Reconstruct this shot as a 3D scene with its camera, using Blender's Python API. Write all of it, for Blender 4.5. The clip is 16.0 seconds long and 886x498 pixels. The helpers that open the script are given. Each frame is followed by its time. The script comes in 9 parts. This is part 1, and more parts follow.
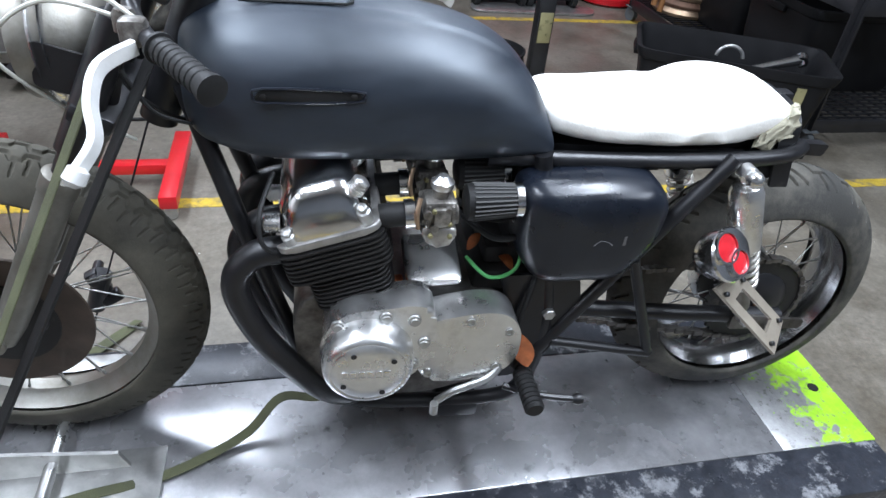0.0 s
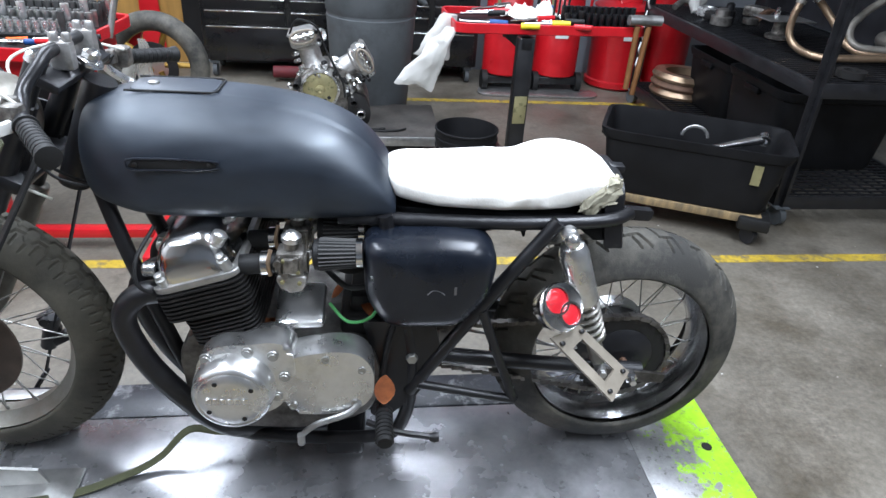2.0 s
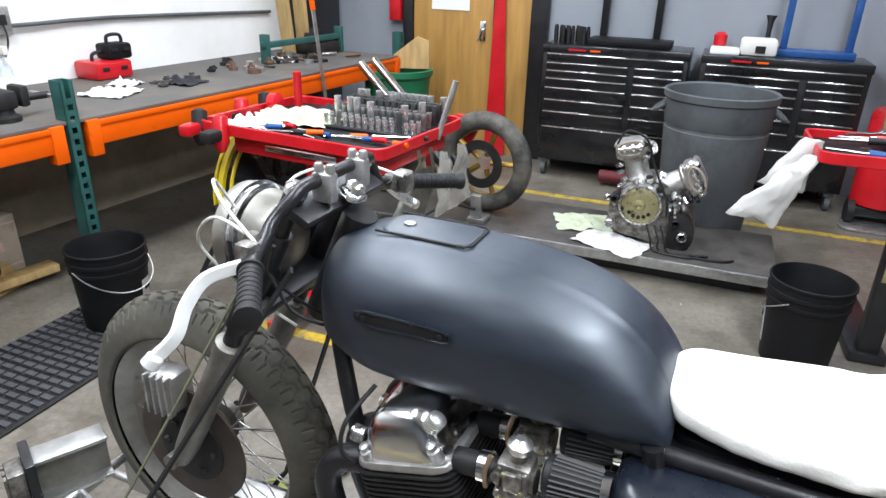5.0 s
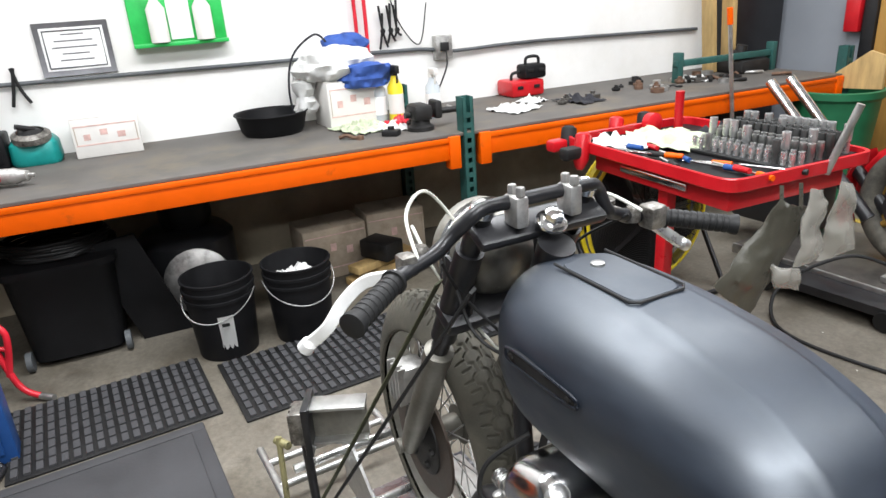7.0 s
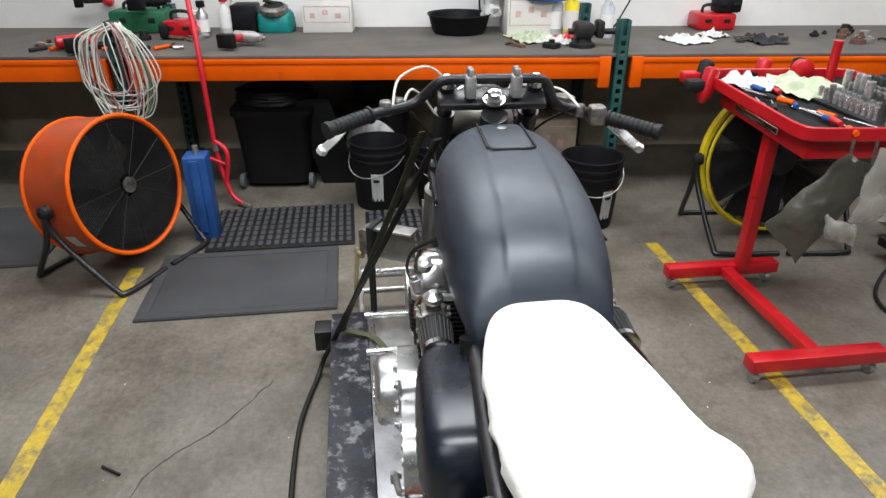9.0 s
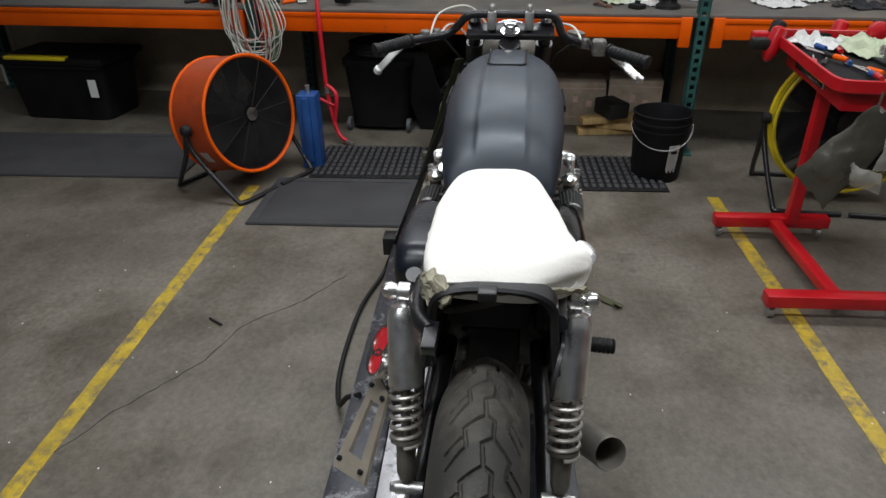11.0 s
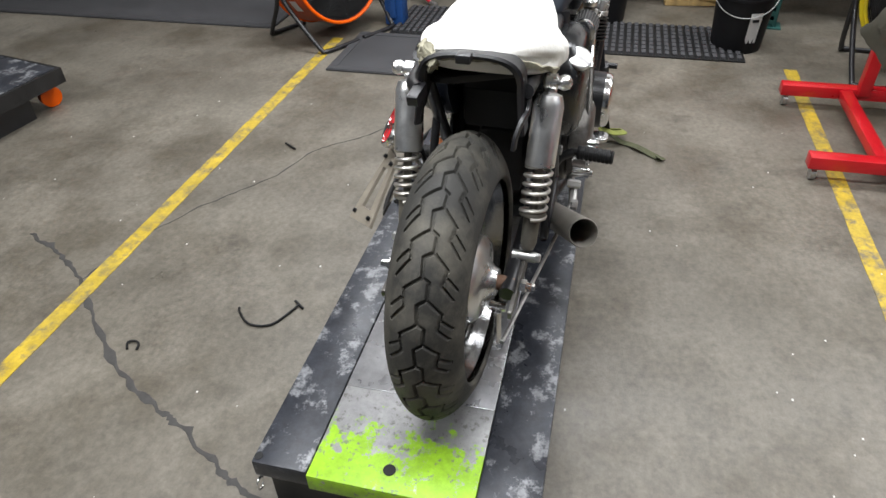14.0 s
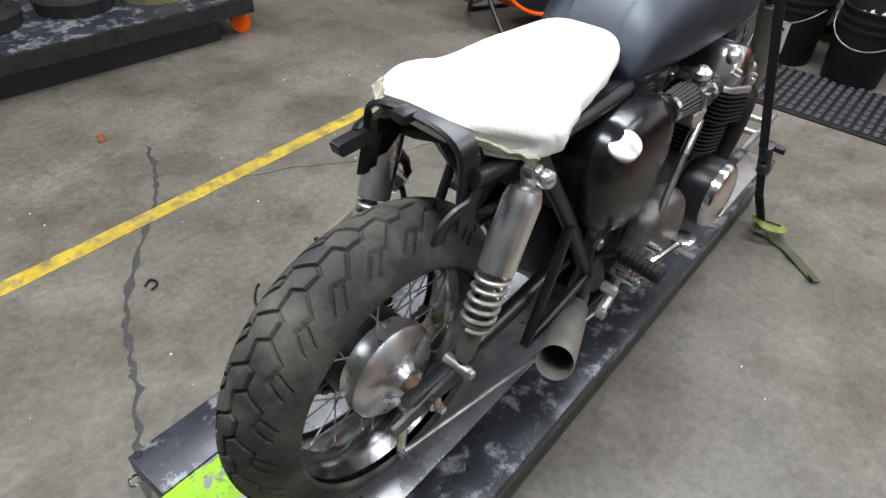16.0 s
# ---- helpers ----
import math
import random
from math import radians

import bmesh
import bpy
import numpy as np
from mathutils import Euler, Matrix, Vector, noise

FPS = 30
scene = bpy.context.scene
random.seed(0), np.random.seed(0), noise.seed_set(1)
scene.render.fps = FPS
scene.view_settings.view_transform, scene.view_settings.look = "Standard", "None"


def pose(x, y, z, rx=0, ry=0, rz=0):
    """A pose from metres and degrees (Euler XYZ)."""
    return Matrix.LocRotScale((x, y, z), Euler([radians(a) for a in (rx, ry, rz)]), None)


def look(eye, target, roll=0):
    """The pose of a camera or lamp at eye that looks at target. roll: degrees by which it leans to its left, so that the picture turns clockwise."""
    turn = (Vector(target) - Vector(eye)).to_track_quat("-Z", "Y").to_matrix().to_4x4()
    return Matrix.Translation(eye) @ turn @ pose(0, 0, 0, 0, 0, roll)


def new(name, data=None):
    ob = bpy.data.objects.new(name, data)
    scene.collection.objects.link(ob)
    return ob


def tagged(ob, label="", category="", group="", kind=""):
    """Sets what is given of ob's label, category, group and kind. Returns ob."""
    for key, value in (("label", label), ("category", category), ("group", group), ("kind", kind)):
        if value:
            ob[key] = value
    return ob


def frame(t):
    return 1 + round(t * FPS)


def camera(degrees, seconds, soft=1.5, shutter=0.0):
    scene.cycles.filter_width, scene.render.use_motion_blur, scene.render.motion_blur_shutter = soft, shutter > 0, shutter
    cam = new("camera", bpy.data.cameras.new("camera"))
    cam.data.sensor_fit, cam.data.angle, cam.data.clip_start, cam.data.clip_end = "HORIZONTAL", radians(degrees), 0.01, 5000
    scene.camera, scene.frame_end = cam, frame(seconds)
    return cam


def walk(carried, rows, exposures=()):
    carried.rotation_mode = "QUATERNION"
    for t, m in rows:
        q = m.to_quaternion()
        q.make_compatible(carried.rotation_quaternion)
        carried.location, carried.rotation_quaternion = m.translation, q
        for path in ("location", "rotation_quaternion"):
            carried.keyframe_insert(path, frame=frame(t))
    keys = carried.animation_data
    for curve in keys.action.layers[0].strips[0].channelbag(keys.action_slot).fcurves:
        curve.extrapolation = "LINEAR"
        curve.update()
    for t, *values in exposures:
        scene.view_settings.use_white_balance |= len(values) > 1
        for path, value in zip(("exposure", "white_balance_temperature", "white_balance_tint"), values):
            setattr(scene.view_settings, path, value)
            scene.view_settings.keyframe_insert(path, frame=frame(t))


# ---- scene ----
cam = camera(67.7, 16.0)
PATH = [
    (0, (-0.934, -1.016, 1.355), (-0.513, 0.552, 0.187), 6.2),
    (0.5, (-0.721, -1.199, 1.388), (-0.465, 0.424, 0.248), 8.1),
    (1, (-0.621, -1.239, 1.406), (-0.379, 0.408, 0.299), 6.2),
    (1.5, (-0.598, -1.246, 1.414), (-0.332, 0.424, 0.346), 5.3),
    (2, (-0.589, -1.247, 1.44), (-0.33, 0.473, 0.453), 3.9),
    (2.5, (-0.579, -1.258, 1.463), (-0.339, 0.546, 0.633), 2.5),
    (3, (-0.571, -1.267, 1.462), (-0.351, 0.558, 0.674), 1.7),
    (3.5, (-0.578, -1.243, 1.46), (-0.425, 0.576, 0.643), 1.4),
    (4, (-0.59, -1.115, 1.458), (-0.677, 0.717, 0.661), 3.7),
    (4.5, (-0.57, -0.95, 1.475), (-0.976, 0.848, 0.698), 3.8),
    (5, (-0.543, -0.885, 1.462), (-1.216, 0.822, 0.667), 1.5),
    (5.2, (-0.503, -0.88, 1.467), (-1.333, 0.754, 0.665), 1.8),
    (7.3, (-0.228, -0.551, 1.436), (-1.898, 0.287, 0.721), -2.8),
    (7.5, (-0.152, -0.545, 1.451), (-1.822, 0.277, 0.719), -0.5),
    (8, (0.005, -0.445, 1.444), (-1.75, 0.155, 0.696), 1.8),
    (8.5, (0.178, -0.355, 1.452), (-1.59, 0.049, 0.608), 1.0),
    (10.8, (0.714, 0.005, 1.474), (-1.043, -0.139, 0.53), -0.5),
    (11, (0.772, -0.011, 1.453), (-0.971, -0.142, 0.481), -0.8),
    (11.5, (0.92, -0.017, 1.438), (-0.78, -0.1, 0.388), 0.8),
    (12, (0.998, 0.063, 1.401), (-0.657, -0.184, 0.306), -2.5),
    (12.5, (1.038, 0.106, 1.382), (-0.535, -0.189, 0.182), -2.4),
    (13, (1.066, 0.133, 1.373), (-0.463, -0.149, 0.116), -1.0),
    (13.5, (1.07, 0.175, 1.382), (-0.447, -0.156, 0.121), -1.6),
    (14, (1.066, 0.233, 1.373), (-0.465, -0.169, 0.151), -1.9),
    (14.5, (0.972, 0.24, 1.368), (-0.52, -0.239, 0.125), 0.6),
    (15, (0.81, 0.257, 1.356), (-0.607, -0.306, 0.062), 4.9),
    (15.5, (0.692, 0.345, 1.351), (-0.634, -0.347, 0.024), 2.1),
    (16, (0.565, 0.544, 1.37), (-0.65, -0.396, 0.089), 2.9),
]
walk(cam, [(t, look(eye, target, roll)) for t, eye, target, roll in PATH],
     [(0, 0.08, 5900, 10), (4, 0.1, 6100, 10), (5, 0.1, 6250, 10), (7.5, 0.08, 6700, 10), (8.0, 0.05, 6700, 10), (8.5, -0.25, 6650, 10), (8.7, -0.33, 6650, 10), (10.8, -1.25, 6650, 10), (11, -1.2, 6650, 10), (11.5, -0.82, 6750, 10), (12, -0.5, 6700, 10), (13, -0.22, 6700, 10), (14.5, -0.22, 6700, 10), (15, -0.2, 6450, 10), (15.5, -0.2, 6450, 10), (16, -0.2, 6400, 10)])

# ---------- light ----------
world = bpy.data.worlds.new("world")
scene.world = world
world.use_nodes = True
world.node_tree.nodes["Background"].inputs[0].default_value = (0.62, 0.66, 0.7, 1)
world.node_tree.nodes["Background"].inputs[1].default_value = 0.05


def overhead_lamp(x, y, z, length, width, watts, turn=0.0):
    d = bpy.data.lights.new("overhead_light", "AREA")
    d.shape, d.size, d.size_y, d.energy, d.color = "RECTANGLE", length, width, watts, (0.9, 0.94, 1.0)
    ob = new("overhead_light", d)
    ob.matrix_world = pose(x, y, z, 0, 0, turn)
    return ob


# Unseen overhead lamps; the last two are added to brighten the left side.
LAMPS = [(-2.1, -0.2, 3.1, 2.4, 0.4, 120, 90), (0.35, -0.3, 3.1, 2.4, 0.4, 128, 90), (-2.3, 2.6, 3.1, 2.4, 1.2, 95, 90), (0.2, 2.8, 3.1, 2.4, 0.4, 52, 90),
         (-3.5, -1.7, 3.1, 2.4, 0.4, 32, 90), (1.6, -2.2, 3.1, 2.4, 0.4, 76, 90)]
for lamp in LAMPS:
    overhead_lamp(*lamp)

# ---------- materials ----------


def material(name, col, rough=0.5, metal=0.0, var=0.2, scale=9.0, bump=0.15, bscale=90.0, stain=None, amount=0.5, sscale=4.0, rvar=0.15, coat=0.0, stretch=(1, 1, 1), sharp=0.06, spec=0.5, grain=0.0, second=None, fade=None):
    """Principled surface with broad variation, fine relief and optional stains of a second colour; fade wears a paint away along one axis down to bare metal."""
    m = bpy.data.materials.new(name)
    m.use_nodes = True
    nt = m.node_tree
    b = nt.nodes["Principled BSDF"]
    b.inputs["Metallic"].default_value = metal
    b.inputs["Coat Weight"].default_value = coat
    b.inputs["Specular IOR Level"].default_value = spec
    tc = nt.nodes.new("ShaderNodeTexCoord")
    mp = nt.nodes.new("ShaderNodeMapping")
    mp.inputs["Scale"].default_value = stretch
    nt.links.new(tc.outputs["Object"], mp.inputs[0])

    def noise_node(s, detail, rough_=0.6):
        n = nt.nodes.new("ShaderNodeTexNoise")
        n.inputs["Scale"].default_value, n.inputs["Detail"].default_value, n.inputs["Roughness"].default_value = s, detail, rough_
        nt.links.new(mp.outputs[0], n.inputs["Vector"])
        return n.outputs["Fac"]

    def ramp(fac, p0, p1, c0, c1):
        r = nt.nodes.new("ShaderNodeMapRange")
        r.inputs[1].default_value, r.inputs[2].default_value, r.inputs[3].default_value, r.inputs[4].default_value = p0, p1, c0, c1
        nt.links.new(fac, r.inputs[0])
        return r.outputs[0]

    broad = noise_node(scale, 5)
    fine = noise_node(bscale, 3)
    mix = nt.nodes.new("ShaderNodeMix")
    mix.data_type = "RGBA"
    mix.inputs[6].default_value = (*[c * (1 - var) for c in col], 1)
    mix.inputs[7].default_value = (*[min(1, c * (1 + var)) for c in col], 1)
    nt.links.new(ramp(broad, 0.3, 0.7, 0, 1), mix.inputs[0])
    out = mix.outputs[2]
    rough_out = ramp(broad, 0.3, 0.7, max(0.03, rough - rvar * 0.5), min(1, rough + rvar * 0.5))
    if stain:
        s = noise_node(sscale, 8, 0.7)
        if fade:
            sep = nt.nodes.new("ShaderNodeSeparateXYZ")
            nt.links.new(tc.outputs["Object"], sep.inputs[0])
            plus = nt.nodes.new("ShaderNodeMath")
            nt.links.new(s, plus.inputs[0])
            nt.links.new(ramp(sep.outputs[fade[0]], fade[1], fade[2], 0, fade[3]), plus.inputs[1])
            s = plus.outputs[0]
        mask = ramp(s, 1 - amount - sharp, 1 - amount + sharp, 0, 1)
        mx = nt.nodes.new("ShaderNodeMix")
        mx.data_type = "RGBA"
        nt.links.new(mask, mx.inputs[0])
        nt.links.new(out, mx.inputs[6])
        mx.inputs[7].default_value = (*stain, 1)
        out = mx.outputs[2]
        if fade:
            nt.links.new(ramp(mask, 0, 1, metal, fade[4]), b.inputs["Metallic"])
    if second:
        colour2, amount2, scale2, sharp2 = second
        mask = ramp(noise_node(scale2, 6, 0.65), 1 - amount2 - sharp2, 1 - amount2 + sharp2, 0, 0.8)
        mx = nt.nodes.new("ShaderNodeMix")
        mx.data_type = "RGBA"
        nt.links.new(mask, mx.inputs[0])
        nt.links.new(out, mx.inputs[6])
        mx.inputs[7].default_value = (*colour2, 1)
        out = mx.outputs[2]
    if grain:
        g = ramp(noise_node(bscale * 0.35, 6, 0.75), 0.3, 0.7, 1 - grain, 1 + grain)
        mx = nt.nodes.new("ShaderNodeVectorMath")
        mx.operation = "SCALE"
        nt.links.new(out, mx.inputs[0])
        nt.links.new(g, mx.inputs["Scale"])
        out = mx.outputs[0]
    nt.links.new(out, b.inputs["Base Color"])
    nt.links.new(rough_out, b.inputs["Roughness"])
    if bump:
        bp = nt.nodes.new("ShaderNodeBump")
        bp.inputs["Strength"].default_value, bp.inputs["Distance"].default_value = bump, 0.004
        nt.links.new(fine, bp.inputs["Height"])
        nt.links.new(bp.outputs[0], b.inputs["Normal"])
    return m


def glass(name, col, rough=0.1, alpha=0.5):
    m = material(name, col, rough, bump=0.05, var=0.05)
    m.node_tree.nodes["Principled BSDF"].inputs["Alpha"].default_value = alpha
    return m


CONCRETE = material("stained_concrete", (0.162, 0.146, 0.118), 0.44, var=0.27, scale=1.9, bump=0.16, bscale=120, stain=(0.08, 0.067, 0.047), amount=0.43, sscale=2.2, sharp=0.12, rvar=0.35, grain=0.28, second=((0.085, 0.075, 0.06), 0.36, 6.0, 0.09))
CRACK = material("crack_filler", (0.05, 0.047, 0.044), 0.7, var=0.3, scale=30)
YELLOW = material("worn_yellow_paint", (0.5, 0.35, 0.035), 0.5, var=0.2, scale=10, stain=(0.18, 0.15, 0.09), amount=0.45, sscale=14, sharp=0.07, grain=0.2, bscale=120, second=((0.3, 0.24, 0.06), 0.4, 4.0, 0.12))
WHITE_WALL = material("white_painted_wall", (0.8, 0.79, 0.76), 0.6, var=0.06, scale=2, stain=(0.68, 0.66, 0.6), amount=0.3, sscale=1.5, sharp=0.2, bump=0.1, bscale=60)
GREY_WALL = material("grey_painted_wall", (0.27, 0.29, 0.32), 0.6, var=0.07, scale=1.5, bump=0.1, bscale=60)
LOWER_WALL = material("dirty_cream_wall", (0.42, 0.36, 0.26), 0.7, var=0.2, scale=3, stain=(0.2, 0.17, 0.12), amount=0.35, sscale=2, sharp=0.2)
CEILING = material("ceiling_white", (0.8, 0.8, 0.79), 0.8, var=0.05)
# The lighter stretched stain paints soft ceiling reflections onto the tank.
TANK = material("blue_black_satin_paint", (0.0055, 0.0092, 0.0175), 0.49, 0.0, var=0.4, scale=6, bump=0.02, bscale=160, coat=0.0, rvar=0.24, stain=(0.018, 0.025, 0.037), amount=0.4, sscale=4.5, sharp=0.2, stretch=(1, 1, 3.2), spec=1.0)
TANK.node_tree.nodes["Principled BSDF"].inputs["Specular Tint"].default_value = (0.88, 0.945, 1.0, 1)
COVER = material("glossy_blue_black_paint", (0.0065, 0.009, 0.015), 0.3, var=0.3, scale=7, bump=0.02, bscale=160, rvar=0.15, stain=(0.016, 0.019, 0.025), amount=0.35, sscale=6, sharp=0.2)
GUNMETAL = material("dark_pleated_filter", (0.05, 0.05, 0.048), 0.6, var=0.2, scale=30)
BLACK_GLOSS = material("worn_gloss_black_paint", (0.006, 0.0065, 0.0075), 0.26, var=0.3, scale=9, bump=0.04, bscale=120, rvar=0.2, stain=(0.022, 0.023, 0.024), amount=0.3, sscale=7, sharp=0.15)
TRIM = material("dull_metal_trim", (0.2, 0.2, 0.21), 0.4, 0.6)
BLACK_METAL = material("black_painted_steel", (0.012, 0.012, 0.0135), 0.36, var=0.3, scale=14, bump=0.08, stain=(0.05, 0.045, 0.04), amount=0.28, sscale=12)
DARK_CAST = material("sooty_cast_metal", (0.018, 0.017, 0.0165), 0.55, 0.3, var=0.35, scale=18, stain=(0.1, 0.085, 0.07), amount=0.32, sscale=20)
RUBBER = material("tyre_rubber", (0.03, 0.029, 0.0255), 0.72, var=0.3, scale=7, bump=0.2, bscale=260, stain=(0.15, 0.138, 0.11), amount=0.43, sscale=6, sharp=0.15)
DUSTY_RUBBER = material("dusty_tyre_rubber", (0.043, 0.04, 0.031), 0.8, var=0.3, scale=9, bump=0.2, bscale=260, stain=(0.115, 0.106, 0.08), amount=0.46, sscale=7, sharp=0.2)
SOFT_BLACK = material("soft_black_rubber", (0.013, 0.013, 0.013), 0.55, var=0.25, scale=12, spec=0.3)
CHROME = material("polished_chrome", (0.8, 0.8, 0.8), 0.17, 1.0, var=0.08, scale=20, bump=0.03, rvar=0.12)
ALLOY = material("polished_alloy", (0.8, 0.8, 0.79), 0.3, 0.95, var=0.12, scale=14, bump=0.06, rvar=0.2, stain=(0.42, 0.4, 0.37), amount=0.32, sscale=10, sharp=0.15)
CAST = material("dull_cast_alloy", (0.5, 0.49, 0.47), 0.45, 0.8, var=0.25, scale=18, bump=0.25, stain=(0.09, 0.08, 0.07), amount=0.36, sscale=14, sharp=0.15)
DUST_CHROME = material("dusty_chrome", (0.36, 0.35, 0.32), 0.42, 0.75, var=0.2, scale=12, stain=(0.19, 0.175, 0.14), amount=0.45, sscale=9, sharp=0.2)
OILY_CASE = material("oily_cast_alloy", (0.2, 0.19, 0.175), 0.42, 0.7, var=0.35, scale=16, bump=0.25, stain=(0.035, 0.03, 0.026), amount=0.46, sscale=11, sharp=0.14)
CARB = material("grimy_carburettor_alloy", (0.3, 0.285, 0.26), 0.42, 0.75, var=0.35, scale=40, bump=0.2, stain=(0.05, 0.043, 0.035), amount=0.45, sscale=34, sharp=0.14)
SPRING = material("dull_spring_steel", (0.5, 0.48, 0.44), 0.4, 0.8, var=0.15, scale=20, stain=(0.25, 0.22, 0.18), amount=0.35, sscale=14, sharp=0.15)
STEEL = material("raw_steel", (0.48, 0.48, 0.465), 0.4, 0.9, var=0.2, scale=25, stain=(0.12, 0.1, 0.08), amount=0.3, sscale=15)
BROWN_DISC = material("brown_tarnished_steel", (0.085, 0.065, 0.052), 0.5, 0.5, var=0.3, scale=20)
BARE_ALLOY = material("bare_yellowed_alloy", (0.34, 0.3, 0.24), 0.45, 0.4, var=0.15, scale=20, stain=(0.24, 0.2, 0.15), amount=0.32, sscale=16, sharp=0.1)
FADED_RED = material("faded_red_ink", (0.6, 0.4, 0.36), 0.85, var=0.2, scale=30)
RUST = material("rusty_steel", (0.15, 0.085, 0.055), 0.7, 0.3, var=0.35, scale=30, bump=0.3)
DIRTY_FORK = material("grimy_fork_alloy", (0.24, 0.23, 0.2), 0.5, 0.6, var=0.25, scale=10, stain=(0.1, 0.09, 0.07), amount=0.45, sscale=7, sharp=0.2)
RED_LENS = material("red_plastic_lens", (0.62, 0.02, 0.03), 0.15, var=0.12, scale=60, bump=0.3, bscale=220, coat=0.6)
CLOTH_WHITE = material("white_cloth", (0.86, 0.84, 0.78), 0.9, var=0.05, scale=7, bump=0.25, bscale=180, stain=(0.7, 0.62, 0.45), amount=0.2, sscale=7, sharp=0.12)
FOAM = material("stained_foam_and_tape", (0.33, 0.31, 0.23), 0.9, var=0.4, scale=26, bump=0.5, bscale=80, stain=(0.2, 0.18, 0.12), amount=0.4, sscale=22)
LIFT_BLACK = material("worn_black_deck_paint", (0.028, 0.031, 0.039), 0.36, 0.1, var=0.3, scale=6, bump=0.1, grain=0.35, stain=(0.22, 0.225, 0.235), amount=0.455, sscale=11, sharp=0.03, rvar=0.25, second=((0.035, 0.037, 0.045), 0.46, 34, 0.05))
LIFT_STEEL = material("worn_bare_steel_deck", (0.5, 0.5, 0.515), 0.28, 0.7, var=0.25, scale=4, bump=0.04, stain=(0.24, 0.24, 0.245), amount=0.45, sscale=3.2, sharp=0.14, rvar=0.2, grain=0.12, second=((0.08, 0.08, 0.08), 0.33, 24, 0.05))
LIFT_GREEN = material("flaking_green_paint", (0.3, 0.56, 0.02), 0.42, var=0.18, scale=12, stain=(0.36, 0.36, 0.36), amount=0.36, sscale=26, sharp=0.03, grain=0.2, second=((0.17, 0.17, 0.15), 0.4, 60, 0.04), fade=(0, 0.33, 0.13, 0.33, 0.7))
ORANGE = material("orange_beam_paint", (0.8, 0.105, 0.0), 0.45, var=0.1, scale=5, stain=(0.2, 0.05, 0.01), amount=0.3, sscale=6, sharp=0.1, spec=0.25)
GREEN_POST = material("green_rack_paint", (0.02, 0.085, 0.075), 0.5, var=0.25, scale=12, stain=(0.1, 0.11, 0.1), amount=0.3, sscale=14)
BENCH_TOP = material("dark_bench_mat", (0.1, 0.092, 0.083), 0.75, var=0.25, scale=4, bump=0.2, stain=(0.16, 0.13, 0.09), amount=0.36, sscale=3, sharp=0.15)
RED_PAINT = material("red_enamel", (0.5, 0.008, 0.014), 0.34, var=0.15, scale=7, coat=0.15, stain=(0.18, 0.02, 0.02), amount=0.25, sscale=9)
DULL_RED = material("dull_maroon", (0.12, 0.012, 0.016), 0.7, var=0.25, scale=12, bump=0.3)
SOCKET = material("satin_chrome_vanadium", (0.66, 0.66, 0.65), 0.3, 0.8, var=0.15, scale=30, rvar=0.2)
LIFT_DECK = material("worn_grey_brown_deck", (0.1, 0.092, 0.082), 0.4, 0.3, var=0.3, scale=5, stain=(0.045, 0.042, 0.04), amount=0.4, sscale=6, sharp=0.12, grain=0.2)
CHEST_BLACK = material("black_chest_enamel", (0.009, 0.009, 0.01), 0.3, var=0.2, scale=5, coat=0.3)
PLASTIC_BLACK = material("black_plastic", (0.009, 0.009, 0.0098), 0.5, var=0.25, scale=7, bump=0.1, spec=0.15, rvar=0.2)
PLASTIC_GREY = material("grey_bin_plastic", (0.085, 0.093, 0.098), 0.6, var=0.2, scale=4, stain=(0.05, 0.05, 0.05), amount=0.36, sscale=6, sharp=0.15)
WOOD = material("varnished_door_wood", (0.42, 0.23, 0.06), 0.45, var=0.2, scale=3, bump=0.1, stretch=(6, 6, 0.6), coat=0.2)
DOLLY_WOOD = material("grubby_dolly_wood", (0.3, 0.21, 0.1), 0.75, var=0.3, scale=4, stretch=(5, 5, 1), stain=(0.09, 0.075, 0.05), amount=0.45, sscale=6, sharp=0.15)
PINE = material("pine_board", (0.5, 0.34, 0.14), 0.7, var=0.25, scale=4, stretch=(5, 5, 1))
CARDBOARD = material("cardboard", (0.4, 0.33, 0.25), 0.85, var=0.2, scale=5, stain=(0.2, 0.15, 0.1), amount=0.35, sscale=6, sharp=0.15)
CARTON = material("white_carton", (0.7, 0.68, 0.64), 0.8, var=0.08, scale=6)
PAPER = material("white_paper", (0.8, 0.8, 0.78), 0.8, var=0.04)
TEAL = material("teal_plastic", (0.0, 0.22, 0.2), 0.45)
BLUE = material("blue_paint", (0.014, 0.07, 0.24), 0.4, var=0.2, stain=(0.03, 0.04, 0.07), amount=0.3)
BLUE_CLOTH = material("blue_fabric", (0.03, 0.08, 0.3), 0.85, var=0.25, scale=14)
GREY_CLOTH = material("pale_grey_rag", (0.62, 0.62, 0.6), 0.9, var=0.15, scale=18, bump=0.4)
GREEN_RAG = material("pale_green_rag", (0.45, 0.5, 0.35), 0.9, var=0.2, scale=18, bump=0.4)
BLACK_RAG = material("black_rag", (0.02, 0.02, 0.025), 0.9, var=0.3)
YELLOW_PLASTIC = material("yellow_plastic", (0.7, 0.55, 0.02), 0.4)
GREEN_PLASTIC = material("green_plastic", (0.02, 0.45, 0.09), 0.4)
DARK_GREEN = material("dark_green_plastic", (0.01, 0.12, 0.05), 0.5)
RED_PLASTIC = material("red_hose_rubber", (0.6, 0.015, 0.03), 0.4)
FAN_ORANGE = material("orange_fan_enamel", (0.42, 0.06, 0.014), 0.4, var=0.2, stain=(0.25, 0.08, 0.03), amount=0.35, sscale=6, sharp=0.15)
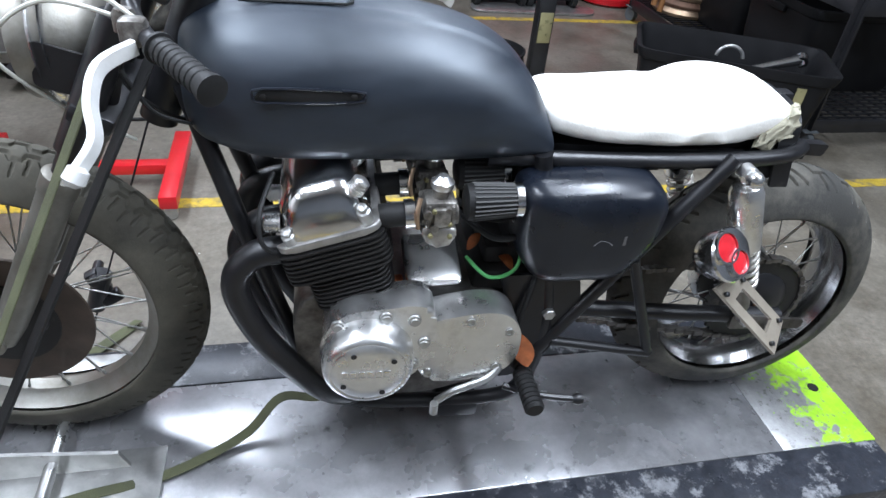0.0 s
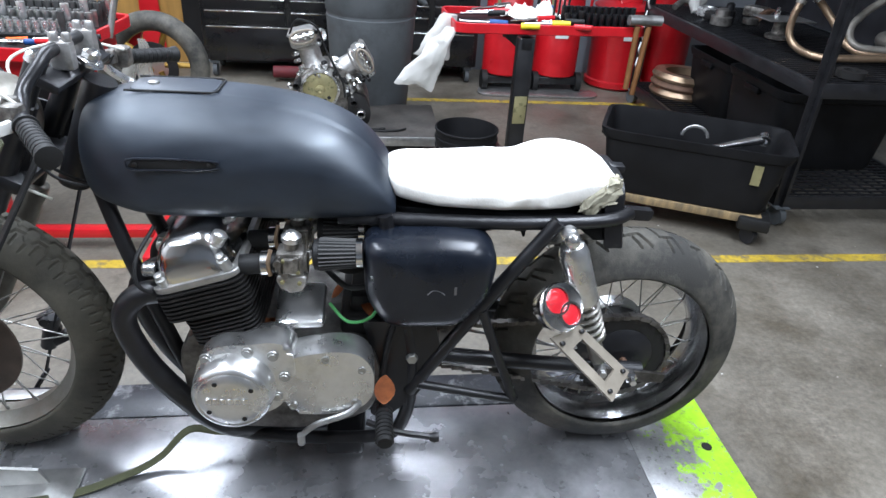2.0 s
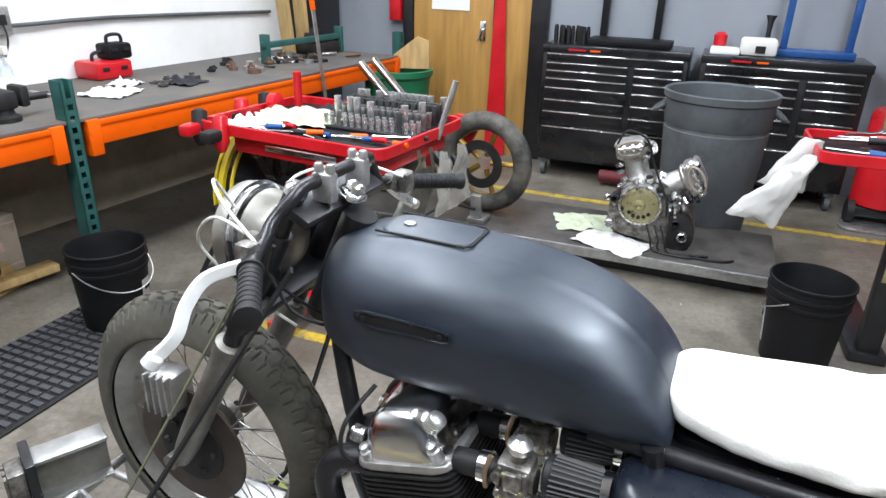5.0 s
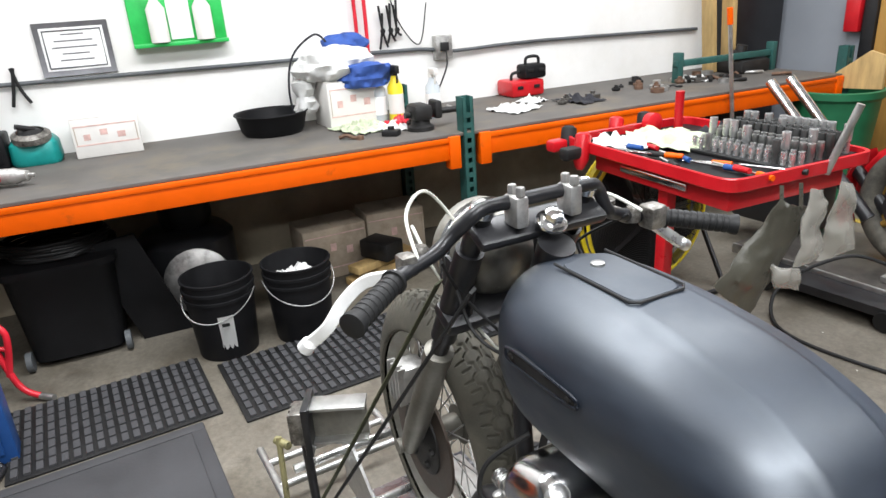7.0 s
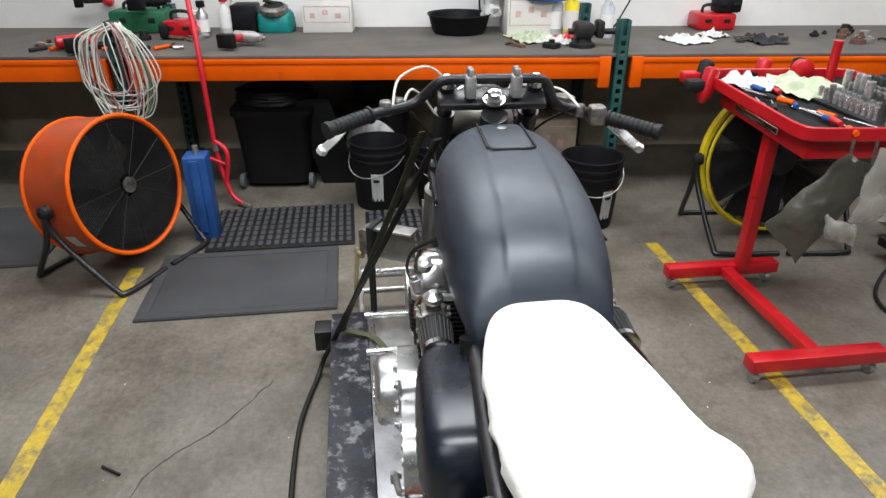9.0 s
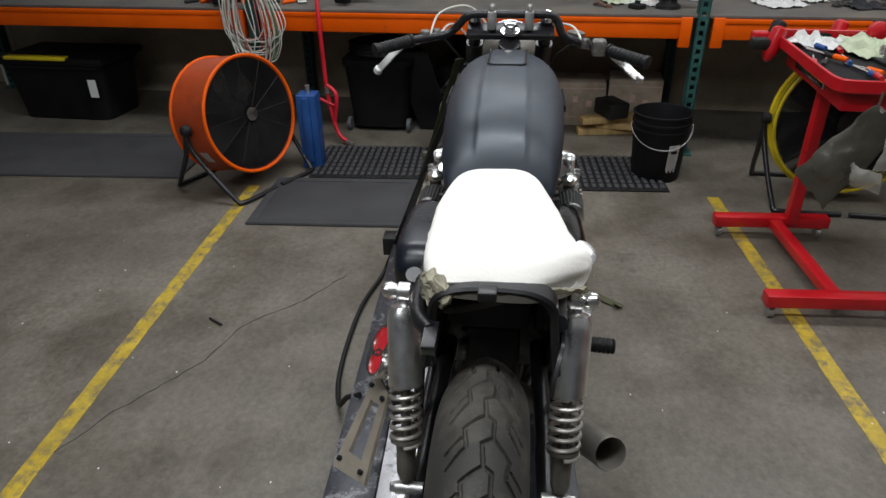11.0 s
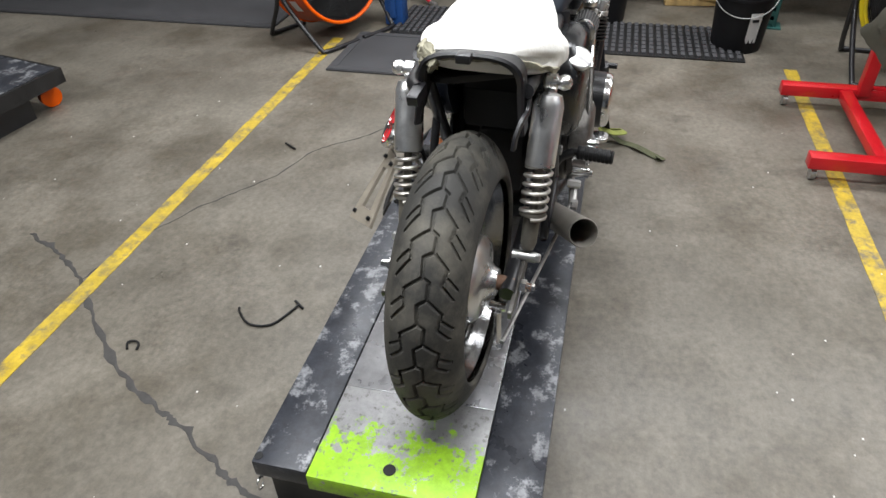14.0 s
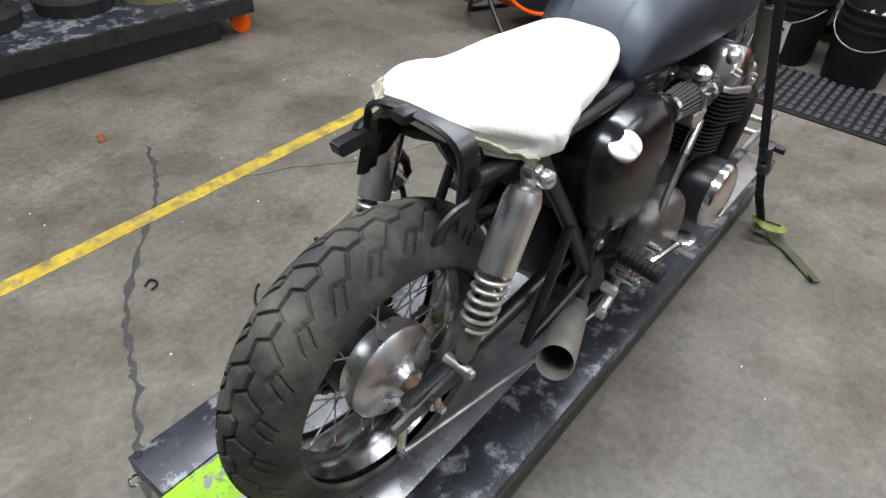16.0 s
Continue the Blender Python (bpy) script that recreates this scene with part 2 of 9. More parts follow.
MAT = material("rubber_floor_mat", (0.046, 0.046, 0.049), 0.8, var=0.2, scale=5, bump=0.2)
WIRE_WHITE = material("white_wire", (0.62, 0.62, 0.55), 0.5)
WIRE_GREEN = material("green_wire", (0.12, 0.24, 0.12), 0.5)
WIRE_RED = material("faded_red_wire", (0.4, 0.12, 0.12), 0.5)
OLIVE = material("olive_webbing", (0.075, 0.08, 0.04), 0.85, var=0.25, scale=20, bump=0.4, bscale=300)
WEB_GREEN = material("yellow_green_webbing", (0.2, 0.22, 0.05), 0.85, var=0.25, scale=25, bump=0.4, bscale=300)
OLIVE_FILM = material("olive_grey_film", (0.065, 0.062, 0.048), 0.32, var=0.3, scale=9, bump=0.5, bscale=40, spec=0.6)
LEAF = material("dead_leaf", (0.42, 0.14, 0.05), 0.8, var=0.3, scale=40)
GOLD = material("gold_anodised_rim", (0.42, 0.26, 0.06), 0.4, 0.8)
WHITE_FILM = glass("milky_plastic_film", (0.72, 0.71, 0.67), 0.22, 0.62)
FILM = glass("clear_plastic_film", (0.4, 0.385, 0.34), 0.22, 0.5)
HEADER = material("discoloured_header_pipe", (0.42, 0.3, 0.2), 0.35, 0.8, var=0.3, scale=8)
EXHAUST = material("grey_exhaust_pipe", (0.27, 0.25, 0.22), 0.45, 0.5, var=0.2, scale=10)
BROWN_OIL = material("brass_plate", (0.34, 0.31, 0.16), 0.5, 0.6, stain=(0.1, 0.1, 0.05), amount=0.4, sscale=25)

# ---------- shapes ----------


def mesh_of(bm, name, mat, smooth=True):
    me = bpy.data.meshes.new(name)
    bmesh.ops.recalc_face_normals(bm, faces=bm.faces)
    bm.to_mesh(me)
    bm.free()
    me.materials.append(mat)
    if smooth:
        for p in me.polygons:
            p.use_smooth = True
        me.set_sharp_from_angle(angle=radians(38))
    return me


def world_of(ob):
    m = ob.matrix_basis.copy()
    while ob.parent:
        m = ob.parent.matrix_basis @ ob.matrix_parent_inverse @ m
        ob = ob.parent
    return m


LOCAL = set()


def part(name, bm, mat, parent, label=""):
    """One mesh under a thing or a part; its vertices are in the thing's own space if that is in LOCAL, else in the world's."""
    ob = new(name, mesh_of(bm, name, mat))
    root = parent
    while root.parent:
        root = root.parent
    ob.parent = parent
    if root.name not in LOCAL:
        ob.matrix_parent_inverse = world_of(parent).inverted()
    if label:
        ob["label"] = label
    return ob


def thing(name, label, category, at=(0, 0, 0), group="", kind="", local=False, turn=0.0):
    ob = new(name)
    ob.empty_display_size = 0.05
    ob.matrix_basis = pose(*at, 0, 0, turn)
    if local:
        LOCAL.add(ob.name)
    return tagged(ob, label, category, group, kind)


def solid(name, bm, mat, label, category, group="", kind=""):
    return tagged(new(name, mesh_of(bm, name, mat)), label, category, group, kind)


def B():
    return bmesh.new()


def box(bm, x0, x1, y0, y1, z0, z1, bevel=0.0, m=None, seg=2):
    r = bmesh.ops.create_cube(bm, size=1)
    vs = r["verts"]
    for v in vs:
        v.co = Vector((x0 + (v.co.x + 0.5) * (x1 - x0), y0 + (v.co.y + 0.5) * (y1 - y0), z0 + (v.co.z + 0.5) * (z1 - z0)))
    if bevel:
        es = list({e for v in vs for e in v.link_edges})
        g = bmesh.ops.bevel(bm, geom=es, offset=bevel, segments=seg, profile=0.5, affect="EDGES")
        vs = list({v for f in g["faces"] for v in f.verts} | {v for v in vs if v.is_valid})
    if m is not None:
        for v in vs:
            v.co = m @ v.co
    return bm


def ring_loft(bm, rings, closed=True, caps=True, loop=False):
    vs = [[bm.verts.new(p) for p in r] for r in rings]
    n = len(vs[0])
    pairs = list(zip(vs, vs[1:])) + ([(vs[-1], vs[0])] if loop else [])
    for a, b in pairs:
        for i in range(n if closed else n - 1):
            j = (i + 1) % n
            bm.faces.new((a[i], a[j], b[j], b[i]))
    if caps and closed and not loop:
        bm.faces.new(vs[0][::-1])
        bm.faces.new(vs[-1])
    return bm


def smooth_path(pts, steps=6):
    pts = [Vector(p) for p in pts]
    if len(pts) < 3 or steps < 2:
        return pts
    out = []
    for i in range(len(pts) - 1):
        p0, p1, p2, p3 = pts[max(i - 1, 0)], pts[i], pts[i + 1], pts[min(i + 2, len(pts) - 1)]
        for k in range(steps):
            t = k / steps
            out.append(0.5 * ((2 * p1) + (p2 - p0) * t + (2 * p0 - 5 * p1 + 4 * p2 - p3) * t * t + (3 * p1 - p0 - 3 * p2 + p3) * t ** 3))
    return out + [pts[-1]]


def tube(bm, pts, r, seg=10, steps=6, flat=None, caps=True, loop=False):
    """A round (or flat: width, thickness) bar along a smoothed path."""
    pts = smooth_path(pts, steps)
    rings, up = [], None
    for i, p in enumerate(pts):
        d = (pts[min(i + 1, len(pts) - 1)] - pts[max(i - 1, 0)]).normalized()
        if up is None:
            up = Vector((0, 0, 1)) if abs(d.z) < 0.9 else Vector((1, 0, 0))
        side = d.cross(up).normalized()
        up = side.cross(d).normalized()
        rr = r[min(int(i * len(r) / len(pts)), len(r) - 1)] if isinstance(r, (list, tuple)) else r
        ring = []
        for k in range(seg):
            a = 2 * math.pi * k / seg
            if flat:
                c, s = math.cos(a), math.sin(a)
                ring.append(p + side * flat[0] * 0.5 * (1 if c > 0 else -1) * abs(c) ** 0.3 + up * flat[1] * 0.5 * (1 if s > 0 else -1) * abs(s) ** 0.3)
            else:
                ring.append(p + (side * math.cos(a) + up * math.sin(a)) * rr)
        rings.append(ring)
    return ring_loft(bm, rings, caps=caps, loop=loop)


def lathe(bm, profile, centre, axis, seg=32, closed=False):
    """Turn (distance along the axis, radius) pairs round an axis."""
    a = Vector(axis).normalized()
    u = a.cross(Vector((0, 0, 1)) if abs(a.z) < 0.9 else Vector((1, 0, 0))).normalized()
    w = a.cross(u)
    c = Vector(centre)
    rings = []
    for h, r in profile:
        rings.append([c + a * h + (u * math.cos(2 * math.pi * k / seg) + w * math.sin(2 * math.pi * k / seg)) * max(r, 1e-4) for k in range(seg)])
    return ring_loft(bm, rings, caps=not closed, loop=closed)


def rod(bm, p, q, r, r2=None, seg=12):
    p, q = Vector(p), Vector(q)
    d = (q - p).length
    return lathe(bm, [(0, r), (d, r if r2 is None else r2)], p, q - p, seg)


def bolt(bm, p, axis, r=0.008, h=0.008):
    return lathe(bm, [(0, r), (h * 0.8, r), (h, r * 0.8)], p, axis, 6)


def slab(bm, outline, axis, a0, a1, bevel=0.0):
    """A plate from a 2D outline: axis 'y' takes (x, z), 'z' takes (x, y), 'x' takes (y, z)."""
    def at(p, h):
        return {"y": (p[0], h, p[1]), "z": (p[0], p[1], h), "x": (h, p[0], p[1])}[axis]
    v0 = [bm.verts.new(at(p, a0)) for p in outline]
    v1 = [bm.verts.new(at(p, a1)) for p in outline]
    n = len(outline)
    fs = [bm.faces.new(v0[::-1]), bm.faces.new(v1)]
    for i in range(n):
        bm.faces.new((v0[i], v0[(i + 1) % n], v1[(i + 1) % n], v1[i]))
    if bevel:
        es = [e for f in fs for e in f.edges]
        bmesh.ops.bevel(bm, geom=es, offset=bevel, segments=3, profile=0.5, affect="EDGES")
    return bm


def rounded(pts, r, n=4):
    """A 2D outline with rounded corners."""
    out = []
    for i, p in enumerate(pts):
        p, a, b = Vector(p), Vector(pts[i - 1]), Vector(pts[(i + 1) % len(pts)])
        da, db = (a - p), (b - p)
        k = min(r, da.length * 0.49, db.length * 0.49)
        s, e = p + da.normalized() * k, p + db.normalized() * k
        for j in range(n + 1):
            t = j / n
            out.append(tuple((1 - t) ** 2 * s + 2 * t * (1 - t) * p + t * t * e))
    return out


def superring(cx, cy, cz, hw, hz, n=24, power=2.6, axis="x"):
    out = []
    for k in range(n):
        a = 2 * math.pi * k / n
        c, s = math.cos(a), math.sin(a)
        u, v = hw * math.copysign(abs(c) ** (2 / power), c), hz * math.copysign(abs(s) ** (2 / power), s)
        out.append((cx, cy + u, cz + v) if axis == "x" else (cx + u, cy, cz + v) if axis == "y" else (cx + u, cy + v, cz))
    return out


def crumple(bm, amount, scale, seed=0.0):
    for v in bm.verts:
        v.co += Vector(noise.noise_vector(v.co * scale + Vector((seed, seed * 2, 0)))) * amount
    return bm


def rag(x, y, z, sx, sy, h, turn, seed, n=16):
    """A crumpled cloth lying on a surface."""
    bm = B()
    bmesh.ops.create_grid(bm, x_segments=n, y_segments=n, size=0.5)
    c, s = math.cos(turn), math.sin(turn)
    for v in bm.verts:
        u, w = v.co.x, v.co.y
        k = 1 + 0.25 * noise.noise(Vector((u * 4 + seed, w * 4, seed)))
        lift = abs(noise.noise(Vector((u * 5, w * 5 + seed, seed)))) + 0.4 * abs(noise.noise(Vector((u * 13, w * 13, seed * 3))))
        edge = 1 - (2 * max(abs(u), abs(w))) ** 3
        v.co = Vector((x + (c * u * sx - s * w * sy) * k, y + (s * u * sx + c * w * sy) * k, z + 0.004 + h * lift * (0.35 + 0.65 * edge)))
    g = bmesh.ops.solidify(bm, geom=bm.faces[:], thickness=0.002)
    return bm

# ---------- the building ----------


XW, YG, YL, XE, ZC = -4.62, 4.35, -6.5, 5.5, 3.5

bm = B()
box(bm, XW - 0.2, XE + 0.2, YL - 0.2, YG + 0.2, -0.2, 0.0)
solid("floor", bm, CONCRETE, "stained grey concrete workshop floor with oil marks", "floor", kind="structure")
bm = B()
box(bm, XW - 0.2, XW, YL - 0.2, YG + 0.2, 0, ZC)
solid("wall_bench", bm, WHITE_WALL, "white painted workshop wall behind the workbench", "wall", kind="structure")
bm = B()
box(bm, XW + 0.001, XW + 0.012, YL + 0.01, 4.0, 0, 0.76)
solid("wall_panel", bm, LOWER_WALL, "dirty cream lower wall under the workbench", "wall", kind="structure")
bm = B()
box(bm, XW, XE, YG, YG + 0.2, 0, ZC)
solid("wall_grey", bm, GREY_WALL, "blue-grey painted workshop wall behind the tool chests", "wall", kind="structure")
bm = B()
box(bm, XE, XE + 0.2, YL - 0.2, YG + 0.2, 0, ZC)
solid("wall_back", bm, GREY_WALL, "plain grey wall closing the workshop", "wall", kind="structure")
bm = B()
box(bm, XW, XE, YL - 0.2, YL, 0, ZC)
solid("wall_side", bm, GREY_WALL, "plain grey side wall of the workshop", "wall", kind="structure")
bm = B()
box(bm, XW - 0.2, XE + 0.2, YL - 0.2, YG + 0.2, ZC, ZC + 0.2)
solid("ceiling", bm, CEILING, "off-white workshop ceiling", "ceiling", kind="structure")


def strip(x0, y0, x1, y1, w, z, seed):
    """A slightly ragged painted strip on the floor."""
    bm = B()
    n = max(4, int(math.hypot(x1 - x0, y1 - y0) / 0.06))
    d = Vector((x1 - x0, y1 - y0)).normalized()
    nrm = Vector((-d.y, d.x))
    a = []
    for i in range(n + 1):
        t = i / n
        p = Vector((x0 + (x1 - x0) * t, y0 + (y1 - y0) * t))
        wl, wr = w * (0.5 + 0.06 * noise.noise(Vector((i * 0.7, seed, 0)))), w * (0.5 + 0.06 * noise.noise(Vector((i * 0.7, seed, 5))))
        a.append((p + nrm * wl, p - nrm * wr))
    lo = [[(q.x, q.y, 0.0) for q in r] for r in a]
    hi = [[(q.x, q.y, z) for q in r] for r in a]
    ring_loft(bm, [[l[0], h[0], h[1], l[1]] for l, h in zip(lo, hi)])
    return bm


for k, (x0, y0, x1, y1) in enumerate(((-2.5, -1.296, 4.5, -1.296), (-2.45, 1.156, 4.5, 1.156), (-2.4, 3.45, 4.5, 3.45))):
    solid("floor_line", strip(x0, y0, x1, y1, 0.062, 0.002, k), YELLOW, "worn yellow bay line painted on the concrete", "floor marking", "floor lines", "structure")


def crack(pts, w, seed):
    bm = B()
    pts = smooth_path([(x, y, 0) for x, y in pts], 10)
    rings = []
    for i, p in enumerate(pts):
        d = (pts[min(i + 1, len(pts) - 1)] - pts[max(i - 1, 0)]).normalized()
        nrm = Vector((-d.y, d.x, 0))
        o = nrm * (0.016 * noise.noise(Vector((i * 0.3, seed, 0))) + 0.006 * noise.noise(Vector((i * 1.3, seed, 5))))
        ww = w * (0.3 + 1.3 * abs(noise.noise(Vector((i * 0.8, seed, 3)))))
        if i in (0, len(pts) - 1):
            ww *= 0.2
        q, z = p + o, 0.0012
        rings.append([q + nrm * ww * 0.5, q + nrm * ww * 0.4 + Vector((0, 0, z)), q - nrm * ww * 0.4 + Vector((0, 0, z)), q - nrm * ww * 0.5])
    return ring_loft(bm, rings)


solid("floor_crack", crack([(-0.44, -1.7), (-0.38, -1.55), (-0.285, -1.39), (-0.115, -1.195), (0.068, -0.98), (0.16, -0.8), (0.2, -0.71), (0.29, -0.55), (0.33, -0.47), (0.38, -0.33)], 0.03, 1), CRACK, "filled dark crack running across the concrete", "crack", "floor cracks", "structure")
solid("floor_crack", crack([(-0.26, -1.34), (-0.505, -1.286), (-0.752, -1.157), (-0.969, -1.003), (-1.22, -0.905), (-1.382, -0.737), (-1.6, -0.6)], 0.009, 4), CRACK, "hairline crack in the concrete", "crack", "floor cracks", "structure")

# ---------- the motorcycle lift ----------
DECK = 0.177
lift = thing("motorcycle_lift", "low black motorcycle lift table with worn paint and a green-painted end", "lift table", (-0.7, -0.09, 0))
bm = B()
box(bm, -1.72, 0.362, -0.387, -0.262, DECK - 0.05, DECK, 0.004)
part("side_plate", bm, LIFT_BLACK, lift, "worn black painted steel deck edge")
bm = B()
box(bm, -1.72, 0.362, 0.094, 0.222, DECK - 0.05, DECK, 0.004)
part("side_plate", bm, LIFT_BLACK, lift, "worn black painted steel deck edge")
bm = B()
box(bm, -1.72, 0.119, -0.2605, 0.0925, DECK - 0.05, DECK - 0.002, 0.002)
part("deck", bm, LIFT_STEEL, lift, "scuffed bare steel centre plate")
bm = B()
box(bm, 0.1194, 0.368, -0.2605, 0.0925, DECK - 0.05, DECK - 0.002, 0.002)
part("end_plate", bm, LIFT_GREEN, lift, "flaking lime-green painted end plate")
bm = B()
lathe(bm, [(0, 0.0135), (0.0015, 0.0135)], (0.318, -0.094, DECK - 0.0015), (0, 0, 1), 20)
part("lock_hole", bm, SOFT_BLACK, lift, "dark round locking hole")
for hx, hy in ((0.346, -0.376), (0.346, 0.21)):
    bm = B()
    lathe(bm, [(0, 0.009), (0.0015, 0.009)], (hx, hy, DECK), (0, 0, 1), 16)
    part("bolt_hole", bm, SOFT_BLACK, lift)
for hy in (-0.372, 0.206):
    bm = B()
    tube(bm, [(0.372 + 0.012 * math.cos(a), hy, DECK - 0.06 + 0.016 * math.sin(a)) for a in np.linspace(0, 2 * math.pi, 13)], 0.0025, 6, 2)
    part("lock_ring", bm, CHROME, lift, "small steel pin ring")
bm = B()
box(bm, -1.68, 0.335, -0.37, 0.205, 0.0, DECK - 0.05, 0.0)
part("base", bm, BLACK_METAL, lift, "dark lift base under the deck")

# the wheel chock in front
chock = thing("wheel_chock", "bare steel front wheel chock clamped to the lift deck", "wheel chock", (-1.5, 0, DECK))
bm = B()
box(bm, -1.7, -1.22, -0.235, -0.075, DECK, DECK + 0.008, 0.002)
part("base_plate", bm, STEEL, chock)
bm = B()
box(bm, -1.7, -1.25, 0.13, 0.205, DECK, DECK + 0.008, 0.002)
part("base_plate", bm, STEEL, chock)
for y in (-0.115, 0.062):
    bm = B()
    slab(bm, [(-1.78, DECK), (-1.28, DECK), (-1.3, DECK + 0.05), (-1.6, DECK + 0.09), (-1.74, DECK + 0.2), (-1.78, DECK + 0.2)], "y", y - 0.004, y + 0.004)
    part("side_cheek", bm, STEEL, chock)
for x, z in ((-1.42, DECK + 0.035), (-1.62, DECK + 0.045), (-1.72, DECK + 0.16)):
    bm = B()
    rod(bm, (x, -0.27, z), (x, 0.06, z), 0.012)
    part("cross_rod", bm, ALLOY, chock)
JAW = Matrix.Translation((-1.69, -0.21, 0.0)) @ Matrix.Rotation(radians(61), 4, "Z")
bm = B()
box(bm, 0.0, 0.135, -0.004, 0.004, 0.425, 0.525, 0.001, JAW)
jaw = part("jaw_channel", bm, DIRTY_FORK, chock, "dull steel clamp channel")
for z in (0.43, 0.525):
    bm = B()
    box(bm, 0.0, 0.135, -0.03, 0.03, z - 0.004, z + 0.004, 0.001, JAW)
    part("channel_flange", bm, STEEL, jaw, "bright worn flange")
bm = B()
box(bm, -0.018, 0.0, -0.05, 0.05, 0.405, 0.54, 0.003, JAW)
part("clamp_plate", bm, BLACK_METAL, chock, "black clamp end plate")
bm = B()
box(bm, -0.05, -0.0185, -0.034, 0.03, 0.43, 0.52, 0.004, JAW)
for k in range(3):
    box(bm, -0.056, -0.05, -0.03 + 0.022 * k, -0.016 + 0.022 * k, 0.435, 0.515, 0.001, JAW)
part("clamp_nut", bm, CARB, chock, "ribbed alloy clamp nut")
bm = B()
rod(bm, (-1.7, -0.235, 0.41), (-1.68, -0.235, DECK), 0.012)
part("clamp_post", bm, BLACK_METAL, chock, "dark upright clamp post")
bm = B()
rod(bm, (-1.786, -0.281, 0.4), (-1.73, -0.3, DECK + 0.012), 0.008)
rod(bm, (-1.8, -0.285, 0.385), (-1.755, -0.265, 0.385), 0.011)
part("screw_handle", bm, BROWN_OIL, chock, "brassy screw handle")
bm = B()
box(bm, -1.74, -1.66, -0.45, -0.385, 0.06, 0.14, 0.004)
part("foot_block", bm, BLACK_METAL, chock, "black foot block beside the deck")
bm = B()
for x in (-1.9, -2.02):
    rod(bm, (x, -0.28, DECK - 0.02), (x, 0.1, DECK - 0.02), 0.012)
rod(bm, (-2.1, -0.28, DECK - 0.02), (-1.72, -0.28, DECK - 0.02), 0.012)
rod(bm, (-2.1, 0.1, DECK - 0.02), (-1.72, 0.1, DECK - 0.02), 0.012)
part("front_frame", bm, STEEL, chock, "open steel ladder frame")

# ---------- the motorcycle (its own space: x to the rear, y to its right side) ----------
bike = thing("motorcycle", "stripped vintage cafe racer, blue-black tank, white cloth seat, on a lift", "motorcycle", (0, -0.012, 0), local=True, turn=-2.75)
RC, RR = Vector((0.028, 0.0, 0.479)), 0.302
FC, FR = Vector((-1.438, -0.03, 0.507)), 0.33


def groove_lines(style):
    """Centre lines of the tread grooves over one pitch: metres across, pitches along."""
    if style == "hex":
        cut = [((-0.0215, 0.18), (0.0095, 0.46)), ((0.0095, 0.46), (0.022, 0.37)), ((0.022, 0.37), (0.022, 0.0)), ((0.022, 0.0), (0.006, -0.13)), ((0.006, -0.13), (0.0095, -0.54)), ((0.022, 0.0), (0.0524, -0.31)),
               ((0.0524, -0.31), (0.046, -0.68)), ((0.046, -0.68), (0.078, -1.05)), ((0.0555, -0.5), (0.081, -0.74)), ((-0.0215, 0.18), (-0.016, -0.2)), ((-0.016, -0.2), (-0.047, -0.58)), ((-0.025, -0.03), (-0.051, -0.27))]
    else:
        cut = []
        for x, k in ((-0.03, 0.0), (-0.01, 0.5), (0.01, 0.0), (0.03, 0.5)):
            cut += [((x, k), (x, k + 0.38)), ((x, k + 0.38), (x + 0.009, k + 0.5)), ((x + 0.009, k + 0.5), (x + 0.009, k + 0.88)), ((x + 0.009, k + 0.88), (x, k + 1.0))]
        cut += [((0.039, 0.1), (0.055, 0.16)), ((-0.03, 0.2), (-0.055, 0.28)), ((-0.03, 0.75), (-0.05, 0.8)), ((0.036, 0.6), (0.052, 0.66))]
    return cut


def tyre(centre, R, rim, hw, pitch_count, depth, style, nu=420, nv=40):
    """A tyre whose tread grooves are cut into its mesh."""
    c = Vector(centre)
    prof = []
    for j in range(nv + 1):
        v = -1 + 2 * j / nv
        v *= 0.5 + 0.5 * abs(v)
        a = v * 2.05
        y = hw * math.sin(max(-math.pi / 2, min(math.pi / 2, a * 0.9))) if abs(a * 0.9) < math.pi / 2 else hw * math.copysign(1 - 0.35 * (abs(a * 0.9) - math.pi / 2), a)
        r = R - (R - rim) * (1 - math.cos(a * 1.5)) / (1 - math.cos(2.05 * 1.5))
        prof.append((v, y, r))
    prof = np.array(prof)
    step = np.hypot(np.diff(prof[:, 1]), np.diff(prof[:, 2]))
    across = np.concatenate([[0], np.cumsum(step)])
    across -= across[nv // 2]
    L = 2 * math.pi * R / pitch_count
    per = nu // pitch_count
    U, W = np.meshgrid(np.arange(per) / per * L, across, indexing="ij")
    near = np.full(U.shape, 1.0)
    for (x0, p0), (x1, p1) in groove_lines(style):
        for k in (-1, 0, 1):
            ax_, ay, dx, dy = x0, (p0 + k) * L, x1 - x0, (p1 - p0) * L
            t = np.clip(((W - ax_) * dx + (U - ay) * dy) / (dx * dx + dy * dy), 0, 1)
            near = np.minimum(near, np.hypot(W - ax_ - t * dx, U - ay - t * dy))
    g = np.clip((0.0036 - near) / 0.0016, 0, 1)
    g = g * g * (3 - 2 * g)
    vs = []
    for i in range(nu):
        th = 2 * math.pi * i / nu
        rr = prof[:, 2] - depth * g[i % per]
        vs += [(c.x + math.cos(th) * q, c.y + y, c.z + math.sin(th) * q) for y, q in zip(prof[:, 1], rr)]
    n = nv + 1
    faces = [(i * n + j, (i + 1) % nu * n + j, (i + 1) % nu * n + j + 1, i * n + j + 1) for i in range(nu) for j in range(nv)]
    me = bpy.data.meshes.new("tyre")
    me.from_pydata(vs, [], faces)
    bm = B()
    bm.from_mesh(me)
    bpy.data.meshes.remove(me)
    return bm


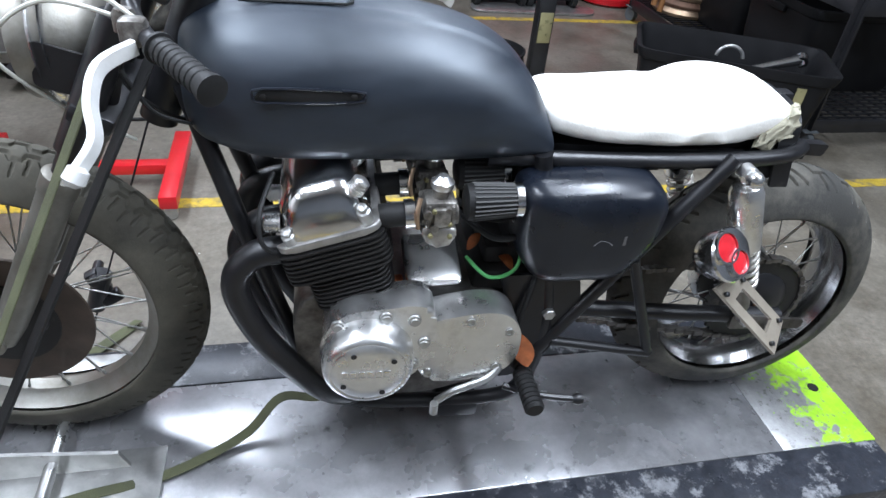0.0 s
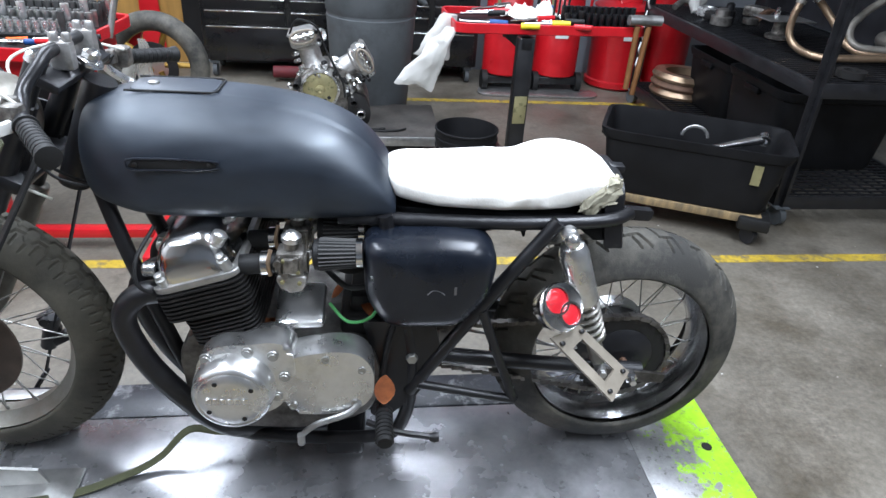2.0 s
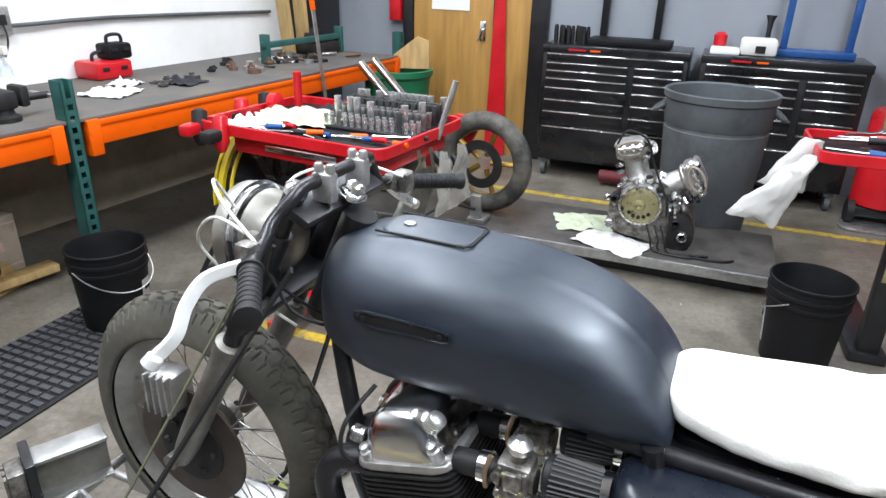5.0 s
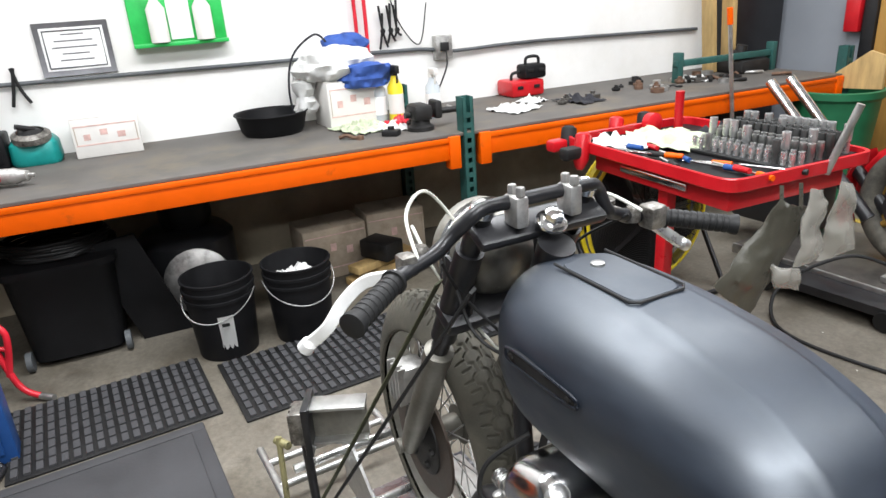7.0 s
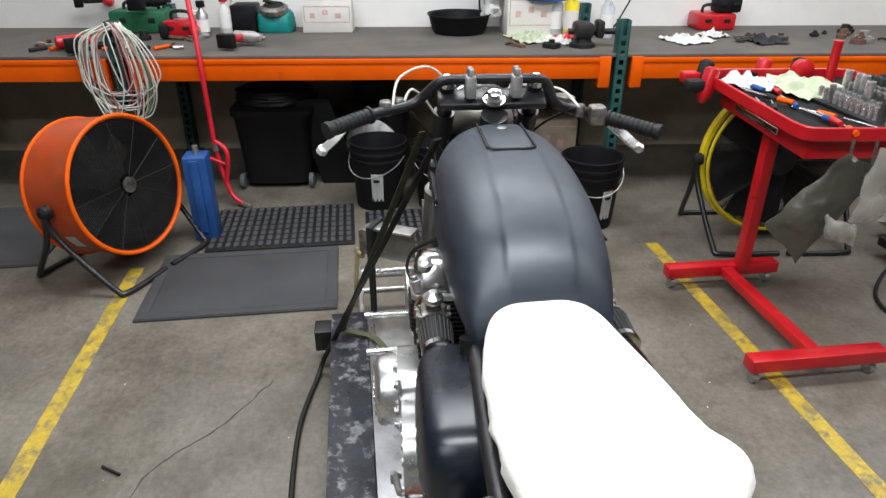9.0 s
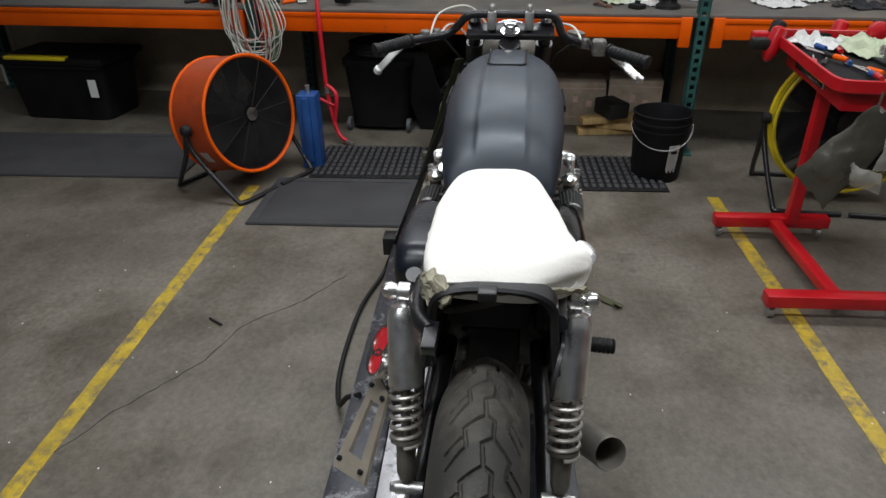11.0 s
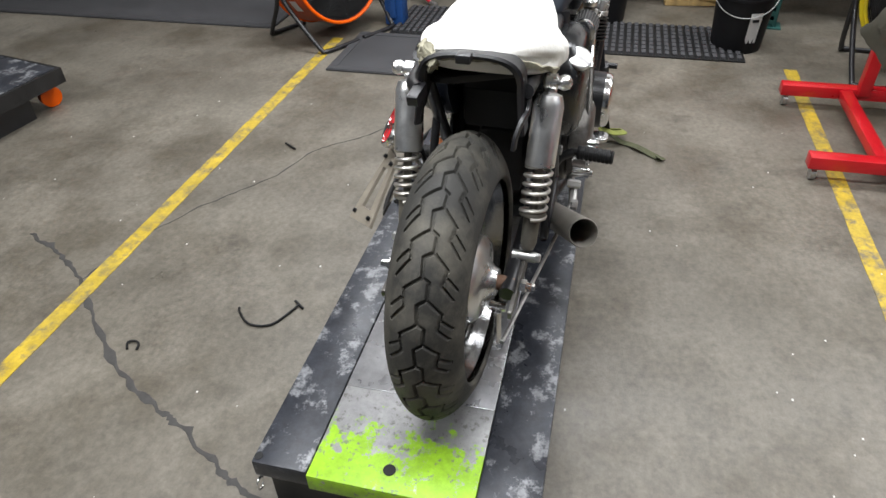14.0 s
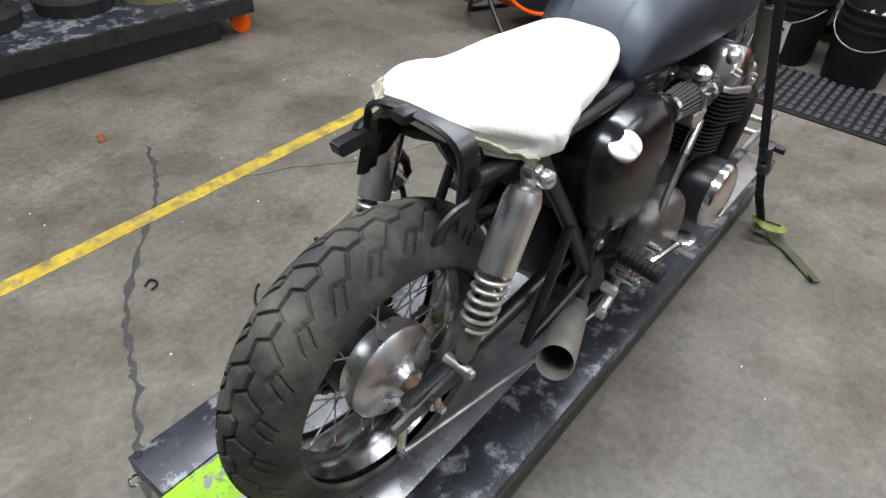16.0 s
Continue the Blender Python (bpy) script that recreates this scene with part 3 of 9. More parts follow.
def spokes(wheel, c, rim, hub, hubw, mat, count=36, r=0.0017):
    for i in range(count):
        a = 2 * math.pi * (i + 0.5 * (i % 2)) / count
        lean = 0.5 if (i // 2) % 2 else -0.5
        side = 1 if i % 2 else -1
        p = c + Vector((math.cos(a) * rim, side * 0.008, math.sin(a) * rim))
        q = c + Vector((math.cos(a + lean) * hub, side * hubw, math.sin(a + lean) * hub))
        bm = B()
        rod(bm, p, q, r, seg=5)
        rod(bm, p, p + (q - p) * 0.08, r * 1.9, seg=5)
        part("spoke", bm, mat, wheel)


# rear wheel
bm = tyre(RC, RR, 0.212, 0.076, 23, 0.0065, "hex", 1242, 128)
rear = part("rear_wheel", bm, RUBBER, bike, "worn wide rear tyre with zigzag tread on a black rim")
bm = B()
lathe(bm, [(-0.052, 0.222), (-0.056, 0.212), (-0.04, 0.204), (-0.018, 0.19), (0.018, 0.19), (0.04, 0.204), (0.056, 0.212), (0.052, 0.222), (0.03, 0.212), (-0.03, 0.212)], RC, (0, 1, 0), 64, closed=True)
part("rim", bm, material("dark_chrome_rim", (0.3, 0.3, 0.3), 0.17, 0.95, rvar=0.2, stain=(0.08, 0.075, 0.07), amount=0.35, sscale=12), rear, "dark tarnished chrome rim")
spokes(rear, RC, 0.192, 0.07, 0.035, STEEL)
bm = B()
lathe(bm, [(0.012, 0.03), (0.012, 0.088), (0.03, 0.093), (0.05, 0.092), (0.062, 0.08), (0.068, 0.045), (0.08, 0.032), (0.09, 0.028)], RC, (0, 1, 0), 48)
hub = part("brake_drum", bm, ALLOY, rear, "polished alloy drum brake plate")
bm = B()
lathe(bm, [(-0.05, 0.05), (-0.05, 0.078), (-0.035, 0.085), (0.012, 0.085)], RC, (0, 1, 0), 40)
part("hub", bm, DARK_CAST, rear)
bm = B()
n = 80
out = []
for i in range(n):
    a = 2 * math.pi * i / n
    rr = 0.112 if i % 2 else 0.104
    out.append((RC.x + rr * math.cos(a), RC.z + rr * math.sin(a)))
slab(bm, out, "y", -0.068, -0.061)
part("sprocket", bm, DARK_CAST, rear, "grimy rear sprocket")
bm = B()
lathe(bm, [(-0.085, 0.02), (-0.085, 0.05), (-0.07, 0.075), (-0.06, 0.078)], RC, (0, 1, 0), 32)
part("sprocket_carrier", bm, BLACK_METAL, rear)
bm = B()
rod(bm, RC + Vector((0, -0.13, 0)), RC + Vector((0, 0.16, 0)), 0.009)
rod(bm, RC + Vector((0, 0.085, 0)), RC + Vector((0, 0.125, 0)), 0.017)
part("axle", bm, RUST, bike, "rusty rear axle spacer")
for s in (-1, 1):
    bm = B()
    lathe(bm, [(0, 0.015), (0.012, 0.015), (0.015, 0.01), (0.03, 0.008)], RC + Vector((0, s * 0.137, 0)), (0, s, 0), 6)
    part("axle_nut", bm, CHROME, bike)
    bm = B()
    slab(bm, rounded([(-0.06, 0.462), (0.11, 0.455), (0.115, 0.478), (-0.06, 0.5)], 0.008), "y", s * 0.128, s * 0.136)
    part("chain_adjuster", bm, OILY_CASE, bike)
# brake arm on the drum
bm = B()
tube(bm, [(0.045, 0.095, 0.41), (0.055, 0.098, 0.37), (0.06, 0.1, 0.33)], 0.008, 8)
bolt(bm, (0.06, 0.1, 0.33), (0, 1, 0), 0.01, 0.012)
rod(bm, (0.03, 0.075, 0.415), (0.03, 0.11, 0.415), 0.012)
part("brake_arm", bm, CHROME, bike)
# chain
bm = B()
n = 44
for lo, hi in (((-0.5, 0.552), (RC.x, RC.z + 0.11)), ((-0.5, 0.47), (RC.x, RC.z - 0.11))):
    for i in range(n):
        t = (i + 0.5) / n
        x, z = lo[0] + (hi[0] - lo[0]) * t, lo[1] + (hi[1] - lo[1]) * t
        w = 0.009 if i % 2 else 0.006
        box(bm, x - 0.0075, x + 0.0075, -0.0645 - w, -0.0645 + w, z - 0.005, z + 0.005)
for i in range(26):
    a = -math.pi / 2 + math.pi * (i + 0.5) / 26
    x, z = RC.x + 0.112 * math.cos(a), RC.z + 0.112 * math.sin(a)
    w = 0.009 if i % 2 else 0.006
    box(bm, -0.0075, 0.0075, -w, w, -0.005, 0.005, m=Matrix.Translation((x, -0.0645, z)) @ Matrix.Rotation(-a + math.pi / 2, 4, "Y"))
part("chain", bm, OILY_CASE, bike, "greasy drive chain")

# front wheel, in a steering space of its own
bm = tyre(FC, FR, 0.244, 0.056, 44, 0.0055, "block", 1144, 80)
front = part("front_wheel", bm, DUSTY_RUBBER, bike, "dusty front tyre with blocky tread on a dull chrome rim")
bm = B()
lathe(bm, [(-0.04, 0.252), (-0.044, 0.244), (-0.03, 0.234), (-0.014, 0.22), (0.014, 0.22), (0.03, 0.234), (0.044, 0.244), (0.04, 0.252), (0.02, 0.244), (-0.02, 0.244)], FC, (0, 1, 0), 64, closed=True)
part("rim", bm, DUST_CHROME, front, "dusty dull chrome rim")
spokes(front, FC, 0.224, 0.042, 0.032, STEEL)
bm = B()
lathe(bm, [(-0.05, 0.02), (-0.05, 0.045), (-0.03, 0.048), (-0.026, 0.03), (0.026, 0.03), (0.03, 0.048), (0.05, 0.045), (0.05, 0.02)], FC, (0, 1, 0), 32)
part("hub", bm, DIRTY_FORK, front)
bm = B()
lathe(bm, [(-0.062, 0.082), (-0.062, 0.14), (-0.056, 0.14), (-0.056, 0.082)], FC, (0, 1, 0), 48, closed=True)
disc = part("brake_disc", bm, BROWN_DISC, front, "brown rusty brake disc")
bm = B()
lathe(bm, [(-0.07, 0.03), (-0.066, 0.085), (-0.056, 0.086), (-0.05, 0.03)], FC, (0, 1, 0), 32)
for i in range(6):
    a = i * math.pi / 3
    bolt(bm, FC + Vector((0.06 * math.cos(a), -0.066, 0.06 * math.sin(a))), (0, -1, 0), 0.009, 0.01)
part("disc_carrier", bm, DARK_CAST, disc)
# forks
TOP, LOW = Vector((-1.118, 0, 1.125)), Vector((-1.428, -0.03, 0.507))
for s in (-1, 1):
    y = Vector((0, s * 0.098, 0))
    d = (LOW - TOP).normalized()
    bm = B()
    rod(bm, TOP + y, TOP + y + d * 0.42, 0.0175, seg=20)
    rod(bm, TOP + y + d * 0.08, TOP + y + d * 0.3, 0.024, seg=20)
    leg = part("fork_leg", bm, BLACK_METAL, bike, "black upper fork tube")
    bm = B()
    lathe(bm, [(0.34, 0.02), (0.345, 0.029), (0.375, 0.029), (0.38, 0.0265), (0.6, 0.0265), (0.66, 0.024), (0.7, 0.018)], TOP + y, d, 24)
    part("slider", bm, DIRTY_FORK, leg, "grimy alloy fork slider")
    bm = B()
    lathe(bm, [(-0.018, 0.012), (-0.012, 0.019), (0.0, 0.02)], TOP + y, d, 16)
    part("fork_cap", bm, CHROME, leg)
    bm = B()
    rod(bm, FC + Vector((0, s * 0.085, 0)), FC + Vector((0, s * 0.125, 0)), 0.017)
    part("axle_clamp", bm, DIRTY_FORK, leg)
bm = B()
box(bm, -0.024, 0.034, -0.12, 0.12, -0.01, 0.01, 0.008, Matrix.Translation(TOP + Vector((0.005, 0, -0.03))) @ Matrix.Rotation(radians(27), 4, "Y"))
clamp = part("top_clamp", bm, BLACK_METAL, bike, "black upper triple clamp")
bm = B()
box(bm, -0.03, 0.036, -0.124, 0.124, -0.015, 0.015, 0.01, Matrix.Translation(TOP + (LOW - TOP) * 0.34 + Vector((0.01, 0, 0))) @ Matrix.Rotation(radians(27), 4, "Y"))
part("lower_clamp", bm, BLACK_METAL, bike)
bm = B()
lathe(bm, [(0, 0.022), (0.008, 0.022), (0.009, 0.016), (0.022, 0.016), (0.026, 0.01)], (-1.075, 0, 1.1), (0.45, 0, 0.9), 6)
lathe(bm, [(0, 0.025), (0.004, 0.025)], (-1.075, 0, 1.1), (0.45, 0, 0.9), 24)
part("stem_nut", bm, CHROME, clamp, "chrome steering stem nut")
bm = B()
rod(bm, (-1.06, 0, 1.07), (-1.15, 0, 0.86), 0.03, seg=20)
part("head_tube", bm, BLACK_METAL, bike)
for s in (-1, 1):
    bm = B()
    box(bm, -1.115, -1.075, s * 0.05 - 0.012, s * 0.05 + 0.012, 1.1, 1.15, 0.006)
    bolt(bm, (-1.105, s * 0.05, 1.15), (0, 0, 1), 0.008, 0.014)
    bolt(bm, (-1.083, s * 0.05, 1.15), (0, 0, 1), 0.008, 0.014)
    part("bar_clamp", bm, CAST, clamp)
BAR = [(-1.004, -0.352, 1.061), (-1.075, -0.262, 1.073), (-1.112, -0.185, 1.08), (-1.118, -0.152, 1.098), (-1.1, -0.122, 1.13), (-1.1, -0.1, 1.138), (-1.103, -0.05, 1.138), (-1.103, 0.05, 1.138), (-1.105, 0.1, 1.136), (-1.115, 0.124, 1.122), (-1.112, 0.142, 1.085), (-1.118, 0.17, 1.068), (-1.112, 0.26, 1.046), (-1.034, 0.36, 1.032)]
bm = B()
tube(bm, BAR, 0.0112, 14, 7)
bars = part("handlebar", bm, BLACK_METAL, bike, "bent black tubular handlebar")


def grip(p, q):
    p, q = Vector(p), Vector(q)
    d, L = (q - p).normalized(), (q - p).length
    prof = [(0, 0.012), (0, 0.019), (0.005, 0.019), (0.006, 0.0155)]
    k = int((L - 0.02) / 0.011)
    for i in range(k):
        h = 0.009 + i * 0.011
        prof += [(h, 0.015), (h + 0.001, 0.0162), (h + 0.008, 0.0162), (h + 0.009, 0.015)]
    prof += [(L - 0.008, 0.018), (L, 0.0185), (L + 0.002, 0.011)]
    return lathe(B(), prof, p, d, 20)


part("grip", grip((-1.07, -0.268, 1.073), (-1.001, -0.358, 1.06)), SOFT_BLACK, bars, "worn black rubber grip")
part("grip", grip((-1.105, 0.268, 1.045), (-1.03, 0.364, 1.031)), SOFT_BLACK, bars, "worn black rubber grip")
for s in (-1, 1):
    bm = B()
    y = s * 0.235
    zo = 0.0 if s < 0 else -0.022
    box(bm, -1.118, -1.085, y - 0.014, y + 0.014, 1.062 + zo, 1.096 + zo, 0.008)
    lathe(bm, [(0, 0.014), (0.02, 0.014), (0.026, 0.01)], (-1.118, y - s * 0.03, 1.07 + zo), (0, 0, 1), 16)
    part("lever_perch", bm, CARB, bars, "dull alloy lever perch")
    if s < 0:
        continue
    bm = B()
    tube(bm, [(-1.13, y, 1.05), (-1.165, y + s * 0.04, 1.03), (-1.168, y + s * 0.08, 1.0), (-1.152, y + s * 0.115, 0.97), (-1.147, y + s * 0.128, 0.962)], 0.01, 10, 6, flat=(0.012, 0.022))
    lathe(bm, [(-0.012, 0.005), (-0.008, 0.011), (0.006, 0.012), (0.012, 0.006)], (-1.146, y + s * 0.132, 0.958), (0, s, -0.5), 12)
    part("lever", bm, ALLOY, bars, "pale alloy brake and clutch lever")
# white dog-leg clutch lever hanging down on the left
bm = B()
tube(bm, [(-1.1, -0.25, 1.066), (-1.13, -0.29, 1.056), (-1.136, -0.325, 1.03), (-1.13, -0.355, 1.0), (-1.146, -0.38, 0.975)], 0.01, 10, 6, flat=(0.01, 0.019))
lathe(bm, [(-0.012, 0.006), (-0.008, 0.012), (0.006, 0.013), (0.012, 0.006)], (-1.148, -0.384, 0.971), (-0.6, -0.6, -1), 12)
part("clutch_lever", bm, material("pale_lever_paint", (0.72, 0.72, 0.7), 0.4, 0.2), bars, "pale grey dog-leg clutch lever")
# right-hand switch block with reservoir
bm = B()
box(bm, -1.128, -1.088, 0.222, 0.262, 1.03, 1.075, 0.01)
lathe(bm, [(0, 0.02), (0.02, 0.022), (0.022, 0.025), (0.03, 0.025), (0.032, 0.02)], (-1.175, 0.18, 1.05), (0, 0.1, 1), 24)
rod(bm, (-1.12, 0.2, 1.055), (-1.17, 0.185, 1.06), 0.012)
part("switch_block", bm, CARB, bars, "alloy throttle and brake reservoir block")
# headlamp
HL = Vector((-1.275, -0.004, 0.995))
bm = B()
ax = Vector((-1, 0, -0.05))
lathe(bm, [(-0.085, 0.02), (-0.075, 0.05), (-0.05, 0.075), (-0.01, 0.088), (0.0, 0.092), (0.012, 0.096), (0.03, 0.094), (0.034, 0.085)], HL, ax, 36)
lamp = part("headlamp", bm, DUST_CHROME, bike, "dusty chrome headlamp shell with a ribbed rim")
bm = B()
lathe(bm, [(0.03, 0.086), (0.04, 0.07), (0.05, 0.03), (0.052, 0.001)], HL, ax, 32)
part("lens", bm, glass("lamp_lens", (0.7, 0.7, 0.68), 0.1, 0.6), lamp)
bm = B()
for r in (0.086, 0.09):
    lathe(bm, [(0, r), (0.004, r + 0.008), (0.008, r)], HL + ax * (-0.02 if r < 0.09 else -0.005), ax, 36)
part("trim_ring", bm, CHROME, lamp)
for s in (-1, 1):
    bm = B()
    slab(bm, rounded([(-1.285, 0.95), (-1.18, 0.92), (-1.16, 0.98), (-1.275, 1.015)], 0.01), "y", s * 0.092 - 0.003, s * 0.092 + 0.003)
    part("lamp_bracket", bm, BLACK_METAL, lamp)
# cables
CABLES = [[(-1.09, -0.22, 1.08), (-1.17, -0.2, 1.13), (-1.26, -0.12, 1.13), (-1.27, -0.05, 1.04), (-1.2, -0.02, 0.95)],
          [(-1.1, -0.2, 1.075), (-1.22, -0.17, 1.09), (-1.32, -0.11, 1.0), (-1.25, -0.07, 0.9), (-1.18, -0.04, 0.84)],
          [(-1.08, 0.19, 1.08), (-1.17, 0.16, 1.1), (-1.25, 0.06, 1.08), (-1.2, 0.03, 0.98)],
          [(-1.1, 0.18, 1.07), (-1.18, 0.12, 1.0), (-1.2, 0.05, 0.88)],
          [(-1.1, -0.18, 1.07), (-1.16, -0.12, 0.98), (-1.13, -0.06, 0.9), (-1.08, -0.02, 0.86)],
          [(-1.16, -0.13, 1.0), (-1.13, -0.12, 0.93), (-1.09, -0.1, 0.9), (-1.06, -0.06, 0.88)]]
for i, c in enumerate(CABLES):
    bm = B()
    tube(bm, c, 0.003, 7, 8)
    part("control_cable", bm, WIRE_WHITE if i < 3 else SOFT_BLACK, bike, "pale grey control cable" if i < 3 else "black control cable")
# caliper
bm = B()
box(bm, -1.5, -1.43, -0.13, -0.065, 0.605, 0.695, 0.015)
for i in range(4):
    box(bm, -1.495 + i * 0.018, -1.49 + i * 0.018, -0.138, -0.12, 0.605, 0.695)
part("brake_caliper", bm, CAST, bike, "finned alloy brake caliper")

# tank: lofted along its length
bm = B()
SECT = [  # x, half width, bottom, top, power
    (-1.098, 0.045, 0.92, 1.0, 2.2), (-1.093, 0.075, 0.885, 1.023, 2.5), (-1.073, 0.103, 0.862, 1.041, 2.8), (-1.03, 0.124, 0.85, 1.056, 3.0), (-0.97, 0.139, 0.84, 1.063, 3.1),
    (-0.88, 0.144, 0.84, 1.063, 3.1), (-0.79, 0.143, 0.84, 1.058, 3.1), (-0.71, 0.14, 0.838, 1.047, 3.1), (-0.64, 0.135, 0.840, 1.027, 3.0), (-0.585, 0.128, 0.841, 0.997, 2.9), (-0.545, 0.12, 0.843, 0.958, 2.8),
    (-0.52, 0.112, 0.844, 0.917, 2.7), (-0.508, 0.1, 0.846, 0.885, 2.5)]


def tank_ring(x, hw, z0, z1, pw, n=132):
    ring = []
    zm, hz = z0 + (z1 - z0) * 0.42, 0.0
    for k in range(n):
        a = 2 * math.pi * k / n
        c, s = math.cos(a), math.sin(a)
        hz = (z1 - zm) if s > 0 else (zm - z0)
        p = pw * 0.82 if s > 0 else pw * 1.5
        u = hw * math.copysign(abs(c) ** (2 / p), c)
        w = hz * math.copysign(abs(s) ** (2 / p), s)
        if s > 0:
            edge = 0.049 + 0.012 * max(0.0, x + 0.9)
            step = max(0.0, min(1.0, (edge - abs(u)) / 0.006 + 0.5))
            fade = max(0.0, min(1.0, (x + 1.07) / 0.12)) * max(0.0, min(1.0, (-0.51 - x) / 0.05))
            w += fade * (0.0035 * step * step * (3 - 2 * step) + 0.0022 * math.exp(-((abs(u) - edge) / 0.0045) ** 2))
        ring.append(Vector((x, u, zm + w)))
    return ring


def spline_rows(rows, steps):
    out = []
    for i in range(len(rows) - 1):
        p0, p1, p2, p3 = (np.array(rows[max(i - 1, 0)]), np.array(rows[i]), np.array(rows[i + 1]), np.array(rows[min(i + 2, len(rows) - 1)]))
        for k in range(steps):
            t = k / steps
            out.append(0.5 * (2 * p1 + (p2 - p0) * t + (2 * p0 - 5 * p1 + 4 * p2 - p3) * t * t + (3 * p1 - p0 - 3 * p2 + p3) * t ** 3))
    return out + [np.array(rows[-1])]


ring_loft(bm, [tank_ring(*r) for r in spline_rows(SECT, 4)])
tank = part("fuel_tank", bm, TANK, bike, "satin blue-black fuel tank with faint reflection streaks put into its colour")
tank.modifiers.new("soft", "SUBSURF").render_levels = 1
bm = B()
slab(bm, rounded([(-1.0, -0.042), (-0.845, -0.042), (-0.845, 0.042), (-1.0, 0.042)], 0.02), "z", 1.05, 1.0672, 0.0025)
cap = part("filler_flap", bm, TANK, tank, "flush rectangular filler flap")
bm = B()
lathe(bm, [(0, 0.011), (0.004, 0.01), (0.005, 0.006)], (-0.965, 0.0, 1.0667), (0, 0, 1), 20)
part("lock", bm, STEEL, cap)
bm = B()
tube(bm, [(-1.004, -0.0465, 1.0665), (-0.85, -0.0465, 1.0665), (-0.841, -0.036, 1.0665), (-0.841, 0.036, 1.0665), (-0.85, 0.0465, 1.0665), (-1.004, 0.0465, 1.0665)], 0.0022, 6, 1)
part("flap_gap", bm, SOFT_BLACK, tank)
for s in (-1, 1):
    bm = B()
    slab(bm, rounded([(-0.985, 0.957), (-0.97, 0.951), (-0.838, 0.956), (-0.828, 0.963), (-0.838, 0.972), (-0.972, 0.974)], 0.006), "y", s * 0.139, s * 0.1455, 0.001)
    e = part("emblem_recess", bm, SOFT_BLACK, tank, "empty black emblem mounting slot")
    bm = B()
    tube(bm, [(-0.985, s * 0.1455, 0.963), (-0.968, s * 0.1455, 0.953), (-0.84, s * 0.1455, 0.957), (-0.828, s * 0.1455, 0.965), (-0.84, s * 0.1455, 0.973), (-0.97, s * 0.1455, 0.9745), (-0.985, s * 0.1455, 0.963)], 0.0022, 6, 3)
    part("emblem_rim", bm, COVER, e)
    bm = B()
    bolt(bm, (-0.97, s * 0.1455, 0.963), (0, s, 0), 0.005, 0.003)
    part("emblem_screw", bm, DARK_CAST, e)
    bm = B()
    bolt(bm, (-0.842, s * 0.1455, 0.965), (0, s, 0), 0.005, 0.003)
    part("emblem_screw", bm, DARK_CAST, e)

# seat
bm = B()
SEAT = [  # x, its two edges, edge height, crown height, bottom
    (-0.532, -0.03, 0.025, 0.915, 0.92, 0.895), (-0.522, -0.066, 0.055, 0.91, 0.926, 0.88), (-0.495, -0.09, 0.082, 0.904, 0.93, 0.872), (-0.44, -0.106, 0.102, 0.898, 0.93, 0.868), (-0.36, -0.116, 0.122, 0.894, 0.929, 0.864),
    (-0.27, -0.116, 0.14, 0.894, 0.929, 0.862), (-0.22, -0.114, 0.15, 0.9, 0.934, 0.862), (-0.17, -0.11, 0.162, 0.91, 0.949, 0.863), (-0.13, -0.105, 0.167, 0.918, 0.956, 0.868), (-0.1, -0.097, 0.165, 0.92, 0.951, 0.876), (-0.078, -0.086, 0.155, 0.92, 0.938, 0.888), (-0.066, -0.072, 0.14, 0.921, 0.928, 0.905)]
rows = []
for x, yl, yr, ze, zc, zb in spline_rows(SEAT, 7):
    ring = []
    ym, hw = (yl + yr) / 2, (yr - yl) / 2
    for k in range(84):
        a = 2 * math.pi * k / 84
        c, s = math.cos(a), math.sin(a)
        e = math.copysign(abs(c) ** 0.55, c)
        y = ym + hw * e
        if s >= 0:
            z = ze + (zc - ze) * abs(s) ** 0.8
        else:
            z = ze - (ze - zb) * abs(s) ** 0.6
        droop = max(0.0, min(1.0, (x + 0.3) / 0.2)) * max(0.0, e) ** 2
        p = Vector((x - 0.085 * droop, y, z - 0.03 * droop))
        low = max(0.0, min(1.0, (0.912 - p.z) / 0.035))
        fold = x * 26 + 1.6 * p.z * 26 * math.copysign(1, noise.noise(Vector((x * 6, 4.0, y)))) + 2.2 * noise.noise(Vector((x * 9, y * 6, p.z * 12)))
        k2 = 1.2 * (1 - 2 * abs(math.sin(fold))) * max(0.0, noise.noise(Vector((x * 13, 7.0, p.z * 9))) + 0.25) + 0.5 * noise.noise(Vector((x * 75, y * 16, p.z * 40 + 3)))
        bulge = noise.noise(Vector((x * 8, y * 8, 2.0)))
        p += Vector((0, math.copysign(0.0075, e), 0.002)) * k2 * (0.1 + 0.9 * low) + Vector((0, 0, 0.0035 * bulge))
        ring.append(p)
    rows.append(ring)
ring_loft(bm, rows)
seat = part("seat", bm, CLOTH_WHITE, bike, "seat covered in plain white cloth with small creases")
bm = B()
ring_loft(bm, [superring(x, yc, zc, hw, hz, 40, 2.6) for x, yc, zc, hw, hz in ((-0.145, -0.106, 0.874, 0.005, 0.008), (-0.128, -0.101, 0.885, 0.009, 0.018), (-0.105, -0.092, 0.898, 0.013, 0.03), (-0.085, -0.08, 0.906, 0.016, 0.031), (-0.066, -0.07, 0.909, 0.017, 0.027), (-0.054, -0.066, 0.906, 0.012, 0.02), (-0.048, -0.064, 0.904, 0.005, 0.008))])
bmesh.ops.subdivide_edges(bm, edges=bm.edges[:], cuts=1, use_grid_fill=True)
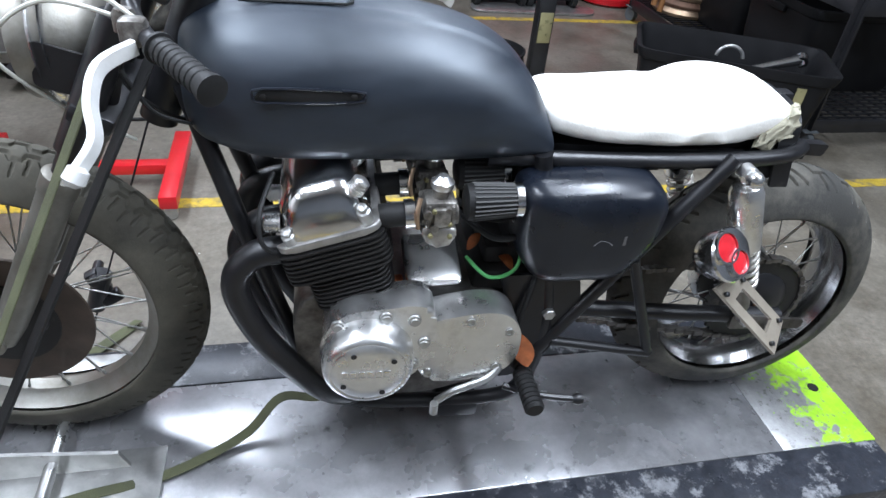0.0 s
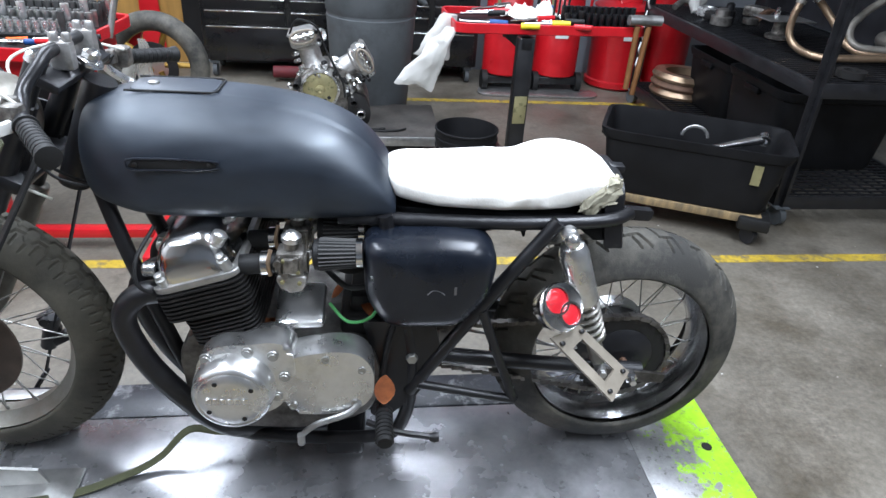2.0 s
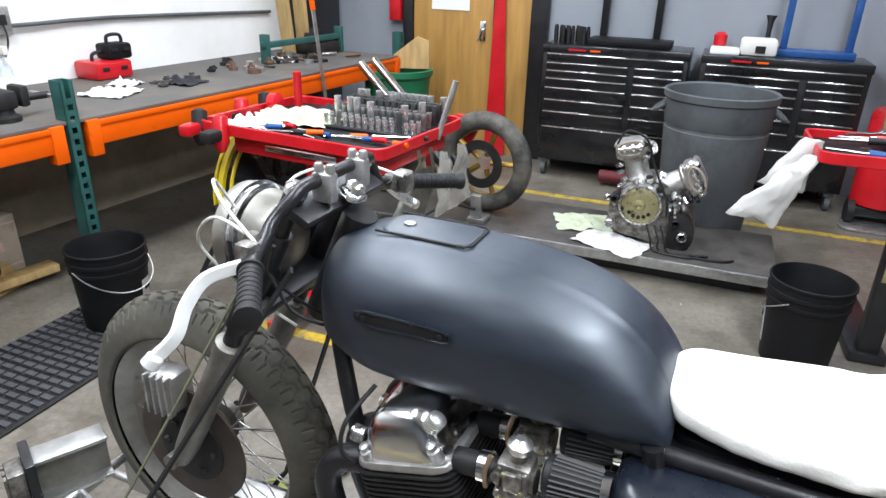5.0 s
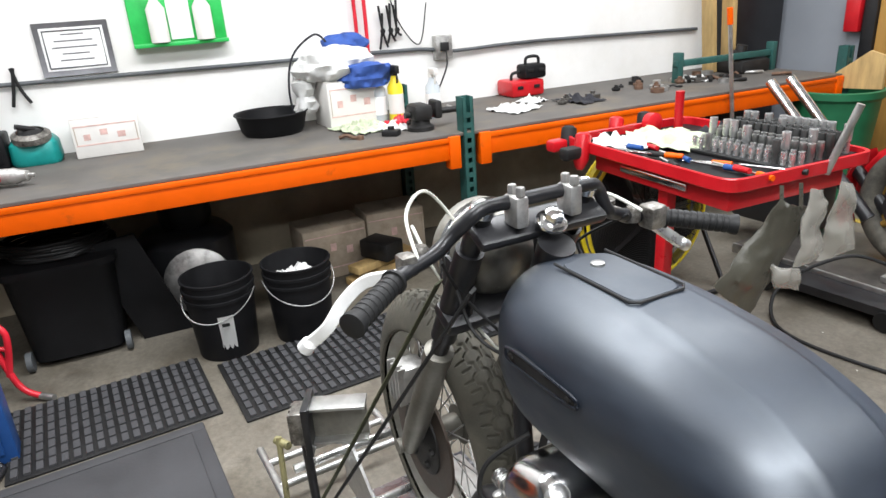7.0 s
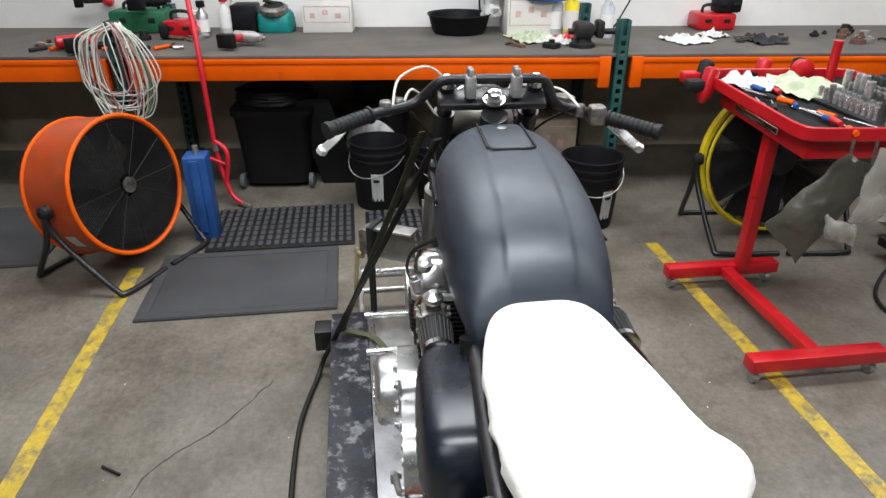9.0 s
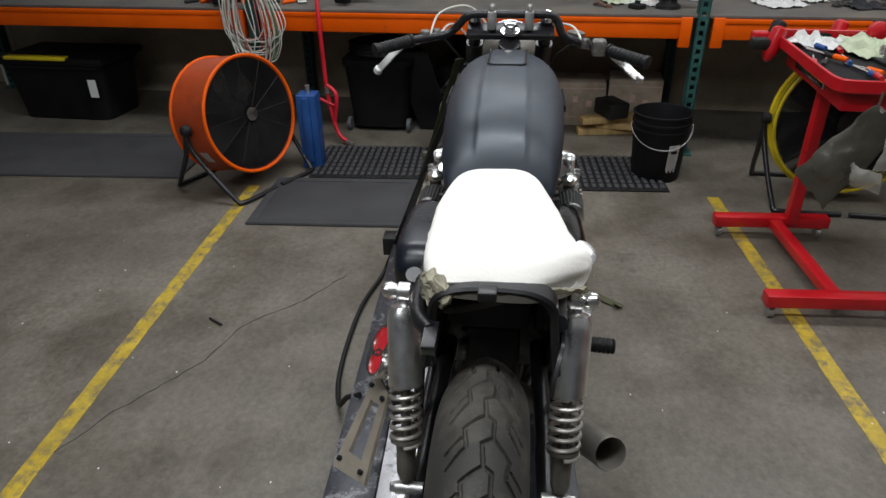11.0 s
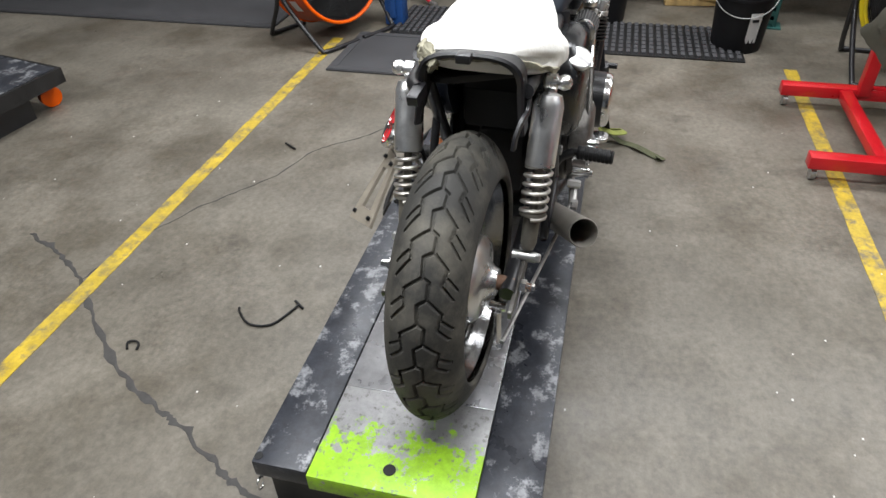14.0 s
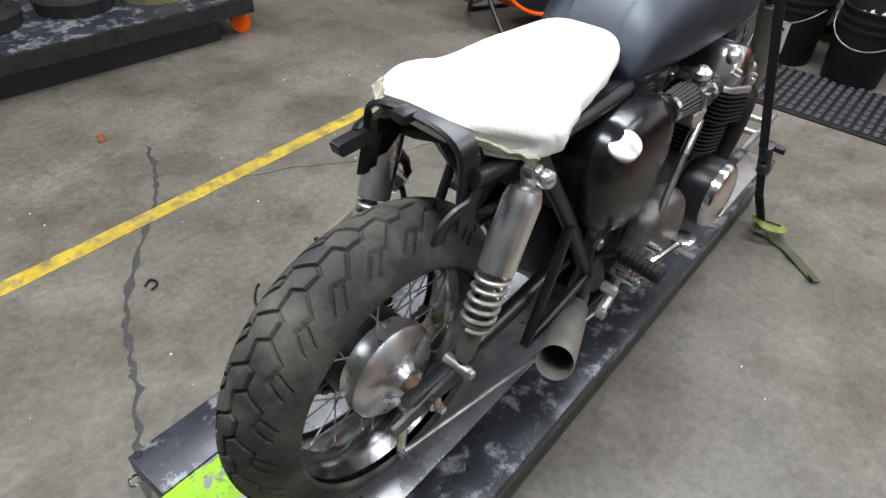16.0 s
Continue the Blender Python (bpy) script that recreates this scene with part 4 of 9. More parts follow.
crumple(bm, 0.009, 55)
crumple(bm, 0.006, 140, 3)
part("seat_end", bm, FOAM, seat, "torn yellowed foam and tape at the seat corner")
bm = B()
tube(bm, [(-0.064, -0.07, 0.914), (-0.062, -0.03, 0.918), (-0.066, 0.03, 0.917), (-0.082, 0.08, 0.908), (-0.125, 0.13, 0.886), (-0.158, 0.155, 0.868)], 0.006, 8, 8, flat=(0.006, 0.012))
crumple(bm, 0.006, 60)
part("seat_hem", bm, FOAM, seat, "frayed yellowed hem")
bm = B()
slab(bm, rounded([(-0.51, -0.07), (-0.12, -0.1), (-0.1, -0.06), (-0.19, 0.12), (-0.51, 0.1)], 0.02), "z", 0.842, 0.856, 0.003)
part("seat_pan", bm, BLACK_METAL, seat)

# frame
TUBES = {}
for s in (-1, 1):
    TUBES["down"] = [(-1.1, s * 0.03, 0.93), (-1.06, s * 0.07, 0.82), (-1.015, s * 0.09, 0.67), (-0.93, s * 0.1, 0.4), (-0.87, s * 0.105, 0.3), (-0.78, s * 0.11, 0.272), (-0.55, s * 0.115, 0.272), (-0.48, s * 0.12, 0.33), (-0.465, s * 0.125, 0.515), (-0.5, s * 0.12, 0.7), (-0.53, s * 0.115, 0.86)]
    bm = B()
    tube(bm, TUBES["down"], 0.0155, 12)
    part("frame_cradle", bm, BLACK_METAL, bike, "black frame tube")
    bm = B()
    tube(bm, [(-0.62, s * 0.1, 0.845), (-0.3, s * 0.114, 0.847), (-0.1, s * 0.112, 0.855), (-0.03 if s < 0 else -0.07, s * (0.082 if s < 0 else 0.112), 0.86)], 0.014, 12)
    part("seat_rail", bm, BLACK_METAL, bike, "black seat rail")
    bm = B()
    tube(bm, [(-0.19, s * 0.132, 0.862), (-0.33, s * 0.135, 0.655), (-0.47, s * 0.132, 0.43)], 0.0145, 12)
    part("frame_strut", bm, BLACK_METAL, bike)
    bm = B()
    tube(bm, [(-0.325, s * 0.142, 0.655), (-0.285, s * 0.145, 0.55), (-0.24, s * 0.145, 0.43), (-0.25, s * 0.145, 0.418), (-0.45, s * 0.14, 0.455)], 0.0105, 10)
    part("footrest_loop", bm, BLACK_METAL, bike)
    bm = B()
    tube(bm, [(-0.47, s * 0.1, 0.515), (-0.2, s * 0.112, 0.495), (0.06, s * 0.116, 0.478)], 0.0175, 12)
    part("swingarm_leg", bm, BLACK_METAL, bike)
    bm = B()
    slab(bm, rounded([(-0.575, 0.62), (-0.42, 0.62), (-0.4, 0.53), (-0.45, 0.42), (-0.52, 0.35), (-0.56, 0.36), (-0.52, 0.45)], 0.02), "y", s * 0.128, s * 0.136, 0.002)
    gus = part("pivot_plate", bm, BLACK_METAL, bike, "black swingarm pivot plate")
    bm = B()
    bolt(bm, (-0.466, s * 0.136, 0.528), (0, s, 0), 0.013, 0.012)
    part("pivot_bolt", bm, STEEL, gus)
    if s < 0:
        bm = B()
        slab(bm, rounded([(-0.045, 0.848), (0.012, 0.846), (0.018, 0.868), (-0.045, 0.872)], 0.006), "y", -0.09, -0.07)
        part("rail_end", bm, BLACK_METAL, bike, "flattened black rail end")
    for x in (-0.33, -0.26):
        bm = B()
        box(bm, x - 0.012, x + 0.012, s * 0.112 - 0.006, s * 0.112 + 0.006, 0.83, 0.853, 0.003)
        part("rail_tab", bm, BLACK_METAL, bike)
bm = B()
tube(bm, [(-1.06, 0, 0.93), (-0.8, 0, 0.9), (-0.55, 0, 0.87)], 0.022, 12)
part("backbone", bm, BLACK_METAL, bike)
# rear hoop and inner mudguard
def arch(x, base, top, z0, z1, lean=0.0, n=20):
    """A squarish arch whose legs flare towards its feet."""
    pts = []
    h = 0.062
    for k in range(7):
        t = k / 6
        w = base + (top - base) * t
        pts.append((x + lean * t, -w, z0 + (z1 - h - z0) * t))
    for k in range(1, n):
        a = math.pi - math.pi * k / n
        c, s = math.cos(a), math.sin(a)
        pts.append((x + lean, top * math.copysign(abs(c) ** 0.72, c), z1 - h + h * abs(s) ** 0.62))
    return [(px, py + HOOP_Y, pz) for px, py, pz in pts + [(p[0], -p[1], p[2]) for p in pts[6::-1]]]


HOOP_X, HOOP_Y, HOOP_Z = -0.055, 0.01, 0.931
bm = B()
outer = [arch(HOOP_X + dx, b - i, t - i, 0.785, HOOP_Z - i, -0.012) for dx, b, t, i in ((-0.02, 0.108, 0.1, 0.0), (0.016, 0.108, 0.1, 0.0), (0.02, 0.108, 0.1, 0.004), (0.014, 0.108, 0.1, 0.012), (0.0, 0.108, 0.1, 0.013), (-0.003, 0.108, 0.1, 0.007), (-0.02, 0.108, 0.1, 0.007))]
ring_loft(bm, outer, closed=False, caps=False, loop=True)
hoop = part("rear_hoop", bm, BLACK_METAL, bike, "glossy black pressed-steel rear frame hoop")
bm = B()
box(bm, HOOP_X - 0.006, HOOP_X + 0.024, HOOP_Y - 0.022, HOOP_Y + 0.006, HOOP_Z - 0.015, HOOP_Z + 0.0015, 0.003)
part("hoop_clip", bm, BLACK_METAL, hoop)
bm = B()
ring_loft(bm, [arch(x, 0.101, 0.0925, z0, z) for x, z0, z in ((HOOP_X - 0.018, 0.80, HOOP_Z - 0.008), (-0.1, 0.8, 0.926), (-0.145, 0.835, 0.92), (-0.2, 0.86, 0.912), (-0.34, 0.845, 0.88))], closed=False, caps=False)
bmesh.ops.solidify(bm, geom=bm.faces[:], thickness=0.003)
part("inner_mudguard", bm, SOFT_BLACK, hoop, "dark inner mudguard tunnel")
bm = B()
box(bm, -0.24, -0.232, -0.05, 0.075, 0.78, 0.845, 0.006)
part("tunnel_plate", bm, PLASTIC_BLACK, hoop, "dark plate at the end of the tunnel")
bm = B()
tube(bm, [(HOOP_X - 0.02, 0.118, 0.845), (-0.06, 0.118, 0.825), (-0.035, 0.112, 0.815), (-0.015, 0.106, 0.795), (-0.008, 0.104, 0.772)], 0.012, 10, 5, flat=(0.008, 0.022))
part("lug", bm, BLACK_METAL, hoop, "bent black mounting lug")

# side cover left, oil tank right
def dome_panel(outline, y0, rows, corner):
    """A pressed panel: an outline that shrinks and bulges outwards."""
    out = rounded(outline, corner, 7)
    cx, cz = sum(p[0] for p in out) / len(out), sum(p[1] for p in out) / len(out)
    return ring_loft(B(), [[(cx + (x - cx) * k, y, cz + (z - cz) * k) for x, z in out] for k, y in [(1.0, y0)] + rows])


bm = dome_panel([(-0.572, 0.833), (-0.41, 0.842), (-0.335, 0.835), (-0.306, 0.797), (-0.315, 0.715), (-0.372, 0.638), (-0.525, 0.634), (-0.566, 0.697)], -0.11,
                [(1.0, -0.15), (0.985, -0.166), (0.95, -0.179), (0.88, -0.19), (0.75, -0.198), (0.55, -0.2025), (0.3, -0.205), (0.05, -0.206)], 0.034)
cover = part("side_cover", bm, COVER, bike, "satin blue-black side cover with a small scratch")
bm = B()
tube(bm, [(-0.445, -0.2052, 0.735), (-0.435, -0.2052, 0.745), (-0.42, -0.2052, 0.742), (-0.412, -0.2052, 0.735)], 0.0012, 5, 2)
box(bm, -0.394, -0.389, -0.2055, -0.203, 0.735, 0.753)
part("scratch", bm, TRIM, cover)
bm = dome_panel([(-0.625, 0.74), (-0.6, 0.82), (-0.5, 0.84), (-0.385, 0.825), (-0.335, 0.76), (-0.355, 0.64), (-0.42, 0.58), (-0.55, 0.55), (-0.61, 0.6)], 0.09,
                [(1.0, 0.13), (0.98, 0.15), (0.93, 0.165), (0.84, 0.177), (0.65, 0.186), (0.35, 0.19), (0.05, 0.191)], 0.05)
oil = part("oil_tank", bm, BLACK_GLOSS, bike, "black oil tank")
bm = B()
lathe(bm, [(-0.07, 0.026), (0.0, 0.024)], (-0.403, 0.17, 0.793), (0.42, 0.3, 0.85), 24)
part("oil_neck", bm, BLACK_GLOSS, oil)
bm = B()
lathe(bm, [(0, 0.027), (0.004, 0.03), (0.013, 0.03), (0.016, 0.026), (0.0165, 0.001)], (-0.403, 0.17, 0.793), (0.42, 0.3, 0.85), 32)
part("oil_cap", bm, ALLOY, oil, "chrome screw oil cap")

# engine
TILT_E = Matrix.Translation((-0.835, 0, 0.605)) @ Matrix.Rotation(radians(-17), 4, "Y")
bm = B()
box(bm, -0.05, 0.05, -0.165, 0.165, -0.02, 0.075, 0.0, TILT_E)
block = part("cylinder_block", bm, DARK_CAST, bike, "sooty finned cylinder block")
bm = B()
box(bm, -0.068, 0.066, -0.178, 0.178, 0.0735, 0.142, 0.0, TILT_E)
head = part("cylinder_head", bm, DARK_CAST, bike, "sooty finned cylinder head")
for i in range(15):
    bm = B()
    low = i < 8
    z = 0.002 + i * 0.0092 if low else 0.078 + (i - 8) * 0.0093
    out = rounded([(-0.07, -0.186), (0.07, -0.186), (0.07, 0.186), (-0.07, 0.186)] if low else [(-0.094, -0.2), (0.086, -0.2), (0.086, 0.2), (-0.094, 0.2)], 0.032, 4)
    slab(bm, out, "z", z, z + 0.0038)
    for v in bm.verts:
        v.co = TILT_E @ v.co
    part("fin", bm, DARK_CAST, block if low else head)
bm = B()
slab(bm, rounded([(-0.09, -0.196), (0.084, -0.196), (0.084, 0.196), (-0.09, 0.196)], 0.03, 4), "z", 0.142, 0.155, 0.003)
for v in bm.verts:
    v.co = TILT_E @ v.co
part("head_flange", bm, CAST, head, "grimy pale alloy head flange")
bm = B()
ring_loft(bm, [[TILT_E @ Vector(p) for p in superring(x, 0, z, hx, hy, 56, 6.5, "z")] for x, z, hx, hy in ((-0.002, 0.155, 0.078, 0.192), (-0.002, 0.162, 0.078, 0.192), (-0.002, 0.178, 0.075, 0.191), (0.0, 0.205, 0.067, 0.185), (0.003, 0.222, 0.058, 0.179), (0.005, 0.232, 0.048, 0.172), (0.006, 0.237, 0.036, 0.16))])
cov = part("valve_cover", bm, CHROME, bike, "bright polished valve cover")
for s in (-1, 1):
    for x in (-0.088, 0.07):
        for i in range(2):
            bm = B()
            prof = []
            for k in range(5):
                prof += [(k * 0.0048, 0.0145), (k * 0.0048 + 0.0028, 0.0145), (k * 0.0048 + 0.0028, 0.0118), (k * 0.0048 + 0.0048, 0.0118)]
            c = TILT_E @ Vector((x * 0.8, s * (0.075 + i * 0.092), 0.185 if x < 0 else 0.208))
            lathe(bm, prof + [(0.026, 0.008)], c, TILT_E.to_3x3() @ Vector((0.75 if x > 0 else -0.95, 0, 0.65 if x > 0 else 0.3)), 18)
            part("tappet_cap", bm, ALLOY, cov, "ribbed alloy tappet cap")
    for x, z in ((-0.062, 0.17), (0.062, 0.178)):
        bm = B()
        lathe(bm, [(-0.02, 0.011), (0.004, 0.011), (0.006, 0.008), (0.014, 0.008), (0.016, 0.004)], TILT_E @ Vector((x, s * 0.186, z)), TILT_E.to_3x3() @ Vector((0, s * 0.3, 1)), 14)
        part("cover_bolt", bm, STEEL, cov)
bm = B()
tube(bm, [TILT_E @ Vector(p) for p in ((-0.09, -0.19, 0.15), (-0.1, -0.2, 0.18), (-0.09, -0.18, 0.22), (-0.06, -0.12, 0.25))], 0.004, 7)
part("plug_lead", bm, SOFT_BLACK, cov, "black spark plug lead")
bm = B()
slab(bm, rounded([(-0.95, 0.56), (-0.9, 0.61), (-0.76, 0.61), (-0.72, 0.58), (-0.56, 0.58), (-0.53, 0.5), (-0.55, 0.38), (-0.7, 0.335), (-0.88, 0.345), (-0.94, 0.42)], 0.04), "y", -0.15, 0.15, 0.006)
case = part("crankcase", bm, OILY_CASE, bike, "dull oily alloy crankcase")
# left covers
bm = B()
slab(bm, rounded([(-0.897, 0.52), (-0.89, 0.592), (-0.85, 0.628), (-0.795, 0.63), (-0.74, 0.638), (-0.705, 0.625), (-0.7, 0.55), (-0.735, 0.47), (-0.8, 0.445), (-0.88, 0.46)], 0.03, 6), "y", -0.23, -0.16, 0.012)
alt = part("alternator_housing", bm, ALLOY, bike, "polished alloy alternator housing")
bm = B()
lathe(bm, [(0.0, 0.081), (0.025, 0.08), (0.05, 0.0765), (0.058, 0.072), (0.0605, 0.0665), (0.059, 0.063), (0.0625, 0.059), (0.065, 0.04), (0.066, 0.001)], (-0.82, -0.215, 0.532), (0, -1, 0), 56)
dome = part("alternator_cover", bm, ALLOY, alt, "round polished alternator cover with raised lettering")
bm = B()
for i in range(6):
    box(bm, -0.865 + i * 0.0138, -0.8545 + i * 0.0138, -0.2835, -0.279, 0.528, 0.541, 0.001)
part("lettering", bm, CHROME, dome)
for a in (0.6, 2.1, 3.7, 5.2):
    bm = B()
    lathe(bm, [(0, 0.005), (0.0015, 0.005)], (-0.82 + 0.05 * math.cos(a), -0.2795, 0.532 + 0.05 * math.sin(a)), (0, -1, 0), 10)
    part("cover_screw", bm, BLACK_METAL, dome)
bm = B()
slab(bm, rounded([(-0.722, 0.588), (-0.69, 0.6), (-0.625, 0.612), (-0.575, 0.606), (-0.546, 0.568), (-0.545, 0.5), (-0.572, 0.462), (-0.65, 0.445), (-0.728, 0.452)], 0.03, 6), "y", -0.225, -0.16, 0.012)
spk = part("sprocket_cover", bm, ALLOY, bike, "smooth polished sprocket cover")
for p in ((-0.642, 0.592), (-0.57, 0.565), (-0.71, 0.47), (-0.585, 0.48)):
    bm = B()
    lathe(bm, [(0, 0.008), (0.003, 0.008), (0.0032, 0.005), (0.001, 0.0048), (0.001, 0.001)], (p[0], -0.2255, p[1]), (0, -1, 0), 16)
    part("cover_bolt", bm, STEEL, spk)
for p in ((-0.742, 0.612), (-0.722, 0.56), (-0.79, 0.62), (-0.87, 0.605), (-0.74, 0.51)):
    bm = B()
    lathe(bm, [(0, 0.012), (0.004, 0.011), (0.005, 0.008), (0.0085, 0.0075), (0.0088, 0.004)], (p[0], -0.2305, p[1] - 0.006), (0, -1, 0), 16)
    part("housing_bolt", bm, STEEL, alt)
bm = B()
box(bm, -0.05, 0.05, -0.06, 0.05, -0.012, 0.012, 0.01, Matrix.Translation((-0.7, -0.1, 0.64)) @ Matrix.Rotation(radians(-3), 4, "Y") @ Matrix.Rotation(radians(18), 4, "X"))
part("starter_cover", bm, ALLOY, case, "plain alloy starter motor cover")
bm = B()
box(bm, -0.62, -0.5, -0.12, 0.1, 0.57, 0.62, 0.012)
box(bm, -0.6, -0.54, -0.1, 0.1, 0.62, 0.66, 0.01)
part("case_top", bm, DARK_CAST, case)
bm = B()
tube(bm, [(-0.64, -0.12, 0.655), (-0.6, -0.15, 0.63), (-0.55, -0.14, 0.64), (-0.53, -0.1, 0.68)], 0.0035, 7)
part("green_wire", bm, material("bright_green_wire", (0.1, 0.4, 0.12), 0.5), case)
for i, c in enumerate(([(-0.65, -0.1, 0.73), (-0.6, -0.15, 0.715), (-0.54, -0.15, 0.725)], [(-0.66, -0.08, 0.75), (-0.6, -0.13, 0.74), (-0.53, -0.12, 0.76)], [(-0.5, -0.13, 0.64), (-0.52, -0.15, 0.56), (-0.53, -0.15, 0.48)])):
    bm = B()
    tube(bm, c, 0.006, 8)
    part("hose", bm, SOFT_BLACK, case, "black rubber hose")
# An added black block keeps the gap behind the carburettors dark.
bm = B()
box(bm, -0.56, -0.4, -0.1, 0.08, 0.6, 0.845, 0.015)
part("gap_block", bm, SOFT_BLACK, bike, "black block added to darken the gap under the seat")
bm = B()
box(bm, -0.5, -0.4, -0.06, 0.06, 0.42, 0.6, 0.02)
part("rear_engine_mount", bm, DARK_CAST, bike)
# carburettors and filters
for y in (-0.16, -0.062, 0.062, 0.16):
    bm = B()
    o = Vector((-0.705, y, 0.775))
    box(bm, -0.732, -0.68, y - 0.024, y + 0.024, 0.758, 0.808, 0.007)
    box(bm, -0.718, -0.69, y - 0.032, y - 0.02, 0.768, 0.8, 0.004)
    rod(bm, (-0.728, y - 0.034, 0.79), (-0.728, y + 0.034, 0.79), 0.0075)
    lathe(bm, [(0.0, 0.014), (0.02, 0.015)], o + Vector((0, 0, 0.03)), (0.05, 0, 1), 16)
    lathe(bm, [(-0.03, 0.02), (0.03, 0.02)], o, (1, 0, 0.06), 18)
    for dx in (-0.02, 0.018):
        box(bm, o.x + dx - 0.003, o.x + dx + 0.003, y - 0.028, y + 0.028, 0.765, 0.803, 0.002)
    rod(bm, o + Vector((0.01, -0.032, 0.022)), o + Vector((0.01, 0.032, 0.022)), 0.005)
    rod(bm, o + Vector((-0.01, -0.03, -0.012)), o + Vector((-0.01, -0.02, -0.012)), 0.007)
    carb = part("carburettor", bm, CARB, bike, "corroded alloy carburettor")
    bm = B()
    lathe(bm, [(0, 0.017), (0.004, 0.019), (0.012, 0.019), (0.015, 0.015), (0.022, 0.008)], o + Vector((0.001, 0, 0.048)), (0.05, 0, 1), 18)
    part("carb_top", bm, ALLOY, carb, "bright carburettor top cap")
    bm = B()
    slab(bm, rounded([(o.x - 0.03, 0.758), (o.x + 0.03, 0.758), (o.x + 0.028, 0.735), (o.x + 0.01, 0.718), (o.x - 0.014, 0.722), (o.x - 0.028, 0.738)], 0.01, 3), "y", y - 0.022, y + 0.022, 0.005)
    part("float_bowl", bm, CAST, carb, "dull alloy float bowl")
    for dx, dz in ((-0.012, 0.02), (0.014, -0.004), (-0.016, -0.026), (0.016, -0.028)):
        bm = B()
        bolt(bm, o + Vector((dx, -0.026, dz)), (0, -1, 0), 0.0045, 0.006)
        part("carb_screw", bm, BROWN_OIL, carb)
    bm = B()
    lathe(bm, [(-0.03, 0.02), (0.012, 0.02), (0.012, 0.0225), (0.026, 0.0225), (0.026, 0.02), (0.04, 0.02)], (-0.772, y, 0.772), (1, 0, 0.08), 20)
    part("intake_boot", bm, SOFT_BLACK, carb, "black rubber intake boot")
    bm = B()
    lathe(bm, [(0.011, 0.0215), (0.011, 0.0245), (0.027, 0.0245), (0.027, 0.0215)], (-0.772, y, 0.772), (1, 0, 0.08), 24, closed=True)
    part("boot_clamp", bm, CHROME, carb, "bright hose clamp")
    bm = B()
    tube(bm, [(-0.74, y - 0.02, 0.815), (-0.745, y - 0.03, 0.79), (-0.742, y - 0.03, 0.765)], 0.004, 7)
    part("choke_lever", bm, HEADER, carb)
    bm = B()
    prof = [(0, 0.02), (0.004, 0.03), (0.012, 0.031)]
    lathe(bm, prof + [(0.012, 0.03), (0.085, 0.026), (0.085, 0.02)], (-0.665, y, 0.795), (1, 0, 0.04), 24)
    part("air_filter", bm, SOFT_BLACK, carb, "small black pleated cone air filter")
    bm = B()
    for k in range(24):
        a = 2 * math.pi * k / 24
        rod(bm, (-0.652, y + 0.031 * math.cos(a), 0.7955 + 0.031 * math.sin(a)), (-0.58, y + 0.0265 * math.cos(a), 0.7985 + 0.0265 * math.sin(a)), 0.0018, seg=4)
    tagged(part("pleats", bm, GUNMETAL, carb), kind="stuff")
    bm = B()
    lathe(bm, [(0, 0.029), (0.012, 0.029), (0.013, 0.024), (0.014, 0.001)], (-0.582, y, 0.7985), (1, 0, 0.04), 24)
    part("filter_cap", bm, CHROME, carb)
# exhaust
for y in (-0.165, -0.07, 0.07, 0.165):
    s = 1 if y > 0 else -1
    bm = B()
    tube(bm, [(-0.93, y, 0.712), (-1.0, y, 0.7), (-1.035, y * 1.02, 0.645), (-1.012, y, 0.545), (-0.955, y * 0.95, 0.44), (-0.88, y * 0.8, 0.33), (-0.78, y * 0.6 + 0.03, 0.265), (-0.6, 0.03 + y * 0.3, 0.255)], 0.0235, 14)
    part("header_pipe", bm, BLACK_METAL, bike, "black exhaust header pipe")
bm = B()
tube(bm, [(-0.65, 0.03, 0.25), (-0.58, 0.07, 0.275), (-0.5, 0.105, 0.315), (-0.43, 0.135, 0.352)], 0.027, 16, caps=False)
exh = part("exhaust_pipe", bm, EXHAUST, bike, "short grey open-ended exhaust stub")
bm = B()
p0, p1 = Vector((-0.46, 0.123, 0.337)), Vector((-0.18, 0.241, 0.484))
L = (p1 - p0).length
lathe(bm, [(0, 0.027), (0.03, 0.0345), (L - 0.003, 0.0345), (L, 0.033), (L - 0.003, 0.031), (0.05, 0.031), (0.05, 0.001)], p0, p1 - p0, 32)
part("tip", bm, EXHAUST, exh)
